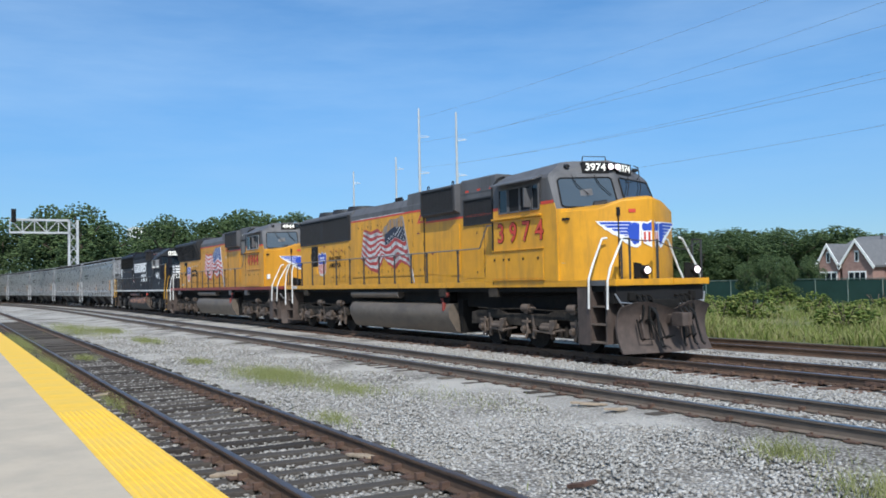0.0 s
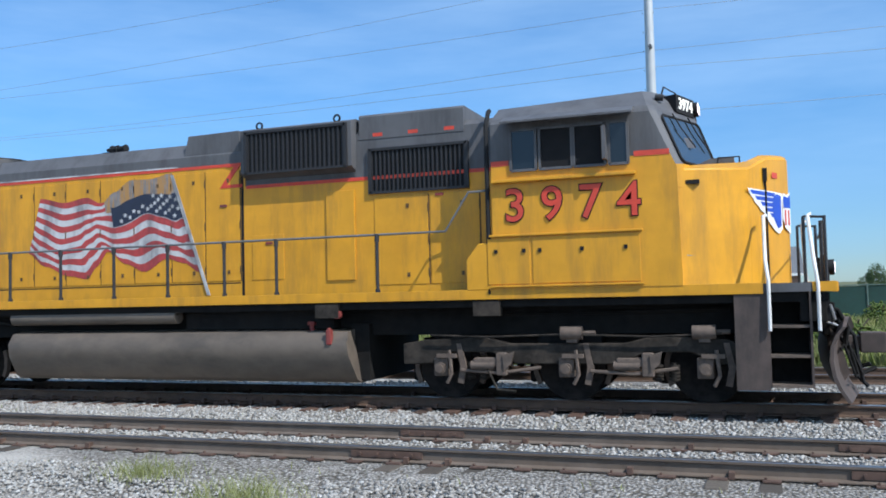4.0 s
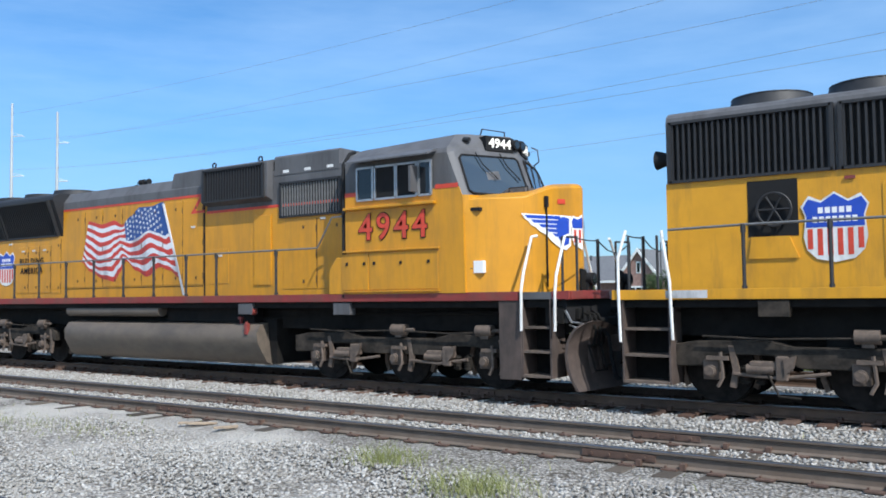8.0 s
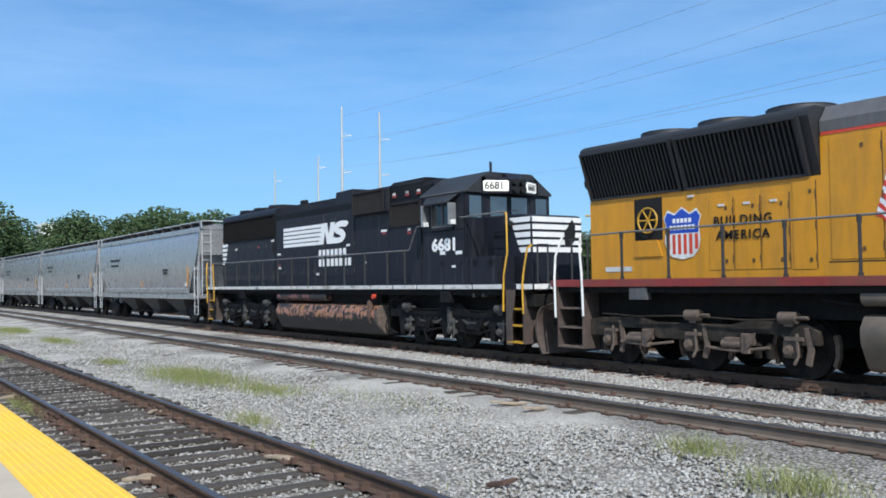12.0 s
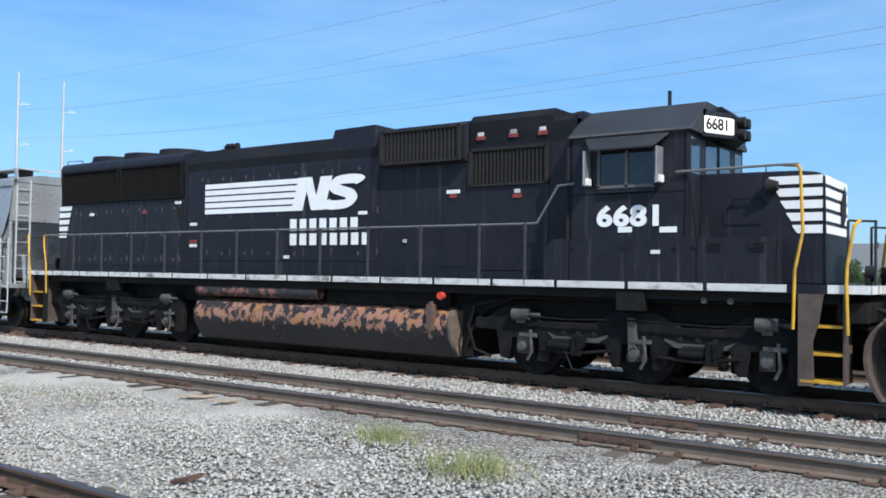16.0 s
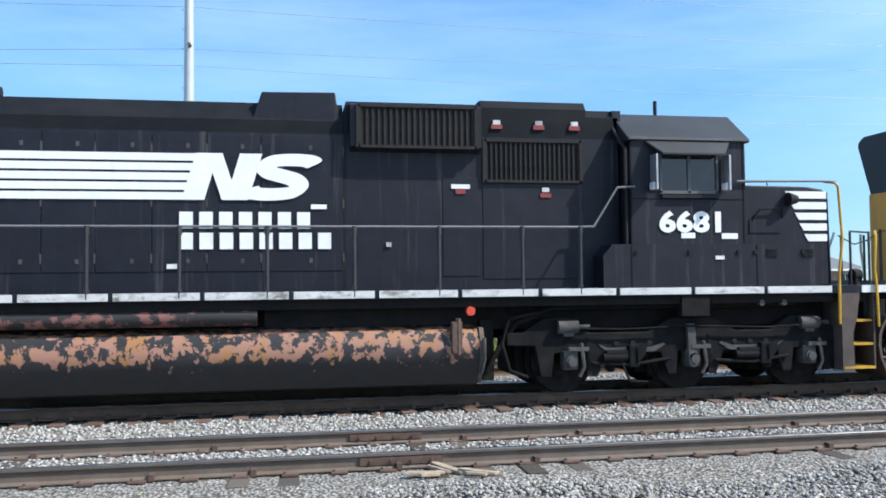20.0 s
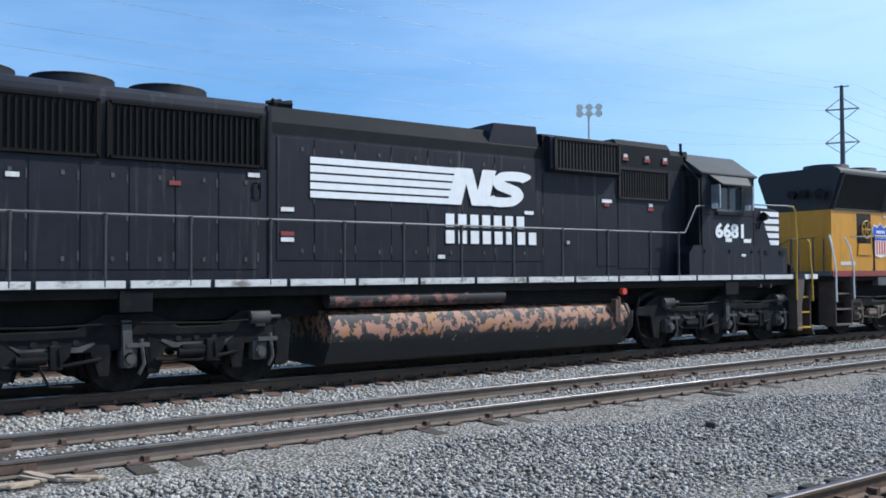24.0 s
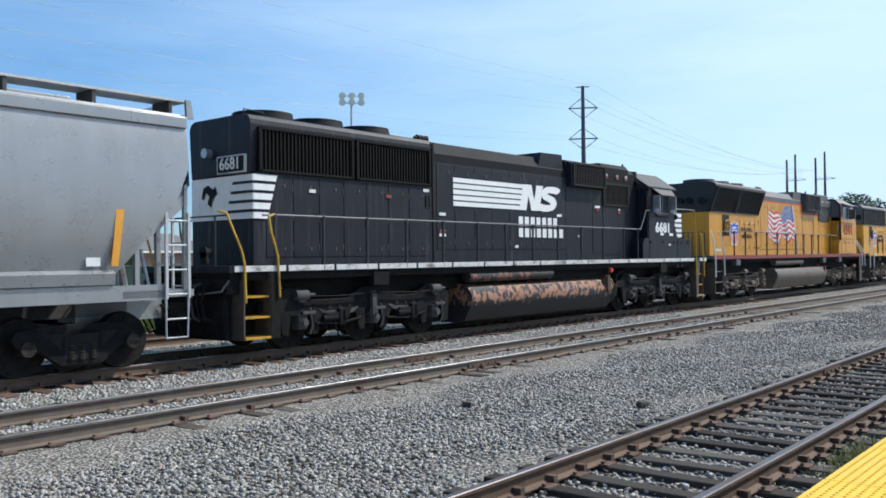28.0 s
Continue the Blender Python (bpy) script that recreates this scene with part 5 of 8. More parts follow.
        part("grab_iron", tube(B(), [(0.81, s * 1.2, 1.2), (0.93, s * 1.22, 1.16), (0.93, s * 0.9, 1.16), (0.81, s * 0.88, 1.2)], 0.016), M_CHROME, e)
    coupler(e, 0.86 if worn else 0.55, 1, M_PLOW)
    # drop frame and hoses on the plow face, pocket over it
    part("coupler_pocket", box(B(), 0.78, 1.02, -0.42, 0.42, 0.98, 1.30, 0.03), M_FRAME, e)
    part("drop_frame", tube(B(), [(1.03, -0.95, 0.86), (1.16, -0.95, 0.42), (1.22, -0.62, 0.42), (1.10, -0.62, 0.90)], 0.020, 6), M_FRAME, e)
    for y, w in ((-0.56, 0.06), (-0.48, 0.0), (0.34, -0.04), (0.46, 0.05), (0.58, 0.10)):
        part("train_hose", tube(B(), [(1.02, y, 1.18), (1.20, y + w, 0.98), (1.24, y + 1.6 * w, 0.62), (1.30, y + 2.2 * w, 0.30), (1.36, y + 2.6 * w, 0.24)], 0.030, 7), M_VOID, e)
    for s in (-1, 1):
        part("lamp_bracket", prism(B(), [(s * 0.70 - 0.19, 1.78), (s * 0.70 + 0.19, 1.78), (s * 0.70 - 0.02, 2.14), (s * 0.70 - 0.19, 2.16)], "x", 0.82, 0.86), M_FRAME, e)
    coupler(e, -20.55, -1, M_TRUCK)
    steps(e, 0.02, 0.60, 0.30, 1.64, M_GEAR, 3)
    for s in (-1, 1):
        part("step_guard", box(B(), -0.42, 0.02, s * 1.44, s * 1.47, 0.26, 1.64), M_PLOW, e)
    steps(e, -20.75, -19.95, 0.30, 1.64, M_GEAR, 3)
    for s in (-1, 1):
        grab(e, [(0.06, s * 0.92, 2.76), (0.02, s * 1.05, 2.74), (0.02, s * 1.36, 2.10), (0.05, s * 1.50, 1.80), (0.05, s * 1.52, 1.10)], M_WHITE, "white_handrail", 0.026)
        grab(e, [(0.66, s * 0.80, 2.76), (0.62, s * 0.95, 2.72), (0.66, s * 1.36, 2.05), (0.69, s * 1.48, 1.75), (0.69, s * 1.5, 1.10)], M_WHITE, "white_handrail", 0.026)
        grab(e, [(-20.10, s * 1.35, 2.70), (-20.02, s * 1.46, 2.4), (-19.93, s * 1.5, 1.9), (-19.9, s * 1.5, 1.0)], M_WHITE, "white_handrail", 0.026)
        grab(e, [(-20.72, s * 1.30, 2.74), (-20.80, s * 1.44, 2.3), (-20.78, s * 1.5, 1.8), (-20.76, s * 1.5, 0.95)], M_WHITE, "white_handrail", 0.026)
        for x in (0.56, 0.84):
            part("platform_post", tube(B(), [(x, s * 1.0, 1.76), (x, s * 1.0, 2.72)], 0.024), M_RAILING, e)
        part("platform_rail", tube(B(), [(0.56, s * 1.0, 2.72), (0.84, s * 1.0, 2.70)], 0.018), M_RAILING, e)
        for x in (-20.85, -20.35):
            part("platform_post", tube(B(), [(x, s * 0.9, 1.76), (x, s * 0.9, 2.66)], 0.024), M_RAILING, e)
    for x in (0.84, -20.85):
        part("platform_post", tube(B(), [(x, -0.25, 1.76), (x, -0.25, 2.70)], 0.03), M_RAILING, e)
        part("end_chain", tube(B(), [(x, -1.0, 2.68), (x, -0.6, 2.66), (x, -0.25, 2.67), (x, 0.1, 2.52), (x, 0.5, 2.46), (x, 1.0, 2.66)], 0.012), M_RAILING, e)
    ditch_light(e, 0.97, -0.64, 1.98, lit)
    ditch_light(e, 0.97, 0.76, 1.98, lit)
    part("uncoupling_lever", tube(B(), [(0.84, -1.4, 1.45), (0.9, -1.3, 1.25), (0.92, -0.2, 1.15), (0.92, 0.2, 1.15), (0.9, 1.3, 1.25), (0.84, 1.4, 1.45)], 0.02), M_CHROME, e)
    # the wide cab and nose: 3.4 m across, flush with the near side sill
    for ob in e.children_recursive:
        if ob not in behind and min(q.co.z for q in ob.data.vertices) > 1.72:
            for q in ob.data.vertices:
                if q.co.x - SHIFT[0] > -4.2:
                    q.co.y += 0.13 * (q.co.y + 1.5)
    # side handrail
    xs = [-18.8, -17.6, -16.35, -15.1, -13.8, -12.55, -11.3, -10.1, -8.9, -7.85, -5.95]
    handrails(e, -1.46, xs, 2.72, 1.775, M_RAILING, ((-19.95, -1.46, 2.70), (-4.75, -1.46, 2.72), (-4.35, -1.46, 3.32), (-4.0, -1.40, 3.34)))
    part("drain_pipe", tube(B(), [(-4.03, -1.46, 1.7), (-4.03, -1.46, 4.35), (-4.05, -1.25, 4.6), (-4.1, -1.02, 4.68)], 0.038, 8), M_VOID, e, "black pipe down the back of the cab")
    handrails(e, 1.46, xs[::2], 2.72, 1.775, M_RAILING)
    # fuel tank and air reservoir
    bm = B()
    prism(bm, [(-1.26, 0.33), (-1.12, 0.26), (1.12, 0.26), (1.26, 0.33), (1.46, 0.72), (1.47, 0.95), (1.35, 1.13), (1.1, 1.17), (-1.1, 1.17), (-1.35, 1.13), (-1.47, 0.95), (-1.46, 0.72)], "x", -13.84, -6.55)
    for q in bm.verts:
        if q.co.x > -7:
            q.co.x += 0.16 * max(0.0, 1.0 - q.co.z)
    # added dark block that stands for deep shade on the tank's front face
    part("tank_bulkhead", box(B(), -6.6, -6.28, -1.12, 1.12, 0.30, 1.25), M_FRAME, e)
    part("fuel_tank", bm, M_TANK, e, "dusty grey-brown fuel tank")
    bm = B()
    cyl(bm, (-7.32, -1.2, 1.12), (-7.32, -1.2, 1.26), 0.045, 10)
    cyl(bm, (-7.32, -1.2, 1.24), (-7.32, -1.2, 1.30), 0.08, 12)
    part("filler_cap", bm, M_DKRED, e, "red fuel filler cap")
    bm = B()
    cyl(bm, (-6.86, -1.46, 0.95), (-6.86, -1.46, 1.2), 0.035, 8)
    box(bm, -6.91, -6.81, -1.50, -1.40, 0.92, 1.17, 0.02)
    part("fuel_gauge", bm, M_DKRED, e)
    part("shutoff_valve", cyl(B(), (-6.72, -1.46, 1.42), (-6.72, -1.36, 1.42), 0.075, 12), M_DKRED, e, "round red fuel shutoff")
    for s in (-1, 1):
        bm = B()
        cyl(bm, (-13.85, s * 1.28, 1.43), (-10.0, s * 1.28, 1.43), 0.135, 18)
        part("air_reservoir", bm, M_TANK, e)
    loco_truck(e, (-19.4, -17.3, -15.2), M_TRUCK, "radial")
    loco_truck(e, (-4.95, -2.9, -0.85), M_TRUCK, "radial")
    part("piping", tube(B(), [(-14.6, -1.2, 1.4), (-14.0, -1.1, 1.3)], 0.04), M_FRAME, e)
    bm = B()
    tube(bm, [(-6.2, -0.9, 1.3), (-5.5, -0.9, 1.35), (-0.5, -1.0, 1.40)], 0.035)
    part("equipment_rack", box(B(), -9.9, -6.9, -1.2, 1.2, 1.18, 1.5), M_FRAME, e)
    part("piping", bm, M_FRAME, e)
    SHIFT[0] = 0.0
    return e


LEAD = tagged(wide_cab_loco("3974", M_YELLOW, M_YELLOW, False, True, True), "yellow and grey diesel locomotive with a worn painted flag, headlights lit", "locomotive", "train")
SECOND = tagged(wide_cab_loco("4944", M_DKRED, M_YELLOW2, True, False, False), "yellow and grey diesel locomotive with bright painted flag and flared radiators", "locomotive", "train")


def black_loco():
    """A six-axle locomotive with a narrow cab and short nose, black with white bars."""
    SHIFT[0] = 10.0
    e = new("locomotive")
    bm = B()
    box(bm, -20.3, 0.9, -0.95, 0.95, 1.05, 1.55)
    box(bm, -20.35, 0.6, -1.38, 1.38, 1.42, 1.56)
    part("underframe", bm, M_FRAME, e)
    part("walkway", box(B(), -20.4, 1.0, -1.45, 1.45, 1.56, 1.69), M_BLACK, e)
    for s in (-1, 1):
        x = -20.3
        while x < -0.2:
            x1 = min(x + 1.2, -0.1)
            part("sill_stripe", box(B(), x, x1, s * 1.45, s * 1.475, 1.575, 1.685, 0.004), M_SILLW, e, "scuffed white sill stripe" if x < -20 else "")
            x += 1.27
    part("sill_stripe", box(B(), 0.45, 1.0, -1.47, -1.44, 1.57, 1.69), M_WHITE, e)
    part("sill_stripe", box(B(), 1.0, 1.02, -1.4, 1.4, 1.57, 1.69), M_WHITE, e)
    for x in (-16.4, -2.5):
        part("jacking_pad", box(B(), x - 0.24, x + 0.24, -1.44, -1.25, 1.22, 1.54, 0.01), M_TRUCKK, e)
    # long hood
    yh = -1.0
    part("hood", prism(B(), [(-19.5, 1.69), (-3.6, 1.69), (-3.6, 4.12), (-14.1, 4.12), (-14.1, 3.50), (-19.5, 3.50)], "y", -1.0, 1.0), M_BLACK, e, soft=False)
    for a, b, zs, w, zt in ((-14.1, -8.1, 4.32, 0.8, 4.62), (-8.05, -5.92, 4.58, 0.9, 4.66), (-5.90, -4.15, 4.60, 0.9, 4.73), (-4.15, -3.6, 4.48, 0.85, 4.62)):
        part("hood_roof", prism(B(), [(-1.0, 4.12), (1.0, 4.12), (1.0, zs), (w, zt), (-w, zt), (-1.0, zs)], "x", a, b), M_ROOFB, e, soft=False)
    part("exhaust_housing", prism(B(), [(-9.5, 4.28), (-9.34, 4.76), (-8.22, 4.78), (-8.15, 4.28)], "y", -0.98, 0.98, 0.02), M_BLACK, e)
    part("roof_rib", box(B(), -14.16, -14.08, -1.01, 1.01, 3.5, 4.58), M_BLACK, e)
    bm = B()
    prism(bm, [(-0.98, 3.84), (-1.16, 3.92), (-1.16, 4.56), (-0.98, 4.62)], "x", -8.0, -5.93)
    part("brake_intake_box", bm, M_BLACK, e)
    louvre_bank(e, -7.88, -6.02, 3.92, 4.54, -1.195, 20, M_SLATB, name="brake_grille", deep=0.03)
    louvre_bank(e, -5.86, -4.25, 3.42, 4.06, -1.04, 20, M_SLATB, name="intake_grille", deep=0.034)
    bm = B()
    prism(bm, [(-0.94, 3.48), (0.94, 3.48), (1.0, 4.44), (0.985, 4.53), (0.92, 4.61), (0.80, 4.65), (-0.80, 4.65), (-0.92, 4.61), (-0.985, 4.53), (-1.0, 4.44)], "x", -19.55, -14.12)
    part("radiator_housing", bm, M_BLACK, e, soft=False)
    for a, b in ((-19.35, -16.85), (-16.70, -14.28)):
        louvre_bank(e, a, b, 3.55, 4.36, -1.05, 26, M_LOUVREB, name="radiator_grille", deep=0.06)
    for x in (-18.45, -17.0, -15.5):
        fan(e, x, 4.765, M_ROOFB, 0.62)
    horn_cluster(e, -13.6, 4.72)
    part("antenna", cyl(B(), (-2.45, 0.1, 4.5), (-2.45, 0.1, 5.02), 0.035, 8), M_VOID, e)
    # doors
    xs = [-14.0, -13.3, -12.5, -11.75, -10.95, -10.15, -9.35, -8.1]
    for a, b in zip(xs, xs[1:]):
        panel_door(e, a, b, yh, 2.0, 4.08, M_BLACK)
    for i in range(7):
        a = -19.2 + i * 0.7
        panel_door(e, a, a + 0.68, yh, 1.85, 3.45, M_BLACK)
    panel_door(e, -6.55, -5.95, yh, 1.9, 3.46, M_BLACK, False)
    panel_door(e, -5.9, -4.2, yh, 1.85, 3.38, M_BLACK, False)
    part("porthole", box(B(), -14.42, -14.28, yh - 0.02, yh, 3.0, 3.28, 0.03), M_VOID, e)
    for x, z, mt, w in ((-5.65, 4.36, M_PALE, 0.06), (-4.95, 4.36, M_PALE, 0.06), (-4.35, 4.36, M_PALE, 0.06), (-5.65, 4.29, M_DKRED, 0.09), (-4.95, 4.29, M_DKRED, 0.09), (-4.35, 4.29, M_DKRED, 0.09), (-6.25, 3.32, M_WHITE, 0.15), (-6.25, 3.24, M_DKRED, 0.08), (-4.85, 3.28, M_PALE, 0.06), (-4.85, 3.19, M_DKRED, 0.09), (-13.8, 2.86, M_WHITE, 0.12), (-13.8, 2.45, M_DKRED, 0.12), (-13.8, 2.35, M_WHITE, 0.12), (-14.4, 3.40, M_WHITE, 0.10), (-15.7, 3.20, M_DKRED, 0.09), (-18.0, 3.2, M_WHITE, 0.09), (-10.65, 2.08, M_WHITE, 0.08), (-7.4, 2.4, M_PALE, 0.04)):
        part("sticker", box(B(), x - w, x + w, yh - 0.03, yh, z - 0.035, z + 0.035), mt, e)
    # white bars with a slanted two-letter mark drawn as plain shapes
    y = yh - 0.032
    for i in range(5):
        z = 3.725 - i * 0.147
        plate("white_bar", [(-13.38, z - 0.056), (-10.45 + 0.296 * (z - 3.14), z - 0.056), (-10.38 + 0.296 * (z - 3.08), z + 0.056), (-13.38, z + 0.056)], y, 0.004, M_LOGO, e, "long white speed bar" if i == 0 else "")

    def slant(u, v):
        return (u + 0.21 * v, 3.08 + 0.71 * v)
    plate("mark", [slant(-10.52 + 0.98 * u, v) for u, v in ((0, 0), (0, 1), (0.40, 1), (0.66, 0.42), (0.66, 1), (1, 1), (1, 0), (0.60, 0), (0.34, 0.58), (0.34, 0))], y - 0.003, 0.004, M_LOGO, e, "bold slanted white emblem shape")
    mid_line = [(0.97, 0.77), (0.90, 0.85), (0.72, 0.875), (0.45, 0.875), (0.24, 0.84), (0.17, 0.72), (0.25, 0.60), (0.50, 0.52), (0.74, 0.44), (0.83, 0.30), (0.75, 0.17), (0.50, 0.125), (0.22, 0.125), (0.08, 0.16), (0.02, 0.25)]
    near_side, far_side = [], []
    for k, (u, v) in enumerate(mid_line):
        p, q = mid_line[max(0, k - 1)], mid_line[min(len(mid_line) - 1, k + 1)]
        d = Vector((q[0] - p[0], q[1] - p[1])).normalized()
        near_side.append((u - d.y * 0.18, v + d.x * 0.135))
        far_side.append((u + d.y * 0.18, v - d.x * 0.135))
    curve = near_side + far_side[::-1]
    for _ in range(2):
        curve = [q for a, b in zip(curve, curve[1:] + curve[:1]) for q in ((0.75 * a[0] + 0.25 * b[0], 0.75 * a[1] + 0.25 * b[1]), (0.25 * a[0] + 0.75 * b[0], 0.25 * a[1] + 0.75 * b[1]))]
    plate("mark", [slant(-9.60 + 0.93 * u, v) for u, v in curve], y - 0.006, 0.004, M_LOGO, e)
    for i, (a, b, z) in enumerate(((-10.55, -8.52, 2.775), (-10.55, -8.20, 2.46))):
        n = (7, 8)[i]
        w = (b - a) / n
        for k in range(n):
            plate("name_bar", [(a + w * k, z - 0.125), (a + w * (k + 0.68), z - 0.125), (a + w * (k + 0.68), z + 0.125), (a + w * k, z + 0.125)], y, 0.004, M_LOGO, e, "white bar in place of the name" if k == 0 else "")
    plate("name_bar", [(-8.60, 2.95), (-8.36, 2.95), (-8.36, 3.02), (-8.60, 3.02)], y, 0.004, M_LOGO, e)
    # cab
    yc = 1.42
    bm = B()
    box(bm, -3.55, -1.58, -yc, yc, 1.69, 4.06)
    part("cab", bm, M_BLACK, e, soft=False)
    bm = B()
    prism(bm, [(-yc - 0.03, 4.04), (yc + 0.03, 4.04), (yc + 0.03, 4.10), (0.75, 4.60), (-0.75, 4.60), (-yc - 0.03, 4.10)], "x", -3.62, -1.50, 0.02)
    part("cab_roof", bm, M_ROOFK, e, "dark cab roof with sloped sides")
    bm = B()
    prism(bm, [(-3.7, 4.6), (-3.62, 4.04), (-3.55, 4.04), (-3.55, 4.6)], "y", -1.0, 1.0)
    part("cab_back", bm, M_BLACK, e)
    bm = B()
    prism(bm, [(-1.6, 4.58), (-1.6, 4.02), (-1.19, 4.02), (-1.20, 4.40), (-1.42, 4.58)], "y", -0.28, 0.28)
    part("headlight_brow", bm, M_BLACK, e)
    bm = B()
    prism(bm, [(-1.6, 4.46), (-1.6, 4.02), (-1.50, 4.02), (-1.50, 4.46)], "y", -0.95, 0.95)
    part("cab_front", bm, M_BLACK, e)
    bm = B()
    for z in (4.12, 4.32):
        cyl(bm, (-1.30, -0.12, z), (-1.08, -0.12, z), 0.09, 14)
        cyl(bm, (-1.30, 0.12, z), (-1.08, 0.12, z), 0.09, 14)
    hl = part("headlight", bm, M_VOID, e)
    for s in (-1, 1):
        d = Vector((-0.34, s * 0.70))
        nrm = Vector((d.y * s, -d.x * s)).normalized()
        p0 = Vector((-1.23, s * 0.27))
        q0, q1 = p0 + nrm * 0.03, p0 + d + nrm * 0.03
        part("board_housing", prism(B(), [tuple(p0 - nrm * 0.35), tuple(p0), tuple(p0 + d * 1.02), tuple(p0 + d * 1.02 - nrm * 0.2)], "z", 4.03, 4.44), M_BLACK, e)
        nb = part("number_board", prism(B(), [tuple(p0 - nrm * 0.1), tuple(q0), tuple(q1), tuple(p0 + d - nrm * 0.1)], "z", 4.08, 4.36, 0.03), M_BOARD, e, "rounded white number board")
        mid = (q0 + q1) / 2 + nrm * 0.006
        lettering("road_number", "6681", 0.26, M_VOID, nb, Matrix.Translation((mid.x, mid.y, 4.22)) @ Matrix.Rotation(math.atan2(nrm.x, -nrm.y), 4, "Z") @ Matrix.Rotation(radians(90), 4, "X"), "black number on the lit board", bold=0.004)
    w = part("cab_window", box(B(), -3.05, -2.10, -yc - 0.012, -yc + 0.02, 3.24, 3.78), M_GLASS, e, "cab side window in a light frame", soft=False)
    bm = B()
    for a, b, c, d in ((-3.08, -3.04, 3.20, 3.82), (-2.60, -2.55, 3.20, 3.80), (-2.11, -2.07, 3.20, 3.82), (-3.08, -2.07, 3.19, 3.24)):
        box(bm, a, b, -yc - 0.035, -yc, c, d)
    part("window_frame", bm, M_GREY, w)
    for x in (-3.22, -1.98):
        part("wind_deflector", box(B(), x - 0.015, x + 0.015, -yc - 0.26, -yc - 0.02, 3.24, 3.80), M_CHROME, e)
        part("arm_rest_cap", box(B(), x - 0.05, x + 0.05, -yc - 0.20, -yc - 0.05, 3.24, 3.36, 0.015), M_WHITE, e)
    bm = B()
    q = [bm.verts.new(p) for p in ((-3.32, -yc - 0.02, 4.05), (-1.86, -yc - 0.02, 4.05), (-2.06, -yc - 0.26, 3.82), (-3.12, -yc - 0.26, 3.82), (-3.32, -yc - 0.02, 4.02), (-1.86, -yc - 0.02, 4.02), (-2.06, -yc - 0.26, 3.79), (-3.12, -yc - 0.26, 3.79))]
    for f in ((0, 1, 2, 3), (7, 6, 5, 4), (0, 3, 7, 4), (1, 5, 6, 2), (3, 2, 6, 7), (0, 4, 5, 1)):
        bm.faces.new([q[i] for i in f])
    bmesh.ops.recalc_face_normals(bm, faces=bm.faces)
    part("sun_visor", bm, M_ROOFK, e, "dark sun visor leaning out over the window", soft=False)
    part("drip_rail", box(B(), -3.60, -1.52, -yc - 0.055, -yc - 0.02, 4.06, 4.10), M_GREY, e)
    part("lintel", box(B(), -3.05, -2.08, -yc - 0.06, -yc, 3.12, 3.17), M_BLACK, e)
    for y0, y1 in ((-1.30, -0.92), (-0.62, -0.08), (0.08, 0.62), (0.92, 1.30)):
        part("windshield", box(B(), -1.585, -1.565, y0, y1, 3.40, 3.96), M_WIND, e, soft=False)
    part("cab_door_frame", box(B(), -1.582, -1.57, -1.36, -0.86, 2.3, 3.98), M_BLACK, e)
    lettering("road_number", "6681", 0.44, M_LOGO, e, side_text(-2.52, -yc - 0.014, 2.72, 1.26), "large white cab number", bold=0.018, space=1.05)
    for a, b, z in ((-2.72, -2.48, 2.52), (-2.02, -1.74, 2.51)):
        plate("small_bar", [(a, z - 0.045), (b, z - 0.045), (b, z + 0.045), (a, z + 0.045)], -yc - 0.010, 0.004, M_LOGO, e, "small white bar of unread lettering")
    for x in (-3.56, -1.62):
        part("cab_seam", box(B(), x - 0.012, x + 0.012, -yc - 0.006, -yc, 2.40, 4.02), M_LOUVREB, e)
    part("cab_seam", box(B(), -3.55, -1.6, -yc - 0.006, -yc, 3.10, 3.115), M_LOUVREB, e)
    for x in (-3.58, -1.42):
        part("box_seam", box(B(), x - 0.008, x + 0.008, -yc - 0.036, -yc - 0.03, 1.71, 2.36), M_LOUVREB, e)
    # low side box and short nose
    part("side_box", prism(B(), [(-4.05, 1.69), (-4.05, 2.2), (-3.9, 2.38), (-0.30, 2.38), (-0.30, 1.69)], "y", -yc - 0.03, -0.9), M_BLACK, e, soft=False)
    part("side_box", prism(B(), [(-4.05, 1.69), (-4.05, 2.2), (-3.9, 2.38), (-0.30, 2.38), (-0.30, 1.69)], "y", 0.9, yc + 0.03, 0.015), M_BLACK, e)
    bm = B()
    for x in (-3.5, -2.6, -1.75, -1.45, -0.6):
        box(bm, x - 0.025, x + 0.025, -yc - 0.055, -yc, 2.22, 2.28)
    for x in (-1.15, -0.5):
        for k in range(3):
            box(bm, x - 0.1, x + 0.1, -yc - 0.05, -yc, 2.18 + 0.05 * k, 2.195 + 0.05 * k)
    part("box_latch", bm, M_VOID, e, kind="stuff")
    part("sticker", box(B(), -2.15, -2.0, -yc - 0.045, -yc, 2.13, 2.19), M_WHITE, e)
    bm = B()
    prism(bm, [(-1.6, 1.69), (-1.6, 3.42), (-0.10, 3.40), (0.20, 3.36), (0.27, 3.26), (0.31, 1.69)], "y", -0.84, 0.84, 0.035)
    part("nose", bm, M_BLACK, e, "low black nose with white bars")
    for i in range(5):
        z = 3.25 - 0.185 * i
        plate("nose_bar", [(-0.44 + 0.085 * i, z - 0.058), (0.255, z - 0.058), (0.255, z + 0.066), (-0.52 + 0.085 * i, z + 0.066)], -0.852, 0.006, M_LOGO, e, "white bar wrapped round the nose" if i == 0 else "")
        part("nose_bar", box(B(), 0.20, 0.284 + 0.004 * i, -0.80, 0.80, z - 0.058, z + 0.066), M_LOGO, e)
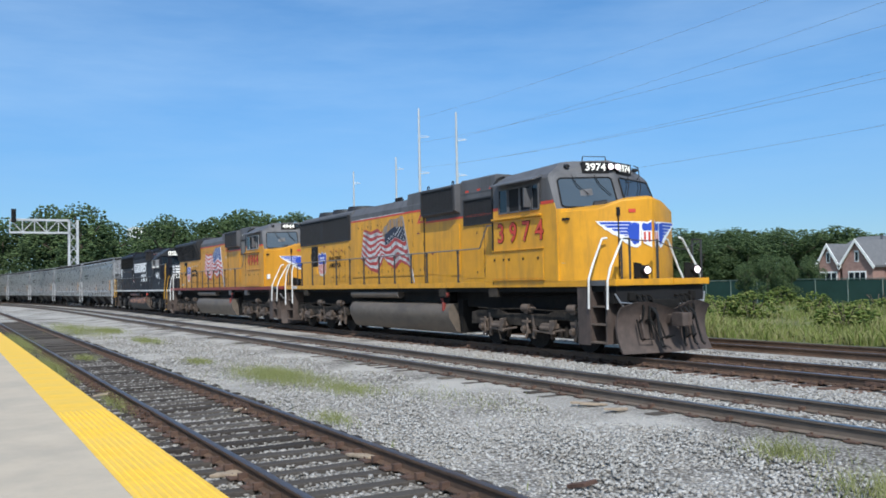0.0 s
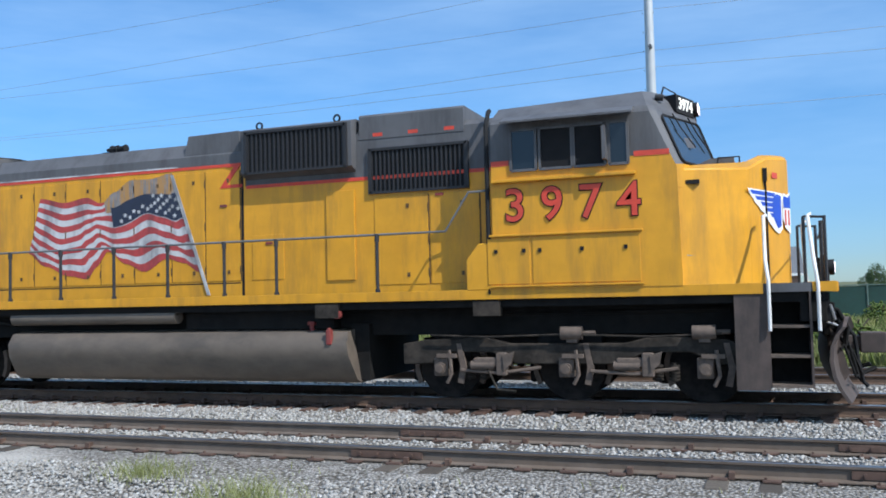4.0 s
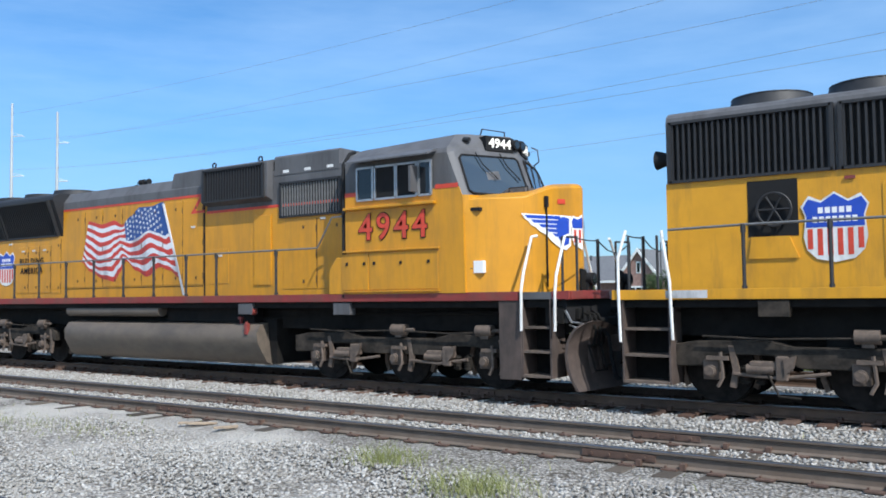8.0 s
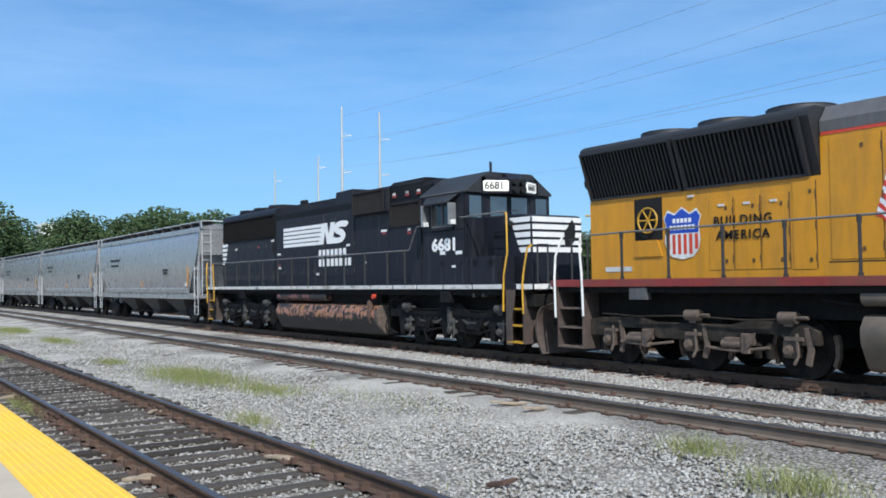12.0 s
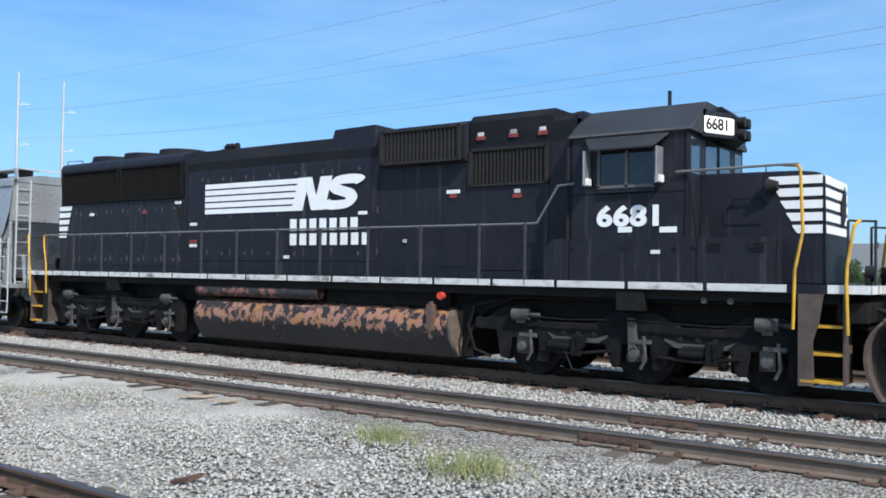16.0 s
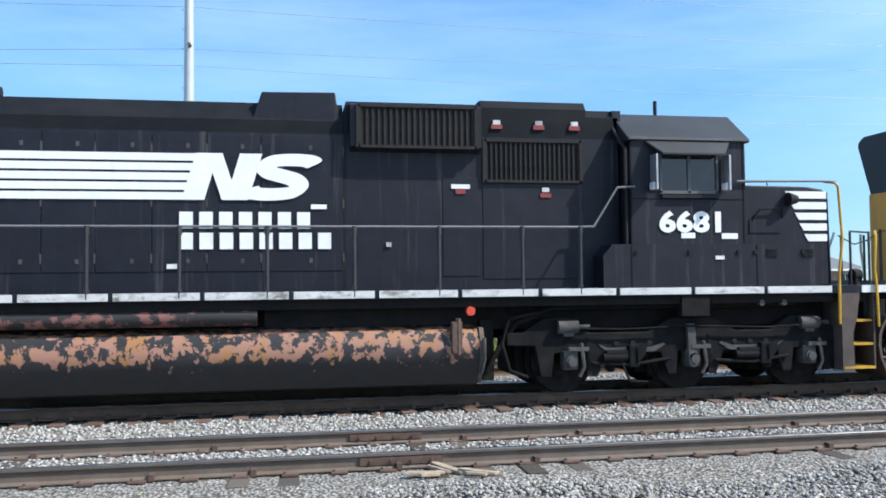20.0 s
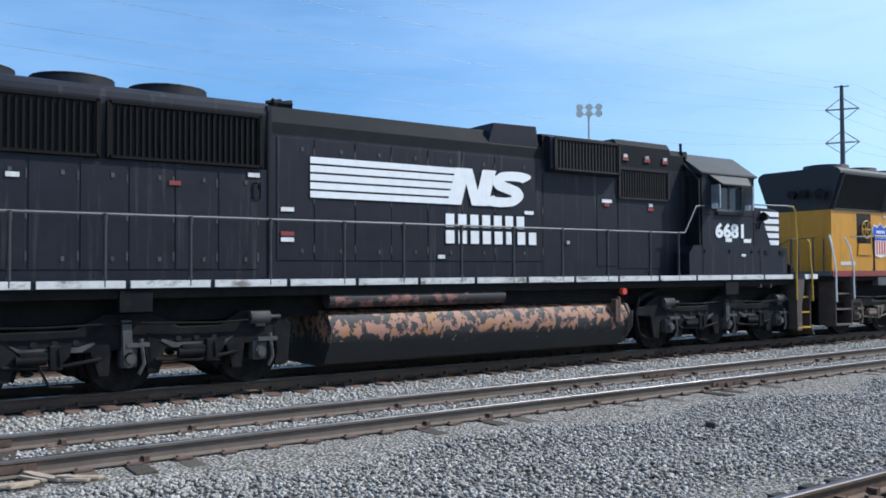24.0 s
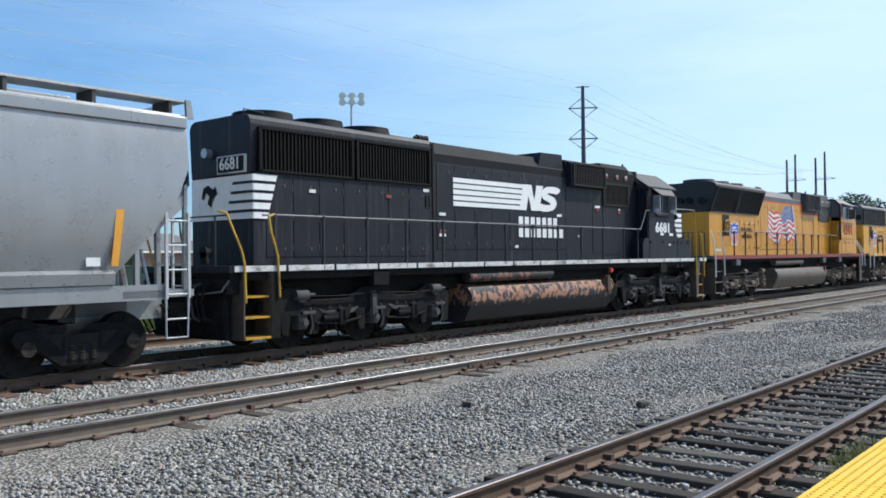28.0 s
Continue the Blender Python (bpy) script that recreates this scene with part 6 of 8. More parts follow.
    part("nose_edge", tube(B(), [(0.27, -0.83, 3.30), (0.30, -0.84, 1.72)], 0.02, 6), M_BLACK, e)
    sheet("horse_emblem", [(0.312, yy * 0.9 + 0.85, zz) for yy, zz in ((-0.7, 2.62), (-0.5, 2.60), (-0.32, 2.75), (-0.30, 3.1), (-0.42, 3.28), (-0.56, 3.1), (-0.72, 2.95))], [tuple(range(7))], M_VOID, e, "dark emblem on a white nose panel")
    part("nose_grab", tube(B(), [(-1.15, -0.85, 2.80), (-1.02, -0.90, 3.0), (-0.62, -0.90, 3.02), (-0.58, -0.85, 2.86)], 0.015), M_VOID, e)
    part("nose_hatch", box(B(), -1.2, -0.62, -0.856, -0.84, 2.60, 2.82), M_BLACK, e)
    part("bell", cyl(B(), (-0.52, -0.93, 3.17), (-0.36, -0.93, 3.17), 0.12, 14, 0.07), M_VOID, e)
    part("nose_top_rail", tube(B(), [(-1.15, -0.5, 3.40), (-1.15, -0.5, 3.54), (-0.65, -0.5, 3.54), (-0.65, -0.5, 3.40)], 0.012), M_RAILING, e)
    part("brow_rail", tube(B(), [(-1.75, -1.46, 3.40), (-0.25, -1.46, 3.42), (0.05, -1.42, 3.42)], 0.020), M_HANDRAIL, e)
    # ends
    for x, w in ((0.55, 1), (-20.0, -1)):
        coupler(e, x, w, M_TRUCK)
    snow_plow(e, 0.95, 1.28, M_PLOW)
    part("end_beam", box(B(), 0.55, 0.96, -1.36, 1.36, 1.16, 1.45, 0.02), M_FRAME, e)
    for s in (-1, 1):
        for k in range(3):
            y = s * (0.42 + 0.17 * k)
            part("mu_hose", tube(B(), [(0.98, y, 1.34), (1.12, y * 1.02, 1.3), (1.2, y * 1.03, 1.05), (1.14, y * 1.05, 0.82), (1.04, y * 1.1, 0.76)], 0.026, 7), M_FRAME, e)
    part("end_beam", box(B(), -20.40, -20.12, -1.36, 1.36, 1.16, 1.45, 0.02), M_FRAME, e)
    part("end_sheet", prism(B(), [(-20.20, 0.30), (-20.28, 0.30), (-20.34, 0.75), (-20.30, 1.16), (-20.20, 1.16)], "y", -1.15, 1.15), M_TRUCKK, e, "curved black pilot sheet")
    for s in (-1, 1):
        for k in range(4):
            y = s * (0.40 + 0.16 * k)
            part("mu_hose", tube(B(), [(-20.40, y, 1.36), (-20.54, y * 1.02, 1.32), (-20.64, y * 1.03, 1.05), (-20.58, y * 1.05, 0.72), (-20.46, y * 1.1, 0.66)], 0.028, 7), M_GEARK if k == 1 else M_TRUCKK, e)
        part("uncoupling_lever", tube(B(), [(-20.38, s * 1.4, 1.42), (-20.48, s * 1.3, 1.22), (-20.50, s * 0.2, 1.12)], 0.018), M_HANDRAIL, e)
        part("step_guard", box(B(), -19.47, -19.25, s * 1.455, s * 1.475, 0.30, 1.56), M_FRAME, e)
    steps(e, 0.06, 0.68, 0.30, 1.56, M_SAFEY, 3)
    steps(e, -20.10, -19.45, 0.30, 1.56, M_SAFEY, 3)
    for s in (-1, 1):
        part("step_guard", prism(B(), [(0.06, 0.26), (0.28, 0.26), (0.26, 0.9), (0.34, 1.15), (0.40, 1.56), (0.06, 1.56)], "y", s * 1.465 - 0.012, s * 1.465 + 0.012), M_PLOW, e)
        grab(e, [(-0.16, s * 1.40, 3.42), (0.04, s * 1.42, 3.40), (0.08, s * 1.44, 3.34), (0.12, s * 1.46, 2.45), (0.02, s * 1.5, 1.9), (0.0, s * 1.51, 1.05)], M_SAFEY, "yellow_handrail", 0.024)
        grab(e, [(0.84, s * 1.30, 2.60), (0.78, s * 1.40, 2.52), (0.70, s * 1.46, 1.95), (0.70, s * 1.5, 1.7), (0.72, s * 1.5, 1.0)], M_SAFEY, "yellow_handrail", 0.024)
        grab(e, [(-19.35, s * 1.44, 2.66), (-19.50, s * 1.47, 2.62), (-19.47, s * 1.48, 2.35), (-19.32, s * 1.5, 1.85), (-19.28, s * 1.5, 1.08)], M_SAFEY, "yellow_handrail", 0.024)
        grab(e, [(-20.55, s * 1.30, 2.70), (-20.42, s * 1.40, 2.66), (-20.16, s * 1.5, 1.95), (-20.10, s * 1.5, 1.7), (-20.08, s * 1.5, 1.0)], M_SAFEY, "yellow_handrail", 0.024)
        for x in (0.62, 0.98, -20.35):
            part("platform_post", tube(B(), [(x, s * 0.95, 1.68), (x, s * 0.95, 2.62)], 0.022), M_RAILING, e)
        part("platform_rail", tube(B(), [(0.62, s * 0.95, 2.62), (0.98, s * 0.95, 2.60)], 0.017), M_RAILING, e)
    part("end_rail", tube(B(), [(-20.35, -1.3, 2.62), (-20.35, 0.95, 2.62)], 0.017), M_RAILING, e)
    ditch_light(e, 0.95, -0.7, 1.86, False)
    ditch_light(e, 0.95, 0.7, 1.86, False)
    ditch_light(e, -20.2, -0.55, 1.95, False)
    part("hood_seam", box(B(), -8.09, -8.05, yh - 0.006, yh, 1.70, 4.55), M_VOID, e, "dark upright joint between hood sections")
    part("hood_seam", box(B(), -14.14, -14.10, yh - 0.02, yh, 1.70, 4.5), M_VOID, e)
    part("drain_pipe", tube(B(), [(-3.64, -1.40, 1.7), (-3.64, -1.40, 3.9), (-3.7, -1.02, 4.3)], 0.03, 8), M_VOID, e)
    # rear end bars and number
    for i in range(5):
        z = 3.40 - 0.185 * i
        plate("rear_bar", [(-19.50, z - 0.062), (-18.96 - 0.055 * i, z - 0.062), (-18.92 - 0.055 * i, z + 0.062), (-19.50, z + 0.062)], -1.026, 0.006, M_LOGO, e)
    part("rear_panel", box(B(), -19.525, -19.50, -1.02, 0.98, 2.60, 3.46), M_LOGO, e, "white rear end panel")
    for i in range(4):
        part("rear_stripe", box(B(), -19.535, -19.50, -1.03, -0.40 + 0.06 * i, 3.28 - 0.185 * i, 3.335 - 0.185 * i), M_BLACK, e)
    sheet("horse_emblem", [(-19.54, yy, zz) for yy, zz in ((0.30, 2.86), (0.42, 2.94), (0.36, 3.10), (0.46, 3.16), (0.55, 3.02), (0.62, 3.06), (0.56, 3.26), (0.40, 3.32), (0.22, 3.22), (0.16, 3.30), (0.10, 3.14), (0.24, 3.02))], [tuple(range(12))], M_VOID, e)
    part("board_rim", box(B(), -19.605, -19.55, -0.90, 0.02, 3.50, 3.86, 0.02), M_PALE, e, "pale rim of the rear number board")
    nb = part("number_board", box(B(), -19.62, -19.55, -0.86, -0.02, 3.525, 3.835, 0.03), M_VOID, e)
    lettering("road_number", "6681", 0.33, M_WHITE, nb, Matrix.Translation((-19.63, -0.44, 3.68)) @ Matrix.Rotation(radians(-90), 4, "Z") @ Matrix.Rotation(radians(90), 4, "X"), "pale rear number", bold=0.004)
    part("rear_headlight", cyl(B(), (-19.70, 0.30, 3.95), (-19.5, 0.30, 3.95), 0.1, 14), M_CHROME, e)
    part("rear_roof_rail", tube(B(), [(-19.55, -0.8, 4.5), (-19.55, -0.8, 4.74), (-19.0, -0.7, 4.74), (-18.95, -0.7, 4.6)], 0.014), M_RAILING, e)
    # railing
    xs = [-19.35, -18.1, -16.85, -15.6, -14.3, -12.96, -11.77, -10.5, -9.25, -7.97, -6.68, -5.37, -4.43]
    handrails(e, -1.45, xs, 2.65, 1.70, M_RAILING, ((-19.62, -1.44, 2.64), (-4.2, -1.45, 2.66), (-3.8, -1.45, 3.28), (-3.5, -1.44, 3.3)))
    handrails(e, 1.45, xs[::2], 2.65, 1.70, M_RAILING)
    # fuel tank
    bm = B()
    prism(bm, [(-1.18, 0.23), (-0.95, 0.18), (0.95, 0.18), (1.18, 0.23), (1.40, 0.60), (1.44, 0.85), (1.32, 1.06), (1.05, 1.14), (-1.05, 1.14), (-1.32, 1.06), (-1.44, 0.85), (-1.40, 0.60)], "x", -13.2, -6.05)
    # dark block added before the tank end to act as its shade
    part("tank_bulkhead", box(B(), -5.97, -5.75, -1.05, 1.05, 0.25, 1.2), M_FRAME, e)
    part("fuel_tank", bm, M_RUSTTANK, e, "black fuel tank flaking to orange rust")
    bm = B()
    box(bm, -6.5, -6.34, -1.5, -1.36, 0.72, 1.2, 0.015)
    cyl(bm, (-6.4, -1.47, 0.7), (-6.4, -1.47, 1.25), 0.04, 8)
    part("fuel_gauge", bm, M_PLATE, e)
    part("tank_strap", tube(B(), [(-6.01, -1.30, 0.40), (-6.0, -1.47, 0.62), (-6.0, -1.48, 0.95)], 0.03, 6), M_GEARK, e)
    part("tank_end", prism(B(), [(-1.15, 0.24), (1.15, 0.24), (1.42, 0.60), (1.46, 0.86), (1.33, 1.1), (-1.33, 1.1), (-1.46, 0.86), (-1.42, 0.60)], "x", -6.05, -5.98), M_GEAR, e)
    part("shutoff_valve", cyl(B(), (-6.2, -1.48, 1.36), (-6.2, -1.38, 1.36), 0.07, 12), M_RED, e, "round red fuel shutoff")
    for s in (-1, 1):
        part("air_reservoir", cyl(B(), (-13.2, s * 1.27, 1.32), (-9.4, s * 1.27, 1.32), 0.135, 18), M_RUSTTUBE, e, "long reservoir flaking to pink rust")
    bm = B()
    tube(bm, [(-5.9, -1.1, 0.35), (-5.7, -1.15, 0.75), (-5.4, -1.15, 1.15), (-4.8, -1.15, 1.38), (-0.6, -1.2, 1.40)], 0.04)
    part("sand_pipe", bm, M_FRAME, e)
    part("sand_hose", tube(B(), [(-5.05, -1.25, 1.32), (-5.55, -1.28, 1.22), (-5.68, -1.30, 0.85), (-5.55, -1.28, 0.42), (-5.25, -1.2, 0.30)], 0.028, 7), M_TRUCKK, e)
    for x in (-1.32, -0.92):
        part("sill_fitting", cyl(B(), (x, -1.40, 1.42), (x, -1.30, 1.42), 0.05, 10), M_GEARK, e)
    part("piping", box(B(), -9.3, -6.2, -1.15, 1.15, 1.14, 1.45), M_FRAME, e)
    loco_truck(e, (-18.5, -16.45, -14.4), M_TRUCKK, "bolster")
    loco_truck(e, (-4.55, -2.48, -0.41), M_TRUCKK, "bolster")
    SHIFT[0] = 0.0
    return e


THIRD = tagged(black_loco(), "black diesel locomotive with white bars and a rusty fuel tank", "locomotive", "train")


def hopper_car():
    """A covered hopper with bulging sides, sloped ends, ladders and a roof walkway; 0 is the front coupler face."""
    SHIFT[0] = 9.1
    e = new("covered_hopper")
    x0, x1 = -17.72, -0.45          # body ends at the roof
    a0, a1 = -16.27, -1.90           # ends at the side sill
    rows = [(1.45, 1.36), (1.75, 1.43), (2.2, 1.49), (2.8, 1.52), (3.4, 1.50), (3.9, 1.45), (4.12, 1.40)]
    for s in (-1, 1):
        vs, fs = [], []
        n = 14
        for z, w in rows:
            f = min(1.0, max(0.0, (z - 1.45) / 1.65))
            xa, xb = a0 + (x0 - a0) * f, a1 + (x1 - a1) * f
            for i in range(n + 1):
                vs.append((xa + (xb - xa) * i / n, s * w, z))
        for j in range(len(rows) - 1):
            for i in range(n):
                k = j * (n + 1) + i
                fs.append((k, k + 1, k + n + 2, k + n + 1))
        ob = sheet("side_sheet", vs, fs, M_HOPPER, e, "smooth grey steel side with dirt streaks")
        smooth(ob.data, 60)
        part("top_chord", prism(B(), [(s * 1.36, 4.10), (s * 1.46, 4.10), (s * 1.46, 4.28), (s * 1.36, 4.32)], "x", x0, x1, 0.01), M_HOPPER, e)
        bm = B()
        prism(bm, [(s * 1.40, 1.40), (s * 1.50, 1.42), (s * 1.52, 1.60), (s * 1.42, 1.66)], "x", a0 - 0.05, a1 + 0.05)
        part("side_sill", bm, M_HOPPER, e)
        part("side_channel", box(B(), a0 - 1.0, a1 + 1.0, s * 1.42, s * 1.46, 1.14, 1.40), M_HOPPER, e)
    # ends: sloped sheets, end walls
    for xa, xb in ((a1, x1), (a0, x0)):
        bm = B()
        vs = [bm.verts.new(p) for p in ((xa, -1.36, 1.45), (xa, 1.36, 1.45), (xb, 1.51, 3.10), (xb, -1.51, 3.10))]
        bm.faces.new(vs)
        vs2 = [bm.verts.new(p) for p in ((xb, -1.51, 3.10), (xb, 1.51, 3.10), (xb, 1.40, 4.20), (xb, -1.40, 4.20))]
        bm.faces.new(vs2)
        part("end_sheet", bm, M_HOPPER, e, soft=False)
        w = 1 if xb > xa else -1
        for s in (-1, 1):
            bm = B()
            tube(bm, [(xb - w * 0.05, s * 1.44, 3.1), (xb - w * 0.05, s * 1.40, 1.30)], 0.05)
            tube(bm, [(xa + w * 0.6, s * 0.6, 2.1), (xa + w * 0.75, s * 0.6, 1.3)], 0.06)
            part("end_post", bm, M_HOPPER, e)
            # corner ladder
            bm = B()
            lx0, lx1 = xb - w * 0.02, xb - w * 0.46
            for x in (lx0, lx1):
                box(bm, x - 0.025, x + 0.025, s * 1.50 - 0.02, s * 1.50 + 0.02, 1.15, 2.62)
            ld = part("ladder", bm, M_GALV, e, "galvanised corner ladder")
            for k in range(4):
                part("rung", tube(B(), [(lx0, s * 1.5, 1.22 + 0.42 * k), (lx1, s * 1.5, 1.22 + 0.42 * k)], 0.016), M_GALV, ld)
            bm = B()
            tube(bm, [(lx0, s * 1.48, 1.15), (lx0 - w * 0.02, s * 1.48, 0.48), (lx1, s * 1.48, 0.48), (lx1, s * 1.48, 1.15)], 0.02)
            tube(bm, [(lx0, s * 1.48, 0.80), (lx1, s * 1.48, 0.80)], 0.016)
            part("step_iron", bm, M_GALV, e)
            bm = B()
            for y in (s * 1.32, s * 0.92):
                box(bm, xb + w * 0.02, xb + w * 0.06, y - 0.02, y + 0.02, 1.2, 4.3)
            el = part("ladder", bm, M_GALV, e)
            for k in range(8):
                part("rung", tube(B(), [(xb + w * 0.05, s * 1.32, 1.35 + 0.38 * k), (xb + w * 0.05, s * 0.92, 1.35 + 0.38 * k)], 0.014), M_GALV, el)
        bm = B()
        box(bm, xa + w * 0.2, xb + w * 0.1, -1.46, 1.46, 1.18, 1.30)
        box(bm, xa, xb + w * 0.2, -0.3, 0.3, 0.75, 1.2)
        part("end_platform", bm, M_HOPPER, e)
        bm = B()
        for k in range(16):
            p, q = k * math.pi / 8, (k + 1) * math.pi / 8
            tube(bm, [(xb - w * 0.1, 0.5 + 0.26 * math.cos(p), 2.4 + 0.26 * math.sin(p)), (xb - w * 0.1, 0.5 + 0.26 * math.cos(q), 2.4 + 0.26 * math.sin(q))], 0.018, 5)
        part("brake_wheel", bm, M_GALV, e)
        coupler(e, xb + w * 0.05, w, M_TRUCK)
        for s in (-1, 1):
            part("gusset", prism(B(), [(xb, 3.16), (xb, 2.78), (xb - w * 0.95, 2.02), (xb - w * 1.08, 2.16)], "y", s * 1.43 - 0.015, s * 1.43 + 0.015), M_HOPPER, e, "pale stiffening plate along the sloped end")
            for q in (0.52, 0.92):
                part("end_post", box(B(), xb - w * q - 0.04, xb - w * q + 0.04, s * 1.32 - 0.04, s * 1.32 + 0.04, 1.28, 2.10 + 0.5 * (q < 0.6)), M_HOPPER, e)
            part("brake_rod", tube(B(), [(xb - w * 0.7, s * 1.1, 2.0), (xb - w * 0.6, s * 1.2, 1.3)], 0.03), M_GALV, e)
        freight_truck(e, (xa + xb) / 2 - w * 1.03, 0.46)
    # roof
    bm = B()
    prism(bm, [(-1.40, 4.22), (1.40, 4.22), (1.36, 4.34), (0.6, 4.46), (-0.6, 4.46), (-1.36, 4.34)], "x", x0, x1)
    part("roof", bm, M_HOPPER, e)
    for y in (-1.0, 1.0):
        bm = B()
        box(bm, x0 - 0.1, x1 + 0.12, y - 0.28, y + 0.28, 4.58, 4.62)
        part("roof_walkway", bm, M_GALV, e, "grating walkway along the roof")
        for k in range(13):
            x = x0 + 0.2 + k * (x1 - x0 - 0.4) / 12
            bm = B()
            box(bm, x - 0.03, x + 0.03, y - 0.26, y + 0.26, 4.30, 4.58)
            part("walkway_bracket", bm, M_GEARK, e)
    for x in (x0 - 0.05, x1 + 0.08):
        part("end_grating", box(B(), x - 0.02, x + 0.02, -1.28, 1.28, 4.57, 4.62), M_GALV, e)
        for y in (-1.38, 1.38):
            part("roof_post", prism(B(), [(x - 0.05, 4.28), (x + 0.09, 4.28), (x + 0.03, 4.60), (x - 0.07, 4.60)], "y", y - 0.03, y + 0.03), M_HOPPER, e)
    for k in range(5):
        x = x0 + 2.0 + k * 3.2
        part("hatch_cover", box(B(), x - 0.9, x + 0.9, -0.42, 0.42, 4.46, 4.58, 0.03), M_HOPPER, e)
    # discharge bays
    for k in range(3):
        x = -13.2 + k * 4.1
        bm = B()
        b = [bm.verts.new(p) for p in ((x - 1.9, -1.35, 1.42), (x + 1.9, -1.35, 1.42), (x + 1.9, 1.35, 1.42), (x - 1.9, 1.35, 1.42), (x - 0.45, -0.6, 0.42), (x + 0.45, -0.6, 0.42), (x + 0.45, 0.6, 0.42), (x - 0.45, 0.6, 0.42))]
        for q in ((0, 1, 5, 4), (1, 2, 6, 5), (2, 3, 7, 6), (3, 0, 4, 7), (4, 5, 6, 7)):
            bm.faces.new([b[i] for i in q])
        bmesh.ops.recalc_face_normals(bm, faces=bm.faces)
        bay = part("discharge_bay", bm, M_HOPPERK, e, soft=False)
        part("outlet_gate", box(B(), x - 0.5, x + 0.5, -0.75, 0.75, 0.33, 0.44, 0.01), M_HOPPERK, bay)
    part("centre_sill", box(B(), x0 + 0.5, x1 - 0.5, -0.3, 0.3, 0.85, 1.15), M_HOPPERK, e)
    plate("reflector", [(-1.92, 1.72), (-1.80, 1.72), (-1.68, 2.68), (-1.82, 2.68)], -1.512, 0.01, M_ORANGE, e, "orange reflective strip")
    plate("reflector", [(-9.1, 1.70), (-8.98, 1.70), (-8.98, 2.0), (-9.1, 2.0)], -1.475, 0.01, M_ORANGE, e)
    plate("data_plate", [(-2.32, 1.72), (-2.08, 1.72), (-2.08, 1.86), (-2.32, 1.86)], -1.46, 0.01, M_WHITE, e)
    for x, z, w in ((-14.2, 3.2, 1.0), (-14.2, 2.9, 0.8), (-5.0, 2.5, 0.4), (-5.0, 2.35, 0.3)):
        plate("lettering_bar", [(x - w, z - 0.05), (x + w, z - 0.05), (x + w, z + 0.05), (x - w, z + 0.05)], -1.535, 0.006, M_LOUVREB, e, "dark bar of unread lettering")
    SHIFT[0] = 0.0
    return e


def freight_truck(parent, xm, r):
    for s in (-1, 1):
        bm = B()
        prism(bm, [(xm - 1.12, 0.62), (xm - 1.05, 0.74), (xm - 0.6, 0.80), (xm + 0.6, 0.80), (xm + 1.05, 0.74), (xm + 1.12, 0.62), (xm + 0.95, 0.36), (xm + 0.70, 0.40), (xm + 0.35, 0.14), (xm - 0.35, 0.14), (xm - 0.70, 0.40), (xm - 0.95, 0.36)], "y", s * 0.98, s * 1.10, 0.02)
        sf = part("side_frame", bm, M_TRUCKK, parent)
        # openings are black patches on the solid frame, painted as shade
        bm = B()
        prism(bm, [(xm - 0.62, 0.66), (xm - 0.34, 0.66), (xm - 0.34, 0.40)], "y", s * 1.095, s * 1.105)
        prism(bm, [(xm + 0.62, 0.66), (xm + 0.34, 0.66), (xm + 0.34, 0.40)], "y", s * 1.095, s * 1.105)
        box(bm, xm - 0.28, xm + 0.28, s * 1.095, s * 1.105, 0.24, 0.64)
        part("frame_opening", bm, M_VOID, sf, "black patches painted as shaded openings of the side frame", kind="stuff")
        for q in (-0.18, 0.0, 0.18):
            bm = B()
            for k in range(5):
                cyl(bm, (xm + q, s * 1.06, 0.24 + k * 0.05), (xm + q, s * 1.06, 0.27 + k * 0.05), 0.075, 10)
            cyl(bm, (xm + q, s * 1.06, 0.22), (xm + q, s * 1.06, 0.5), 0.045, 8)
            part("coil_spring", bm, M_TRUCK, parent)
        for q in (-0.875, 0.875):
            bm = B()
            cyl(bm, (xm + q, s * 1.0, r), (xm + q, s * 1.16, r), 0.12, 14)
            part("bearing_cap", bm, M_TRUCK, parent)
    part("bolster", box(B(), xm - 0.2, xm + 0.2, -1.1, 1.1, 0.48, 0.72), M_TRUCKK, parent)
    for q in (-0.875, 0.875):
        wheelset(parent, xm + q, r, M_TRUCKK)


HOPPER = tagged(hopper_car(), "grey covered hopper car with dusty bulging sides and ladders", "freight car", "train")
HOPPERS = [HOPPER]
for i in range(4):
    HOPPERS.append(copy_thing(HOPPER, Matrix.Translation((0, 0, 0))))
for h in HOPPERS[1:3]:
    WHEELSETS += [(c, c.location.x, c.location.z) for c in h.children if c.name.startswith("wheelset")]
WHITE_CAR = HOPPERS[-1]
tagged(WHITE_CAR, "distant pale covered hopper car at the tail of the train", "freight car", "train")

# ---- beyond the tracks ----
M_LEAF = island_material("mixed_green_foliage", [(0.050, 0.085, 0.044), (0.080, 0.125, 0.058), (0.115, 0.170, 0.072), (0.155, 0.215, 0.088)], 0.7, 0, 10)
M_LEAF2 = island_material("sunlit_shrub_foliage", [(0.05, 0.085, 0.022), (0.095, 0.14, 0.035), (0.16, 0.205, 0.05), (0.25, 0.27, 0.09)], 0.7, 0, 10)
M_BARK = material("grey_brown_bark", (0.09, 0.07, 0.05), 0.9, var=0.3, scale=8, bump=0.5, bump_scale=20)
M_GRASS = island_material("tall_meadow_grass", [(0.15, 0.21, 0.05), (0.22, 0.27, 0.075), (0.30, 0.32, 0.11), (0.36, 0.33, 0.17), (0.17, 0.25, 0.065)], 0.8, 0, 10)
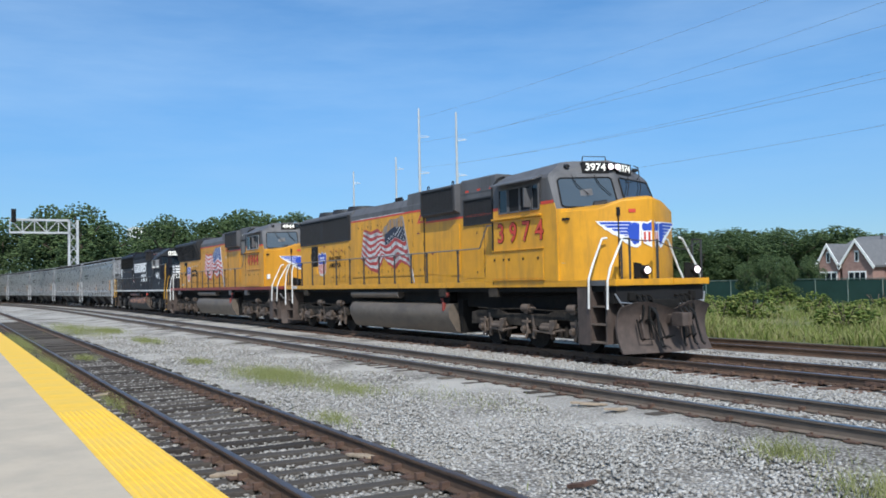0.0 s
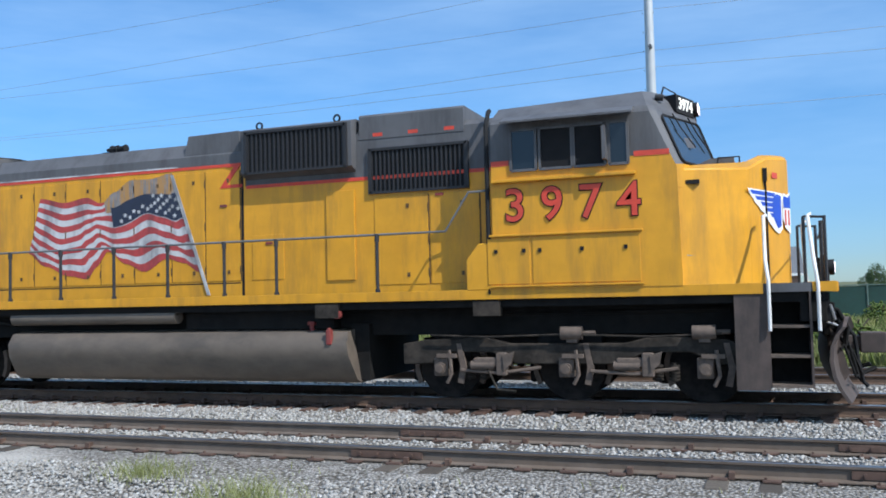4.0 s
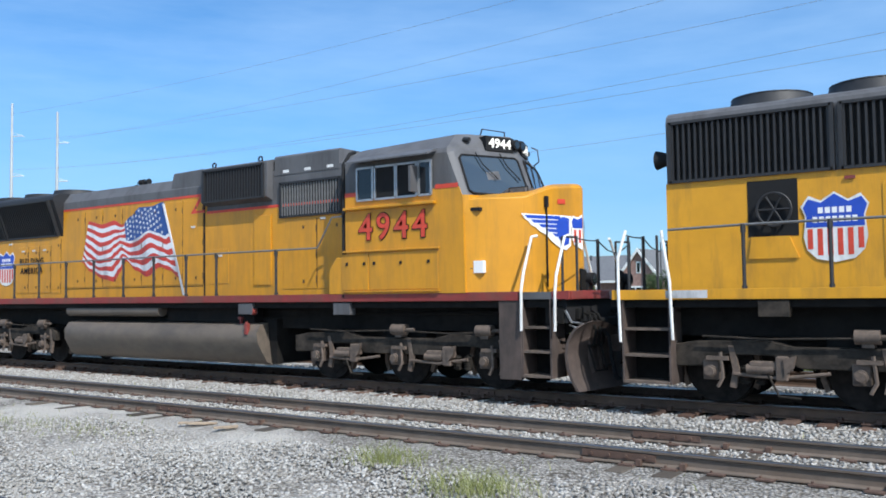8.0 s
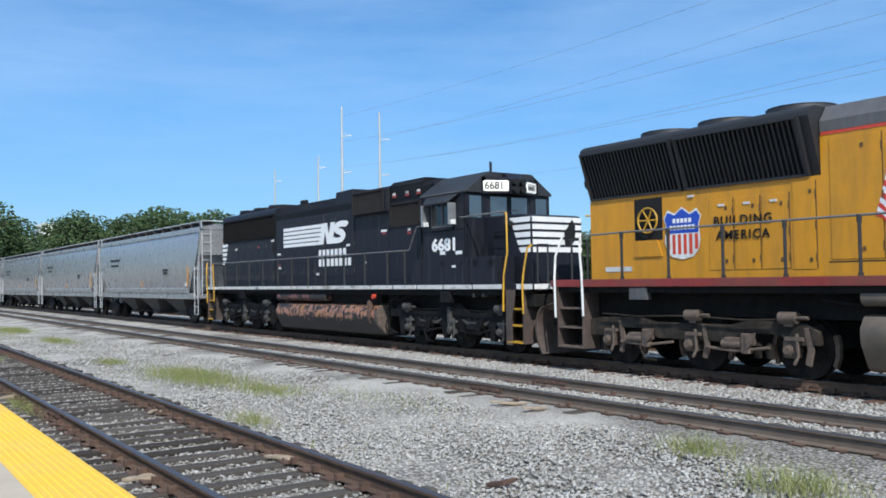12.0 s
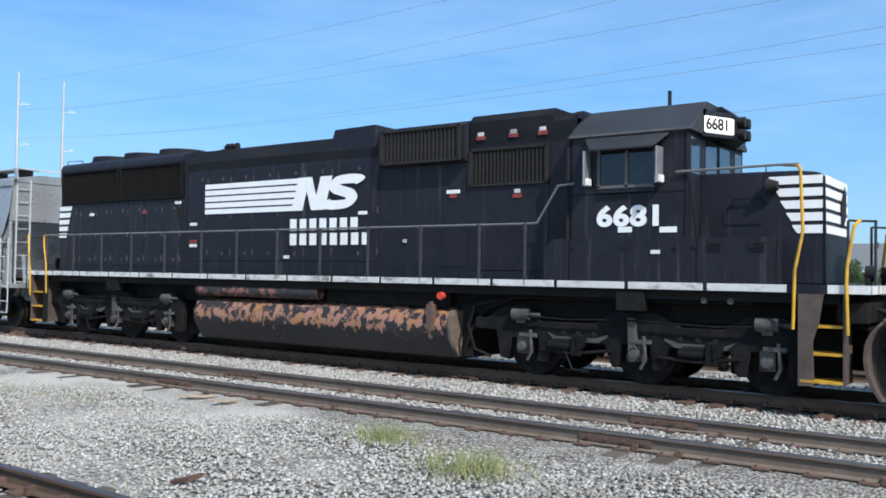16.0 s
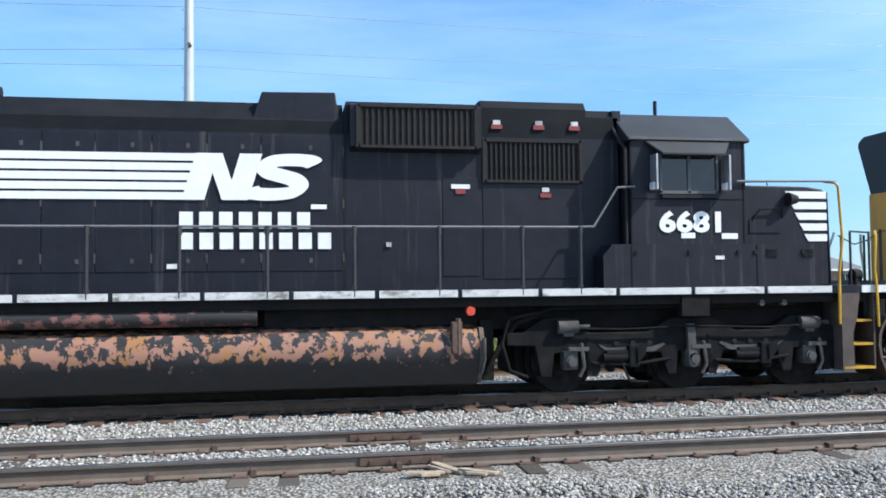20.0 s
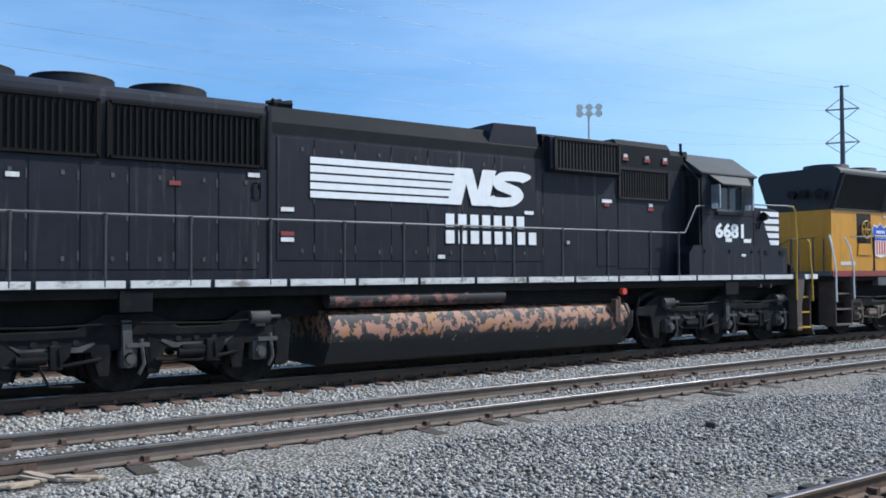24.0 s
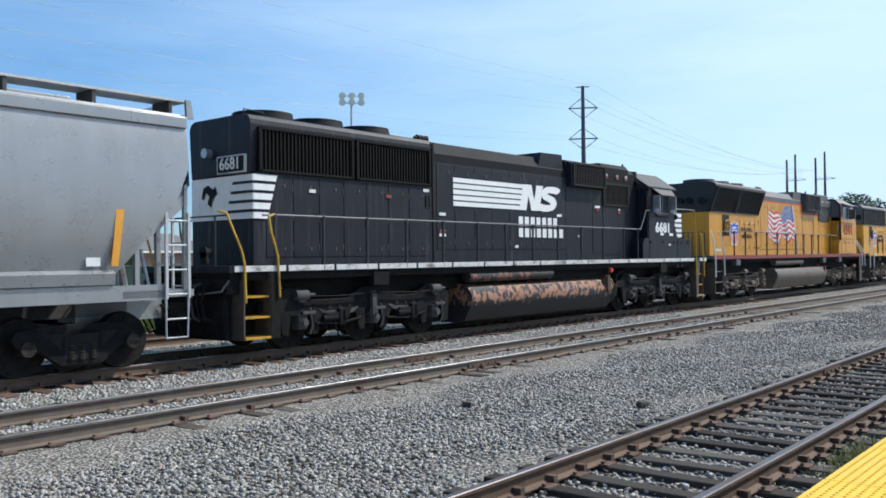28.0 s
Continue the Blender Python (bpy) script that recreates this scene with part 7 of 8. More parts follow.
M_TUFT = island_material("yellow_green_weeds", [(0.20, 0.24, 0.08), (0.29, 0.32, 0.11), (0.40, 0.40, 0.19), (0.24, 0.28, 0.10)], 0.8, 0, 10)
M_FENCE = material("dark_green_fence_mesh", (0.012, 0.045, 0.035), 0.7, var=0.2, scale=3, stain=(0.02, 0.06, 0.05), amount=0.5, stain_scale=0.6)
M_POSTG = material("green_fence_post", (0.10, 0.15, 0.13), 0.6, var=0.15, scale=6)
M_STEELPOLE = material("galvanised_pole_steel", (0.52, 0.54, 0.55), 0.5, metal=0.25, var=0.08, scale=2, stain=(0.36, 0.36, 0.36), amount=0.4, streak=(1, 1, 0.1))
M_DKPOLE = material("dark_lattice_steel", (0.07, 0.075, 0.085), 0.6, var=0.15, scale=5)
M_WIRE = material("overhead_wire", (0.28, 0.29, 0.31), 0.5, var=0.05, bump=0)
M_BRICK = material("red_brown_brick", (0.34, 0.215, 0.185), 0.9, var=0.2, scale=9, stain=(0.16, 0.085, 0.07), amount=0.5, stain_scale=4, bump=0.3, bump_scale=30)
M_SHINGLE = material("grey_roof_shingle", (0.155, 0.158, 0.165), 0.9, var=0.15, scale=3, stain=(0.08, 0.08, 0.083), amount=0.6, stain_scale=5, streak=(1, 1, 4), bump=0.4, bump_scale=12)
M_TRIM = material("white_house_trim", (0.78, 0.78, 0.76), 0.6, var=0.04, scale=4)



def clumps(count, centre, spread, size, seed, squash=0.8):
    """Many small ragged leaf clumps on and inside an ellipsoid of branches: vertices and faces."""
    r = np.random.default_rng(seed)
    base = np.array([(1, 0, 0), (-1, 0, 0), (0, 1, 0), (0, -1, 0), (0, 0, 1), (0, 0, -1)], float)
    tri = [(0, 2, 4), (2, 1, 4), (1, 3, 4), (3, 0, 4), (2, 0, 5), (1, 2, 5), (3, 1, 5), (0, 3, 5)]
    vs, fs = [], []
    for i in range(count):
        d = r.normal(size=3)
        d /= np.linalg.norm(d)
        rad = r.uniform(0.35, 1.0) ** 0.5
        p = np.array(centre) + d * rad * np.array(spread)
        s = size * r.uniform(0.5, 1.4)
        q = base * s * r.uniform(0.45, 1.3, size=(6, 1)) * np.array((1, 1, squash))
        a = r.uniform(0, 6.28)
        q[:, :2] = q[:, :2] @ np.array([[math.cos(a), -math.sin(a)], [math.sin(a), math.cos(a)]])
        k = len(vs)
        vs += [tuple(v) for v in q + p]
        fs += [tuple(x + k for x in t) for t in tri]
    return vs, fs


def tree(seed, height, width, leaf, n=3300):
    r = random.Random(seed)
    e = new("tree")
    bm = B()
    h0 = height * 0.33
    cyl(bm, (0, 0, -0.5), (0.1, 0.05, h0), height * 0.022, 9, height * 0.015)
    cyl(bm, (0.1, 0.05, h0), (0.2, 0.0, height * 0.7), height * 0.015, 8, height * 0.006)
    for k in range(7):
        a = k * 2.4 + r.random()
        z = height * r.uniform(0.3, 0.6)
        tube(bm, [(0.1, 0, z), (math.cos(a) * width * 0.2, math.sin(a) * width * 0.2, z + height * 0.09), (math.cos(a) * width * 0.38, math.sin(a) * width * 0.38, z + height * 0.2)], height * 0.006, 6)
    part("trunk", bm, M_BARK, e)
    vs, fs = [], []
    lobes = [((0, 0, height * 0.66), (width * 0.30, width * 0.30, height * 0.30))]
    for k in range(7):
        a = k * 0.9 + r.random() * 0.6
        lobes.append(((math.cos(a) * width * r.uniform(0.2, 0.33), math.sin(a) * width * r.uniform(0.2, 0.33), height * r.uniform(0.42, 0.78)), (width * r.uniform(0.14, 0.24),) * 2 + (height * r.uniform(0.10, 0.17),)))
    for k in range(5):
        a = k * 1.26 + r.random() * 0.6
        lobes.append(((math.cos(a) * width * r.uniform(0.18, 0.34), math.sin(a) * width * r.uniform(0.18, 0.34), height * r.uniform(0.16, 0.34)), (width * r.uniform(0.16, 0.24),) * 2 + (height * r.uniform(0.12, 0.18),)))
    for i, (c, s) in enumerate(lobes):
        v, f = clumps(n // 3 if i == 0 else n // 9, c, s, height * 0.0135, seed * 31 + i)
        k = len(vs)
        vs += v
        fs += [tuple(x + k for x in t) for t in f]
    sheet("crown", vs, fs, leaf, e)
    return e


def polar(az, dist):
    a = radians(az)
    return -dist * math.sin(a), dist * math.cos(a)


PROTO = [tree(11, 14, 10, M_LEAF), tree(12, 14, 12, M_LEAF), tree(13, 14, 8.5, M_LEAF), tree(14, 14, 11, M_LEAF)]
TREES = 0


def plant(az, dist, top_el, k, wide=1.0, group="trees along the left horizon"):
    """A tree whose top stands at an elevation angle seen from the platform."""
    global TREES
    x, y = polar(az - 0.4, dist)
    h = dist * math.tan(radians(top_el)) + EYE + 0.3
    s = h / 14.0
    m = Matrix.LocRotScale((x, y, -0.3), Euler((0, 0, az * 3.7 + k)), None)
    src = PROTO[k % 4]
    if TREES < 4:
        t = PROTO[TREES]
        t.matrix_world = m
    else:
        t = copy_thing(src, m)
    TREES += 1
    t.scale = (s * wide, s * wide, s)
    tagged(t, "leafy green deciduous tree on the skyline", "tree", group)


for i, (az, el, d) in enumerate(((89.0, 4.4, 190), (87.4, 4.6, 170), (85.0, 5.4, 165), (83.2, 5.6, 160), (82.4, 4.6, 185), (81.2, 3.6, 230), (80.2, 3.3, 260), (79.4, 3.5, 250), (78.3, 4.9, 210), (77.2, 4.6, 215), (76.2, 4.3, 230), (75.2, 4.6, 220), (74.2, 5.0, 215), (73.2, 5.3, 210), (72.0, 4.9, 215), (71.0, 4.6, 230), (70.2, 5.1, 215), (69.0, 4.5, 235), (67.5, 4.2, 250), (66, 4.1, 250), (64.5, 4.0, 255), (63, 4.0, 255), (91.0, 4.8, 170), (93, 5, 160))):
    plant(az, d, el, i, 1.25)
for i in range(26):
    az = 56 - i * 0.86
    plant(az, 240 + 25 * math.sin(i * 2.1), 3.35 - 0.022 * i + 0.35 * math.sin(i * 1.7), i + 1, 1.9, "wooded hill behind the houses")
for az, el, d, k in ((-74.4, 3.2, 150, 0), (-75.3, 3.9, 150, 1), (-76.4, 3.0, 160, 2), (-77.6, 2.6, 170, 3), (-79, 2.4, 180, 1), (-81, 2.6, 170, 2)):
    plant(az, d, el, k, 1.1, "trees down the line")
for i, (az, el, d) in enumerate(((41.5, 1.0, 70), (40.2, 1.6, 68), (39.0, 1.4, 66), (37.8, 1.5, 70), (22.0, 1.3, 66), (20.6, 1.6, 64), (10.4, 1.4, 66), (8.9, 1.0, 62), (5.6, 1.2, 64), (26.5, 0.9, 68), (31.6, 0.7, 66), (-6, 1.2, 66), (-14, 1.4, 66), (-22, 1.5, 66), (-30, 1.2, 70), (45, 1.3, 72), (48, 1.4, 74), (51, 1.2, 78))):
    plant(az, d, el, i, 0.8, "young trees by the houses")

# shrubs in the meadow, each an uneven heap of leaves on stems
for i in range(34):
    az = 46 - i * 1.75
    d = (40 + 11 * math.sin(i * 1.9)) / max(0.55, math.cos(radians(az)))
    x, y = polar(az, d)
    y = min(y, 52.0)
    e = tagged(new("shrub"), "bushy sunlit green shrub in the meadow", "shrub", "meadow shrubs")
    e.location = (x, y, -0.25)
    bm = B()
    for k in range(5):
        a = k * 1.3 + i
        tube(bm, [(0, 0, -0.1), (0.3 * math.cos(a), 0.3 * math.sin(a), 0.5), (0.6 * math.cos(a), 0.6 * math.sin(a), 0.9)], 0.025, 5)
    part("stems", bm, M_BARK, e)
    h = 0.65 + 0.75 * abs(math.sin(i * 2.7))
    vs, fs = clumps(340, (0, 0, h * 0.42), (1.4 + 0.7 * math.sin(i), 1.3, h * 0.56), 0.095, 400 + i)
    sheet("leaves", vs, fs, M_LEAF2, e)


def blades(n, place, height, seed, width=0.02, lean=0.35):
    """Grass blades, each a bent strip of two faces."""
    r = np.random.default_rng(seed)
    p = place(r, n)
    h = height * r.uniform(0.5, 1.2, n)
    a = r.uniform(0, 2 * math.pi, n)
    b = r.uniform(0, 2 * math.pi, n)
    wx, wy = np.cos(a) * width, np.sin(a) * width
    lx, ly = np.cos(b) * lean * h, np.sin(b) * lean * h
    v = np.empty((n, 5, 3))
    v[:, 0] = p + np.stack([wx, wy, 0 * h], 1)
    v[:, 1] = p - np.stack([wx, wy, 0 * h], 1)
    v[:, 2] = p + np.stack([wx * 0.7 + lx * 0.35, wy * 0.7 + ly * 0.35, h * 0.6], 1)
    v[:, 3] = p + np.stack([-wx * 0.7 + lx * 0.35, -wy * 0.7 + ly * 0.35, h * 0.6], 1)
    v[:, 4] = p + np.stack([lx, ly, h], 1)
    k = np.arange(n)[:, None] * 5
    quads = (k + np.array([0, 1, 3, 2])).tolist()
    tris = (k + np.array([2, 3, 4])).tolist()
    return v.reshape(-1, 3), quads + tris


def grass(name, n, place, height, seed, mat, label, width=0.02, lean=0.35):
    v, f = blades(n, place, height, seed, width, lean)
    me = bpy.data.meshes.new(name)
    me.from_pydata(v.tolist(), [], f)
    me.materials.append(mat)
    return tagged(new(name, me), label, "grass", kind="stuff")


def meadow(r, n):
    az = np.radians(r.uniform(-55, 52, n))
    y = 24.0 + 29 * r.uniform(0, 1, n) ** 1.5
    x = -y * np.tan(az)
    keep = np.sin(x * 0.55 + 1.3 * np.sin(y * 0.4)) * np.sin(y * 0.62 + x * 0.2)
    z = -0.36 + 0.17 * keep
    return np.stack([x, y, z], 1)


grass("tall_grass", 105000, meadow, 0.46, 21, M_GRASS, "tall yellow-green meadow grass behind the far track", 0.021, 0.45)

# chain-link fence with dark screening
fence = tagged(new("fence"), "dark green screened chain-link fence", "fence")
FY = 54.5
fx0, fx1 = -75.0, 62.0
nb = int((fx1 - fx0) / 2.6)
for i in range(nb + 1):
    x = fx0 + i * 2.6
    part("post", cyl(B(), (x, FY, -0.4), (x, FY, 1.62), 0.045, 8), M_POSTG, fence)
    if i < nb:
        part("screen", box(B(), x + 0.05, x + 2.55, FY + 0.02, FY + 0.035, -0.3, 1.50), M_FENCE, fence)
part("top_rail", tube(B(), [(fx0, FY, 1.56), (fx1, FY, 1.56)], 0.03), M_POSTG, fence)


def gable_house(x0, x1, y0, depth, eave, ridge, gables, label):
    """A brick building: walls, shingled roof, front gables with white trim, windows and doors."""
    e = tagged(new("house"), label, "house")
    part("wall", box(B(), x0, x1, y0, y0 + depth, -0.4, eave), M_BRICK, e, soft=False)
    part("roof", prism(B(), [(y0 - 0.5, eave - 0.1), (y0 + depth / 2, ridge), (y0 + depth + 0.5, eave - 0.1), (y0 + depth + 0.4, eave - 0.3), (y0 + depth / 2, ridge - 0.2), (y0 - 0.4, eave - 0.3)], "x", x0 - 0.5, x1 + 0.5), M_SHINGLE, e, "grey shingle roof", soft=False)
    part("gutter", box(B(), x0 - 0.5, x1 + 0.5, y0 - 0.6, y0 - 0.45, eave - 0.35, eave - 0.12), M_TRIM, e)
    for gx, w, ge, ga in gables:
        yf = y0 - 2.2
        part("gable_wall", prism(B(), [(gx - w, -0.4), (gx + w, -0.4), (gx + w, ge), (gx, ga), (gx - w, ge)], "y", yf, y0 + 2.5), M_BRICK, e, soft=False)
        part("gable_roof", prism(B(), [(gx - w - 0.35, ge - 0.2), (gx, ga + 0.25), (gx + w + 0.35, ge - 0.2), (gx + w + 0.3, ge - 0.4), (gx, ga + 0.02), (gx - w - 0.3, ge - 0.4)], "y", yf - 0.2, y0 + depth / 2), M_SHINGLE, e, soft=False)
        part("barge_board", prism(B(), [(gx - w - 0.4, ge - 0.3), (gx, ga + 0.28), (gx + w + 0.4, ge - 0.3), (gx + w + 0.25, ge - 0.55), (gx, ga - 0.05), (gx - w - 0.25, ge - 0.55)], "y", yf - 0.30, yf - 0.18), M_TRIM, e, "white barge board")
        win = part("window", box(B(), gx - 0.22, gx + 0.22, yf - 0.04, yf + 0.02, ge + 0.15, ge + 1.25), M_TRIM, e)
        part("pane", box(B(), gx - 0.14, gx + 0.14, yf - 0.06, yf - 0.03, ge + 0.25, ge + 1.12), M_GLASS, win)
        win = part("window", box(B(), gx - 0.95, gx + 0.95, yf - 0.05, yf + 0.02, 0.7, 2.2), M_TRIM, e)
        for q in (-0.6, 0.0, 0.6):
            part("pane", box(B(), gx + q - 0.24, gx + q + 0.24, yf - 0.07, yf - 0.03, 0.85, 2.05), M_GLASS, win)
    n = int((x1 - x0) / 4)
    for i in range(n):
        x = x0 + 2 + i * (x1 - x0 - 4) / max(1, n - 1)
        win = part("window", box(B(), x - 0.6, x + 0.6, y0 - 0.06, y0 + 0.02, 0.9, eave - 0.55), M_TRIM, e)
        for q in (-0.28, 0.28):
            part("pane", box(B(), x + q - 0.22, x + q + 0.22, y0 - 0.09, y0 - 0.05, 1.0, eave - 0.65), M_GLASS, win)
    for i in range(3):
        part("roof_vent", cyl(B(), (x0 + (x1 - x0) * (0.25 + 0.25 * i), y0 + depth * 0.4, ridge - 0.6), (x0 + (x1 - x0) * (0.25 + 0.25 * i), y0 + depth * 0.4, ridge + 0.02), 0.12, 10), M_DKPOLE, e)
    return e


gable_house(-58.6, -45.7, 78, 15, 3.0, 5.9, ((-52.6, 1.6, 2.9, 5.0), (-55.7, 1.1, 2.9, 4.7)), "brick house with grey shingle roof and white-trimmed gables")
gable_house(-44.3, -27.3, 78, 15, 2.9, 5.5, ((-41.6, 2.2, 2.9, 5.4), (-31.4, 1.85, 3.2, 5.4)), "long brick building with a grey roof and two front gables")
gable_house(-19, 3, 80, 18, 2.7, 5.2, (), "low brick building with a broad grey roof and white eaves")
gable_house(28, 62, 86, 20, 3.2, 5.4, (), "long grey-roofed building behind the fence")

# small white building far among the trees
bx, by = polar(79.0, 330)
far = tagged(new("white_building"), "pale building among distant trees", "building")
part("wall", box(B(), bx - 6, bx + 6, by - 6, by + 6, -0.3, 23.5), M_TRIM, far, soft=False)
for i in range(4):
    for j in range(3):
        part("window", box(B(), bx + 5.98, bx + 6.05, by - 4.5 + i * 3, by - 3.2 + i * 3, 14 + j * 3, 15.6 + j * 3), M_GLASS, far)


def lattice_arm(bm, x, y, z, d, half, drop):
    p, q = (x - d[0] * half, y - d[1] * half, z), (x + d[0] * half, y + d[1] * half, z)
    tube(bm, [p, q], 0.09, 6)
    tube(bm, [p, (x, y, z + drop)], 0.05, 5)
    tube(bm, [q, (x, y, z + drop)], 0.05, 5)
    tube(bm, [p, (x, y, z - drop)], 0.05, 5)
    tube(bm, [q, (x, y, z - drop)], 0.05, 5)


# tall steel pole by the fence, with insulator arms
PX, PY = polar(6.2, 50.5)
pole = tagged(new("utility_pole"), "tall pale galvanised steel utility pole", "utility pole")
part("shaft", cyl(B(), (PX, PY, -0.4), (PX, PY, 25), 0.36, 20, 0.20), M_STEELPOLE, pole)
for k, z in enumerate((11.6, 14.25, 15.2, 17.6, 20.2, 22.4)):
    s = -1 if k % 2 else 1
    bm = B()
    tube(bm, [(PX, PY, z), (PX + 0.1, PY - s * 0.7, z + 0.1)], 0.05, 6)
    for q in range(4):
        cyl(bm, (PX + 0.1, PY - s * (0.45 + 0.12 * q), z + 0.06), (PX + 0.1, PY - s * (0.50 + 0.12 * q), z + 0.07), 0.10, 8)
    part("insulator", bm, M_DKPOLE, pole)
bm = B()
for q in range(16):
    cyl(bm, (PX - 0.3, PY - 0.3, 3 + q * 1.1), (PX - 0.3, PY - 0.38, 3 + q * 1.1), 0.03, 5)
part("step_bolt", bm, M_DKPOLE, pole, kind="stuff")
bm = B()
for q in range(6):
    tube(bm, [(PX + 0.45 + 0.12 * q, PY - 0.2, 9.0), (PX + 0.45 + 0.12 * q, PY - 0.2, 9.7)], 0.014, 5)
    tube(bm, [(PX + 0.45, PY - 0.2, 9.02 + 0.13 * q), (PX + 1.05, PY - 0.2, 9.02 + 0.13 * q)], 0.014, 5)
tube(bm, [(PX, PY, 9.3), (PX + 0.5, PY - 0.2, 9.3)], 0.03, 6)
part("grid_antenna", bm, M_DKPOLE, pole, "small grid antenna on a bracket")


def h_pole(az, dist, top, arms, name="utility_pole", mat=None, r=0.20, arm=1.5, label="slim pale utility pole with short arms"):
    x, y = polar(az, dist)
    e = tagged(new(name), label, "utility pole")
    zt = EYE + dist * math.tan(radians(top))
    part("shaft", cyl(B(), (x, y, -0.4), (x, y, zt), r * 1.5, 12, r * 0.7), mat or M_STEELPOLE, e)
    d = Vector((math.cos(radians(az)), math.sin(radians(az)), 0))
    for el in arms:
        z = EYE + dist * math.tan(radians(el))
        bm = B()
        tube(bm, [(x, y, z), (x + d.x * arm, y + d.y * arm, z + 0.15)], 0.06, 6)
        tube(bm, [(x, y, z + arm * 0.3), (x + d.x * arm, y + d.y * arm, z + 0.15)], 0.03, 5)
        part("arm", bm, mat or M_STEELPOLE, e)
    return x, y, zt


TA = h_pole(61.64, 130, 11.45, (9.55, 7.2))
TB = h_pole(59.17, 130, 11.15, (9.3, 7.0))
h_pole(66.0, 190, 7.4, (6.6,))
h_pole(63.2, 170, 8.3, (7.5,))
for az, top in ((-72.08, 5.78), (-72.56, 6.08), (-73.7, 5.82), (-74.21, 6.16)):
    h_pole(az, 190, top, (4.5,), mat=M_DKPOLE, r=0.26, arm=2.0, label="dark utility pole of a far pair")

# dark transmission tower with two braced arms
tx, ty = polar(-59.7, 120)
tower = tagged(new("transmission_tower"), "dark steel transmission pole with braced crossarms", "transmission tower")
part("shaft", cyl(B(), (tx, ty, -0.4), (tx, ty, EYE + 120 * math.tan(radians(11.0))), 0.42, 12, 0.22), M_DKPOLE, tower)
td = (math.cos(radians(-59.2)), math.sin(radians(-59.2)))
for el in (9.62, 7.66):
    bm = B()
    lattice_arm(bm, tx, ty, EYE + 120 * math.tan(radians(el)), td, 1.95, 1.5)
    part("crossarm", bm, M_DKPOLE, tower)
bm = B()
tube(bm, [(tx - td[0] * 0.9, ty - td[1] * 0.9, EYE + 120 * math.tan(radians(10.95))), (tx + td[0] * 0.9, ty + td[1] * 0.9, EYE + 120 * math.tan(radians(10.95)))], 0.07)
part("crossarm", bm, M_DKPOLE, tower)

# floodlight mast
lx, ly = polar(-44.52, 75)
mast = tagged(new("floodlight_mast"), "tall floodlight mast with a cluster of pale lamps", "floodlight")
lz = EYE + 75 * math.tan(radians(10.2))
part("shaft", cyl(B(), (lx, ly, -0.4), (lx, ly, lz), 0.16, 10, 0.09), M_STEELPOLE, mast)
part("lamp_frame", tube(B(), [(lx - 0.7, ly + 0.6, lz), (lx + 0.7, ly - 0.6, lz), (lx + 0.7, ly - 0.6, lz + 0.6), (lx - 0.7, ly + 0.6, lz + 0.6)], 0.06), M_STEELPOLE, mast)
for k in range(6):
    q = -0.6 + 0.6 * (k % 3)
    z = lz + 0.1 + 0.55 * (k // 3)
    part("floodlight", cyl(B(), (lx + q, ly - q * 0.9, z), (lx + q - 0.25, ly - q * 0.9 - 0.3, z - 0.12), 0.16, 12, 0.30), M_TRIM, mast)
h_pole(21.1, 80, 3.05, (3.0,), name="street_lamp", mat=M_DKPOLE, r=0.07, arm=0.8, label="slim dark car park lamp")
h_pole(3.9, 90, 6.5, (6.4,), name="street_lamp", mat=M_STEELPOLE, r=0.10, arm=1.2, label="tall pale lamp post far off")

# signal gantry over the tracks at the bend
GX = -120.0
gan = tagged(new("signal_gantry"), "grey steel cantilever signal gantry", "signal gantry")
bm = B()
for dx, dy in ((-0.5, 13.7), (0.5, 13.7), (-0.5, 14.7), (0.5, 14.7)):
    box(bm, GX + dx - 0.09, GX + dx + 0.09, dy - 0.09, dy + 0.09, -0.3, 10.8)
for k in range(7):
    z = 0.6 + k * 1.45
    tube(bm, [(GX + 0.5, 13.7, z), (GX + 0.5, 14.7, z + 1.4)], 0.05, 5)
    tube(bm, [(GX + 0.5, 14.7, z), (GX + 0.5, 13.7, z + 1.4)], 0.05, 5)
part("mast", bm, M_GALV, gan)
bm = B()
for z in (9.1, 10.7):
    for dx in (-0.5, 0.5):
        box(bm, GX + dx - 0.09, GX + dx + 0.09, 6.9, 13.8, z - 0.1, z + 0.1)
for k in range(5):
    y = 6.9 + k * 1.38
    tube(bm, [(GX + 0.5, y, 9.1 if k % 2 else 10.7), (GX + 0.5, y + 1.38, 10.7 if k % 2 else 9.1)], 0.06, 5)
    tube(bm, [(GX + 0.5, y, 9.1), (GX + 0.5, y, 10.7)], 0.06, 5)
part("truss", bm, M_GALV, gan)
for y in (7.3,):
    bm = B()
    box(bm, GX + 0.62, GX + 0.75, y - 0.28, y + 0.28, 10.3, 12.0, 0.05)
    for z in (10.6, 11.15, 11.7):
        cyl(bm, (GX + 0.75, y, z), (GX + 1.0, y, z), 0.16, 10)
    part("signal_head", bm, M_VOID, gan)


def wire(p, q, sag, r=0.012):
    n = 16
    pts = [(p[0] + (q[0] - p[0]) * i / n, p[1] + (q[1] - p[1]) * i / n, p[2] + (q[2] - p[2]) * i / n - sag * 4 * (i / n) * (1 - i / n)) for i in range(n + 1)]
    part("overhead_wire", tube(B(), pts, r, 5), M_WIRE, wires)


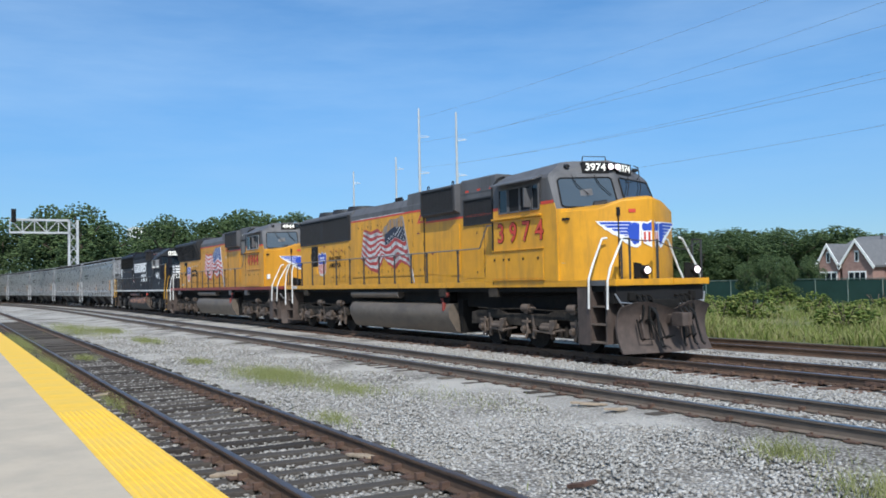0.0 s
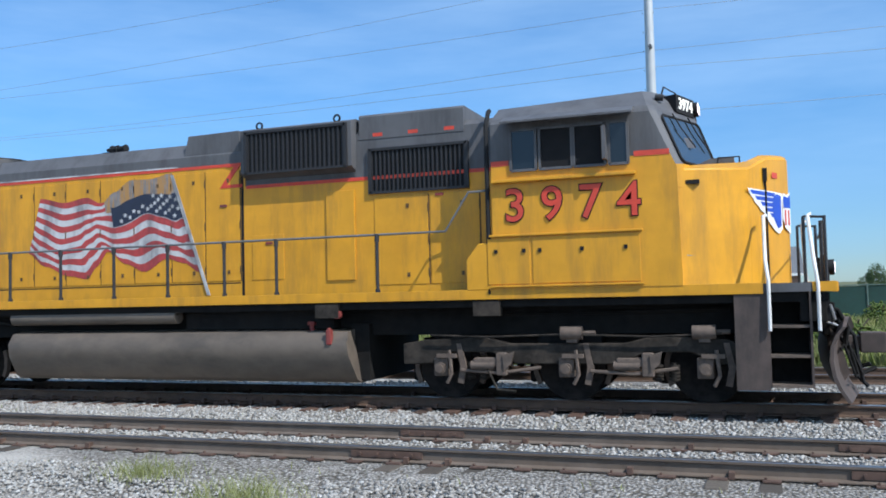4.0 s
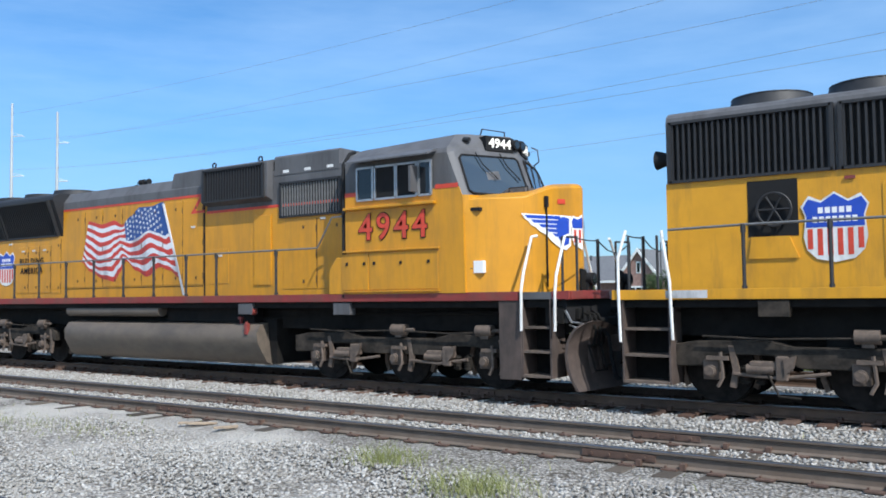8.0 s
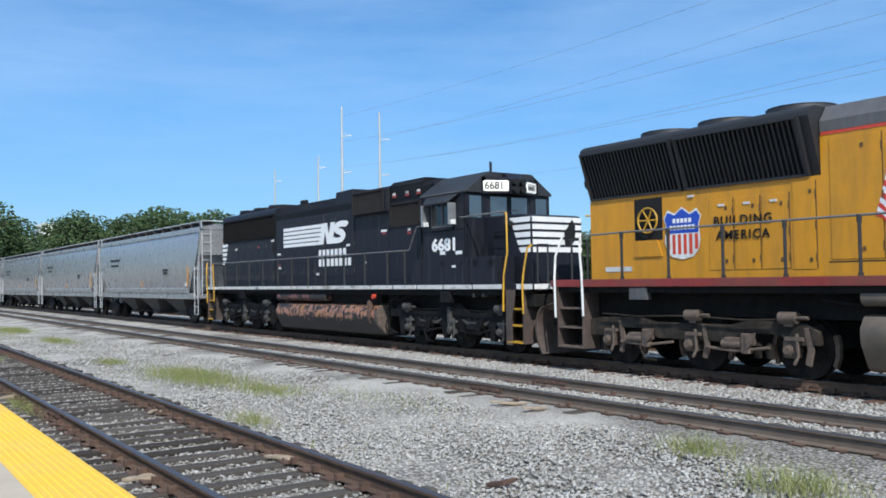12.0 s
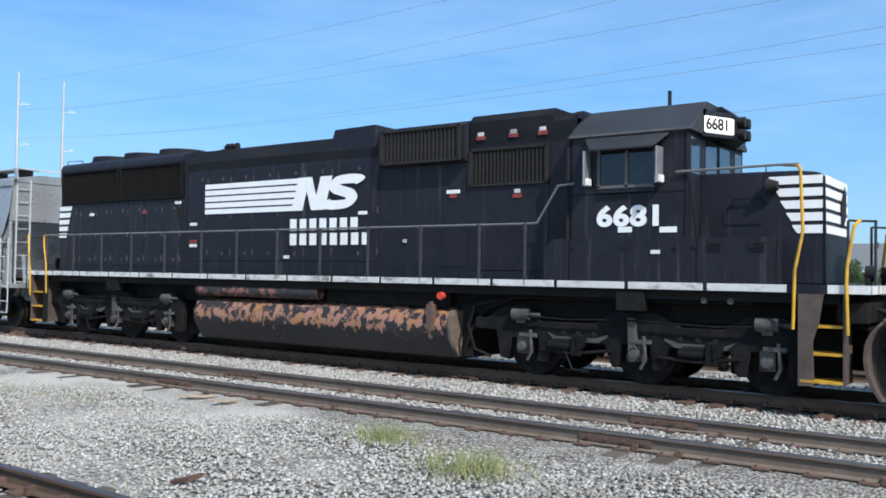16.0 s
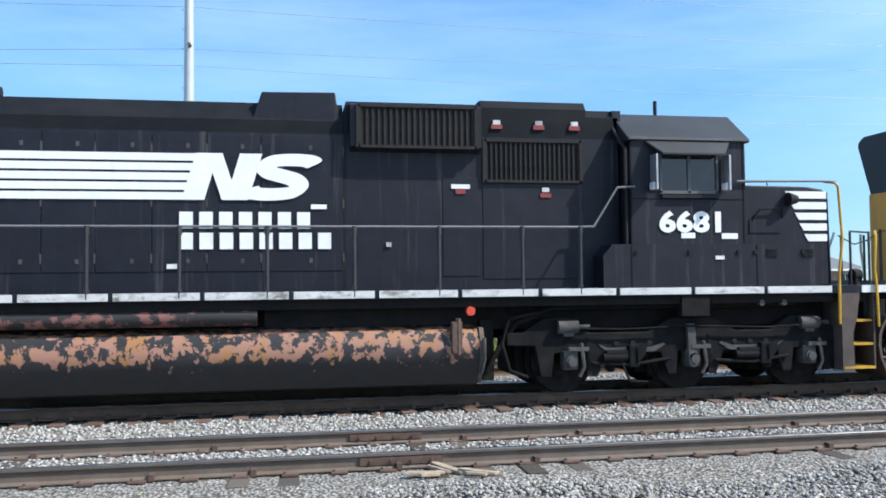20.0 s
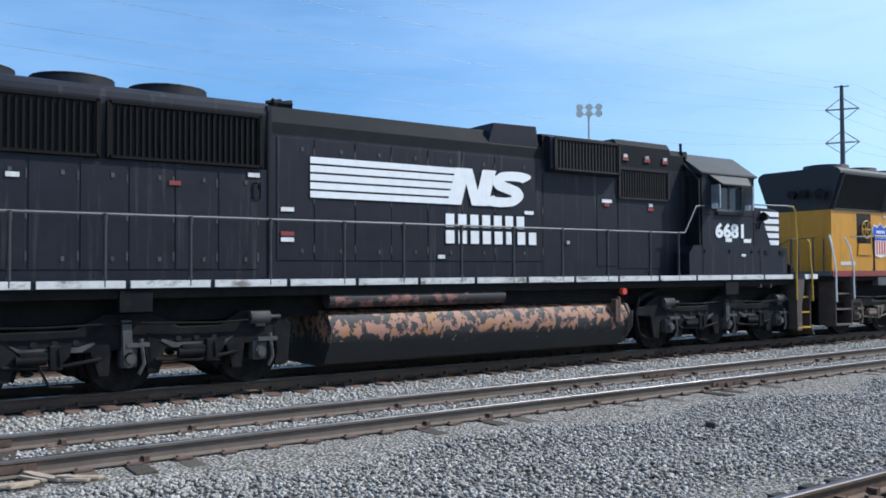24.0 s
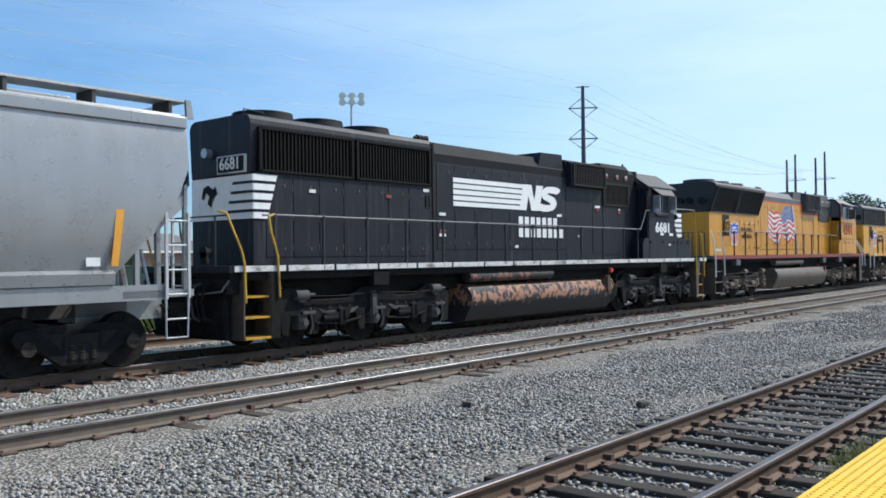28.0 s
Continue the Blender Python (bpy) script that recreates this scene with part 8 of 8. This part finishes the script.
wires = tagged(new("power_line"), "thin dark overhead wires between the poles", "power line")
ends = (11.6, 14.25, 15.2, 17.6, 20.2, 22.4)
for i, z in enumerate(ends):
    far_t = TA if i % 2 else TB
    wire((PX, PY, z), (far_t[0], far_t[1], far_t[2] - 2.0 - 1.9 * (5 - i) + (i % 2) * 0.6), 1.2)
    wire((PX, PY, z), (tx + (1.9 if i % 2 else -1.9) * td[0], ty + (1.9 if i % 2 else -1.9) * td[1], EYE + 120 * math.tan(radians((7.66, 7.66, 9.62, 9.62, 10.95, 10.95)[i]))), 1.4)
    s = -1 if i % 2 else 1
    rx, ry = polar(-72.2 - (i % 3) * 0.8, 190)
    wire((tx + s * 1.9 * td[0], ty + s * 1.9 * td[1], EYE + 120 * math.tan(radians((7.66, 7.66, 9.62, 9.62, 10.95, 10.95)[i]))), (rx, ry, EYE + 190 * math.tan(radians(5.0))), 2.0, 0.016)

# ---- weeds, loose stones, ties and paving: many small pieces ----
def patch(cx, cy, rx, ry, z=-0.2):
    def place(r, n):
        d = r.normal(size=(n, 2)) * 0.45
        return np.stack([cx + d[:, 0] * rx, cy + d[:, 1] * ry, np.full(n, z)], 1)
    return place


for i, (cx, cy, rx, ry, n, h) in enumerate(((-18.6, 6.35, 2.5, 0.85, 3600, 0.14), (-15.4, 6.65, 1.5, 0.55, 1100, 0.12), (-34.0, 6.6, 2.2, 0.5, 1100, 0.15), (-43.5, 6.7, 2.6, 0.6, 1700, 0.2), (-23.6, 5.9, 1.1, 0.4, 600, 0.12), (-13.0, 7.6, 2.4, 0.8, 420, 0.08), (-26.8, 3.5, 1.0, 0.3, 500, 0.16), (-6.6, 8.15, 0.55, 0.40, 380, 0.20), (-4.85, 7.35, 0.65, 0.50, 500, 0.23), (-12.0, 4.95, 0.8, 0.3, 260, 0.16), (-16.0, 2.6, 1.6, 0.25, 500, 0.14), (-24, 2.3, 4.0, 0.35, 1500, 0.2), (9.0, 2.35, 1.2, 0.18, 420, 0.12), (-46, 5.5, 9.0, 1.2, 2200, 0.25), (-36, 2.4, 8.0, 0.4, 1600, 0.25))):
    grass("weeds", n, patch(cx, cy, rx, ry), h, 60 + i, M_TUFT, "low yellow-green weeds in the ballast", 0.0035, 0.8)
grass("weeds", 500, lambda r, n: np.stack([r.uniform(-30, 20, n), r.choice([12.35, 16.7, 8.7, 4.7], n) + r.normal(size=n) * 0.2, np.full(n, -0.2)], 1), 0.09, 99, M_TUFT, "scattered weed blades along the track edges", 0.006, 0.6)


def stones(name, n, seed, xr, yr, zf, size, label, mat=None):
    """Broken stone: each a ragged block of eight corners, all in one mesh."""
    r = np.random.default_rng(seed)
    x, y = r.uniform(*xr, n), r.uniform(*yr, n)
    c = np.array([(-1, -1, -1), (1, -1, -1), (1, 1, -1), (-1, 1, -1), (-1, -1, 1), (1, -1, 1), (1, 1, 1), (-1, 1, 1)], float)
    s = size * r.uniform(0.55, 1.25, (n, 1, 3)) * np.array((1, 0.85, 0.62))
    v = c[None] * s * r.uniform(0.55, 1.0, (n, 8, 1))
    a, b = r.uniform(0, 6.28, n), r.uniform(-0.5, 0.5, n)
    ca, sa, cb, sb = np.cos(a), np.sin(a), np.cos(b), np.sin(b)
    X = v[..., 0] * cb[:, None] - v[..., 2] * sb[:, None]
    Z = v[..., 0] * sb[:, None] + v[..., 2] * cb[:, None]
    Yv = v[..., 1]
    v = np.stack([X * ca[:, None] - Yv * sa[:, None], X * sa[:, None] + Yv * ca[:, None], Z], -1)
    v += np.stack([x, y, zf(x, y) + r.uniform(-0.012, 0.014, n)], -1)[:, None]
    f = np.array([(0, 3, 2, 1), (4, 5, 6, 7), (0, 1, 5, 4), (1, 2, 6, 5), (2, 3, 7, 6), (3, 0, 4, 7)])
    faces = (np.arange(n)[:, None, None] * 8 + f[None]).reshape(-1)
    me = bpy.data.meshes.new(name)
    me.vertices.add(n * 8)
    me.vertices.foreach_set("co", v.reshape(-1))
    me.loops.add(n * 24)
    me.loops.foreach_set("vertex_index", faces)
    me.polygons.add(n * 6)
    me.polygons.foreach_set("loop_start", np.arange(n * 6) * 4)
    me.update(calc_edges=True)
    me.materials.append(mat or M_STONE)
    return tagged(new(name, me), label, "gravel", kind="stuff")


def yard(x, y):
    return -0.225 + 0.03 * np.sin(x * 1.3 + y) * np.sin(y * 2.1)


def shoulder(x, y):
    return np.full_like(x, -0.185)


stones("gravel", 66000, 1, (-4, 22), (4.7, 9.35), yard, 0.024, "grey crushed stone between the tracks")
stones("gravel", 16000, 8, (-16, -4), (4.7, 9.3), yard, 0.024, "sparse pale stone on the dusty part of the yard", M_STONEP)
stones("gravel", 10000, 2, (-40, -16), (4.7, 9.0), yard, 0.028, "grey crushed stone between the tracks", M_STONEP)
stones("gravel", 14000, 3, (22, 48), (4.7, 9.0), yard, 0.030, "grey crushed stone between the tracks")
stones("gravel", 24000, 4, (-26, 28), (11.3, 13.5), shoulder, 0.028, "pale ballast shoulder of the main track", M_STONEP)
stones("gravel", 13000, 5, (-22, 26), (9.55, 10.82), shoulder, 0.025, "pale ballast between the rails of the middle track", M_STONEP)
stones("gravel", 30000, 6, (-30, 24), (2.0, 4.75), lambda x, y: np.full_like(x, -0.212), 0.024, "grey ballast between the ties of the platform track")
stones("gravel", 5000, 7, (-30, 30), (15.8, 18.0), shoulder, 0.036, "pale ballast beyond the main track", M_STONEP)

# timber ties, one by one, with their plates
for yc, mat, x0, x1, z in ((TRACK_A, M_TIE, -62, 62, -0.172), (TRACK_B, M_PALETIE, -52, 52, -0.176), (TRACK_C, M_RUSTTIE, -40, 40, -0.150)):
    me_tie = None
    n = int((x1 - x0) / 0.51)
    r = random.Random(int(yc * 10))
    for i in range(n):
        x = x0 + i * 0.51 + r.uniform(-0.03, 0.03)
        if me_tie is None:
            wt = 0.092 if yc == TRACK_A else 0.112
            t = part("tie", box(B(), -wt, wt, -1.29, 1.29, -0.16, 0.0, 0.014), mat, TRACKS[yc], soft=False)
            me_tie = t.data
        else:
            t = new("tie", me_tie)
            t.parent = TRACKS[yc]
        t.location = (x, yc + bend(x) + r.uniform(-0.07, 0.07), z + (r.uniform(-0.050, 0.004) if yc == TRACK_B else r.uniform(-0.012, 0.004)))
        t.rotation_euler = (r.uniform(-0.012, 0.012), r.uniform(-0.02, 0.02), r.uniform(-0.025, 0.025))
    bm = B()
    for i in range(n):
        x = x0 + i * 0.51
        if abs(x) > 30:
            continue
        for s in (-0.7535, 0.7535):
            box(bm, x - 0.09, x + 0.09, yc + s - 0.17, yc + s + 0.17, z - 0.002, z + 0.016)
            for q in (-0.1, 0.1):
                box(bm, x + q * 0.6 - 0.012, x + q * 0.6 + 0.012, yc + s + q - 0.015, yc + s + q + 0.015, z, z + 0.04)
            if yc != TRACK_B or r.random() < 0.25:
                box(bm, x + 0.10, x + 0.16, yc + s - 0.10, yc + s + 0.10, z + 0.0, z + 0.07)
    part("tie_plates", bm, M_PLATE, TRACKS[yc], "rusty tie plates, spikes and rail anchors", soft=False, kind="stuff")

# yellow tactile panels with raised domes
me_pan = None
for i in range(120):
    x = -72 + i * 1.2
    if me_pan is None:
        p = part("tactile_panel", box(B(), 0.004, 1.196, 1.163, 1.738, PLAT - 0.03, PLAT + 0.002, 0.004), M_TACT, platform, "", soft=False)
        me_pan = p.data
    else:
        p = new("tactile_panel", me_pan)
        p.parent = platform
    p.location = (x, 0, 0)
bm = B()
for x0, x1 in ((-11.5, -5.0), (3.0, 8.5)):
    for i in range(int((x1 - x0) / 0.06)):
        for j in range(9):
            bmesh.ops.create_cone(bm, cap_ends=True, segments=6, radius1=0.014, radius2=0.010, depth=0.006, matrix=Matrix.Translation((x0 + i * 0.06, 1.21 + j * 0.06, PLAT + 0.005)))
part("domes", bm, M_TACT, platform, "small raised domes", soft=False, kind="stuff")

# debris in the yard: a broken timber piece and scraps
deb = tagged(new("timber_scrap"), "broken brown timber scrap lying on the ballast", "debris")
part("splinter", prism(B(), [(-0.22, -0.05), (0.12, -0.07), (0.30, 0.05), (0.24, 0.10), (0.05, 0.03), (-0.2, 0.04)], "z", 0.0, 0.07, 0.01), material("rotten_brown_timber", (0.085, 0.048, 0.036), 0.9, var=0.3, scale=10), deb)
deb.matrix_world = pose(-6.75, 5.35, -0.2, 8, -14, 20) @ Matrix.Scale(0.62, 4)
for i, (x, y) in enumerate(((10.7, 5.4), (9.3, 7.3))):
    sc = tagged(new("dark_clod"), "dark clod lying on the gravel", "debris", "clods in the yard")
    part("lump", prism(B(), [(-0.16, -0.05), (0.05, -0.07), (0.18, 0.0), (0.08, 0.07), (-0.12, 0.05)], "z", 0.0, 0.08, 0.025), M_TIE, sc)
    sc.matrix_world = pose(x, y, -0.22, 4, 6, 40 * i)

# pale splinters of old ties
M_SPLINT = material("bleached_splintered_wood", (0.33, 0.26, 0.19), 0.9, var=0.25, scale=14, bump=0.5, bump_scale=40)
for i, (x, y, l) in enumerate(((-13.74, 4.06, 0.26), (-9.16, 4.12, 0.26), (-9.05, 2.60, 0.24), (-17.2, 2.55, 0.2), (1.67, 9.2, 0.30), (1.95, 8.95, 0.22), (1.4, 9.0, 0.25), (-10.9, 8.85, 0.3), (-10.2, 8.8, 0.25), (-3.1, 4.6, 0.15))):
    sp = tagged(new("wood_splinter"), "pale splinter of old tie wood", "debris", "splinters by the rails")
    part("shard", prism(B(), [(-l, -0.04), (l * 0.8, -0.05), (l, 0.02), (l * 0.2, 0.07), (-l * 0.8, 0.05)], "z", 0.0, 0.035, 0.008), M_SPLINT, sp)
    part("shard", prism(B(), [(-l * 0.5, 0.09), (l * 0.6, 0.12), (l * 0.5, 0.16), (-l * 0.4, 0.14)], "z", 0.0, 0.03, 0.006), M_SPLINT, sp)
    sp.matrix_world = pose(x, y, -0.168, 3, -4, -25 + 37 * i)

# front reference behind the lead locomotive's, truck centres, and where the thing's own zero lies
MOVERS = [(LEAD, 0.0, -17.3, -2.9, 10.0), (SECOND, -22.62, -17.3, -2.9, 10.0), (THIRD, -45.2, -16.45, -2.48, 10.0)]
for i, h in enumerate(HOPPERS):
    MOVERS.append((h, -66.02 - 18.2 * i, -15.6, -2.6, 9.1))


def motions():
    ts = [i * 0.5 for i in range(57)]
    for ob, off, b0, b1, zero in MOVERS:
        rows = []
        for t in ts:
            s = run(t) + off
            xa, xb = s + b0, s + b1
            ya, yb = TRACK_C + bend(xa), TRACK_C + bend(xb)
            yaw = math.atan2(yb - ya, xb - xa)
            back = (b0 + b1) / 2 + zero
            rows.append((t, pose((xa + xb) / 2 - math.cos(yaw) * back, (ya + yb) / 2 - math.sin(yaw) * back, 0.03, 0, 0, math.degrees(yaw))))
        walk(ob, rows)
    turns = [i * 28 / 180 for i in range(181)]
    for ob, x, r in WHEELSETS:
        walk(ob, [(t, Matrix.Translation((x, 0, r)) @ Matrix.Rotation(run(t) / r, 4, "Y")) for t in turns])


motions()
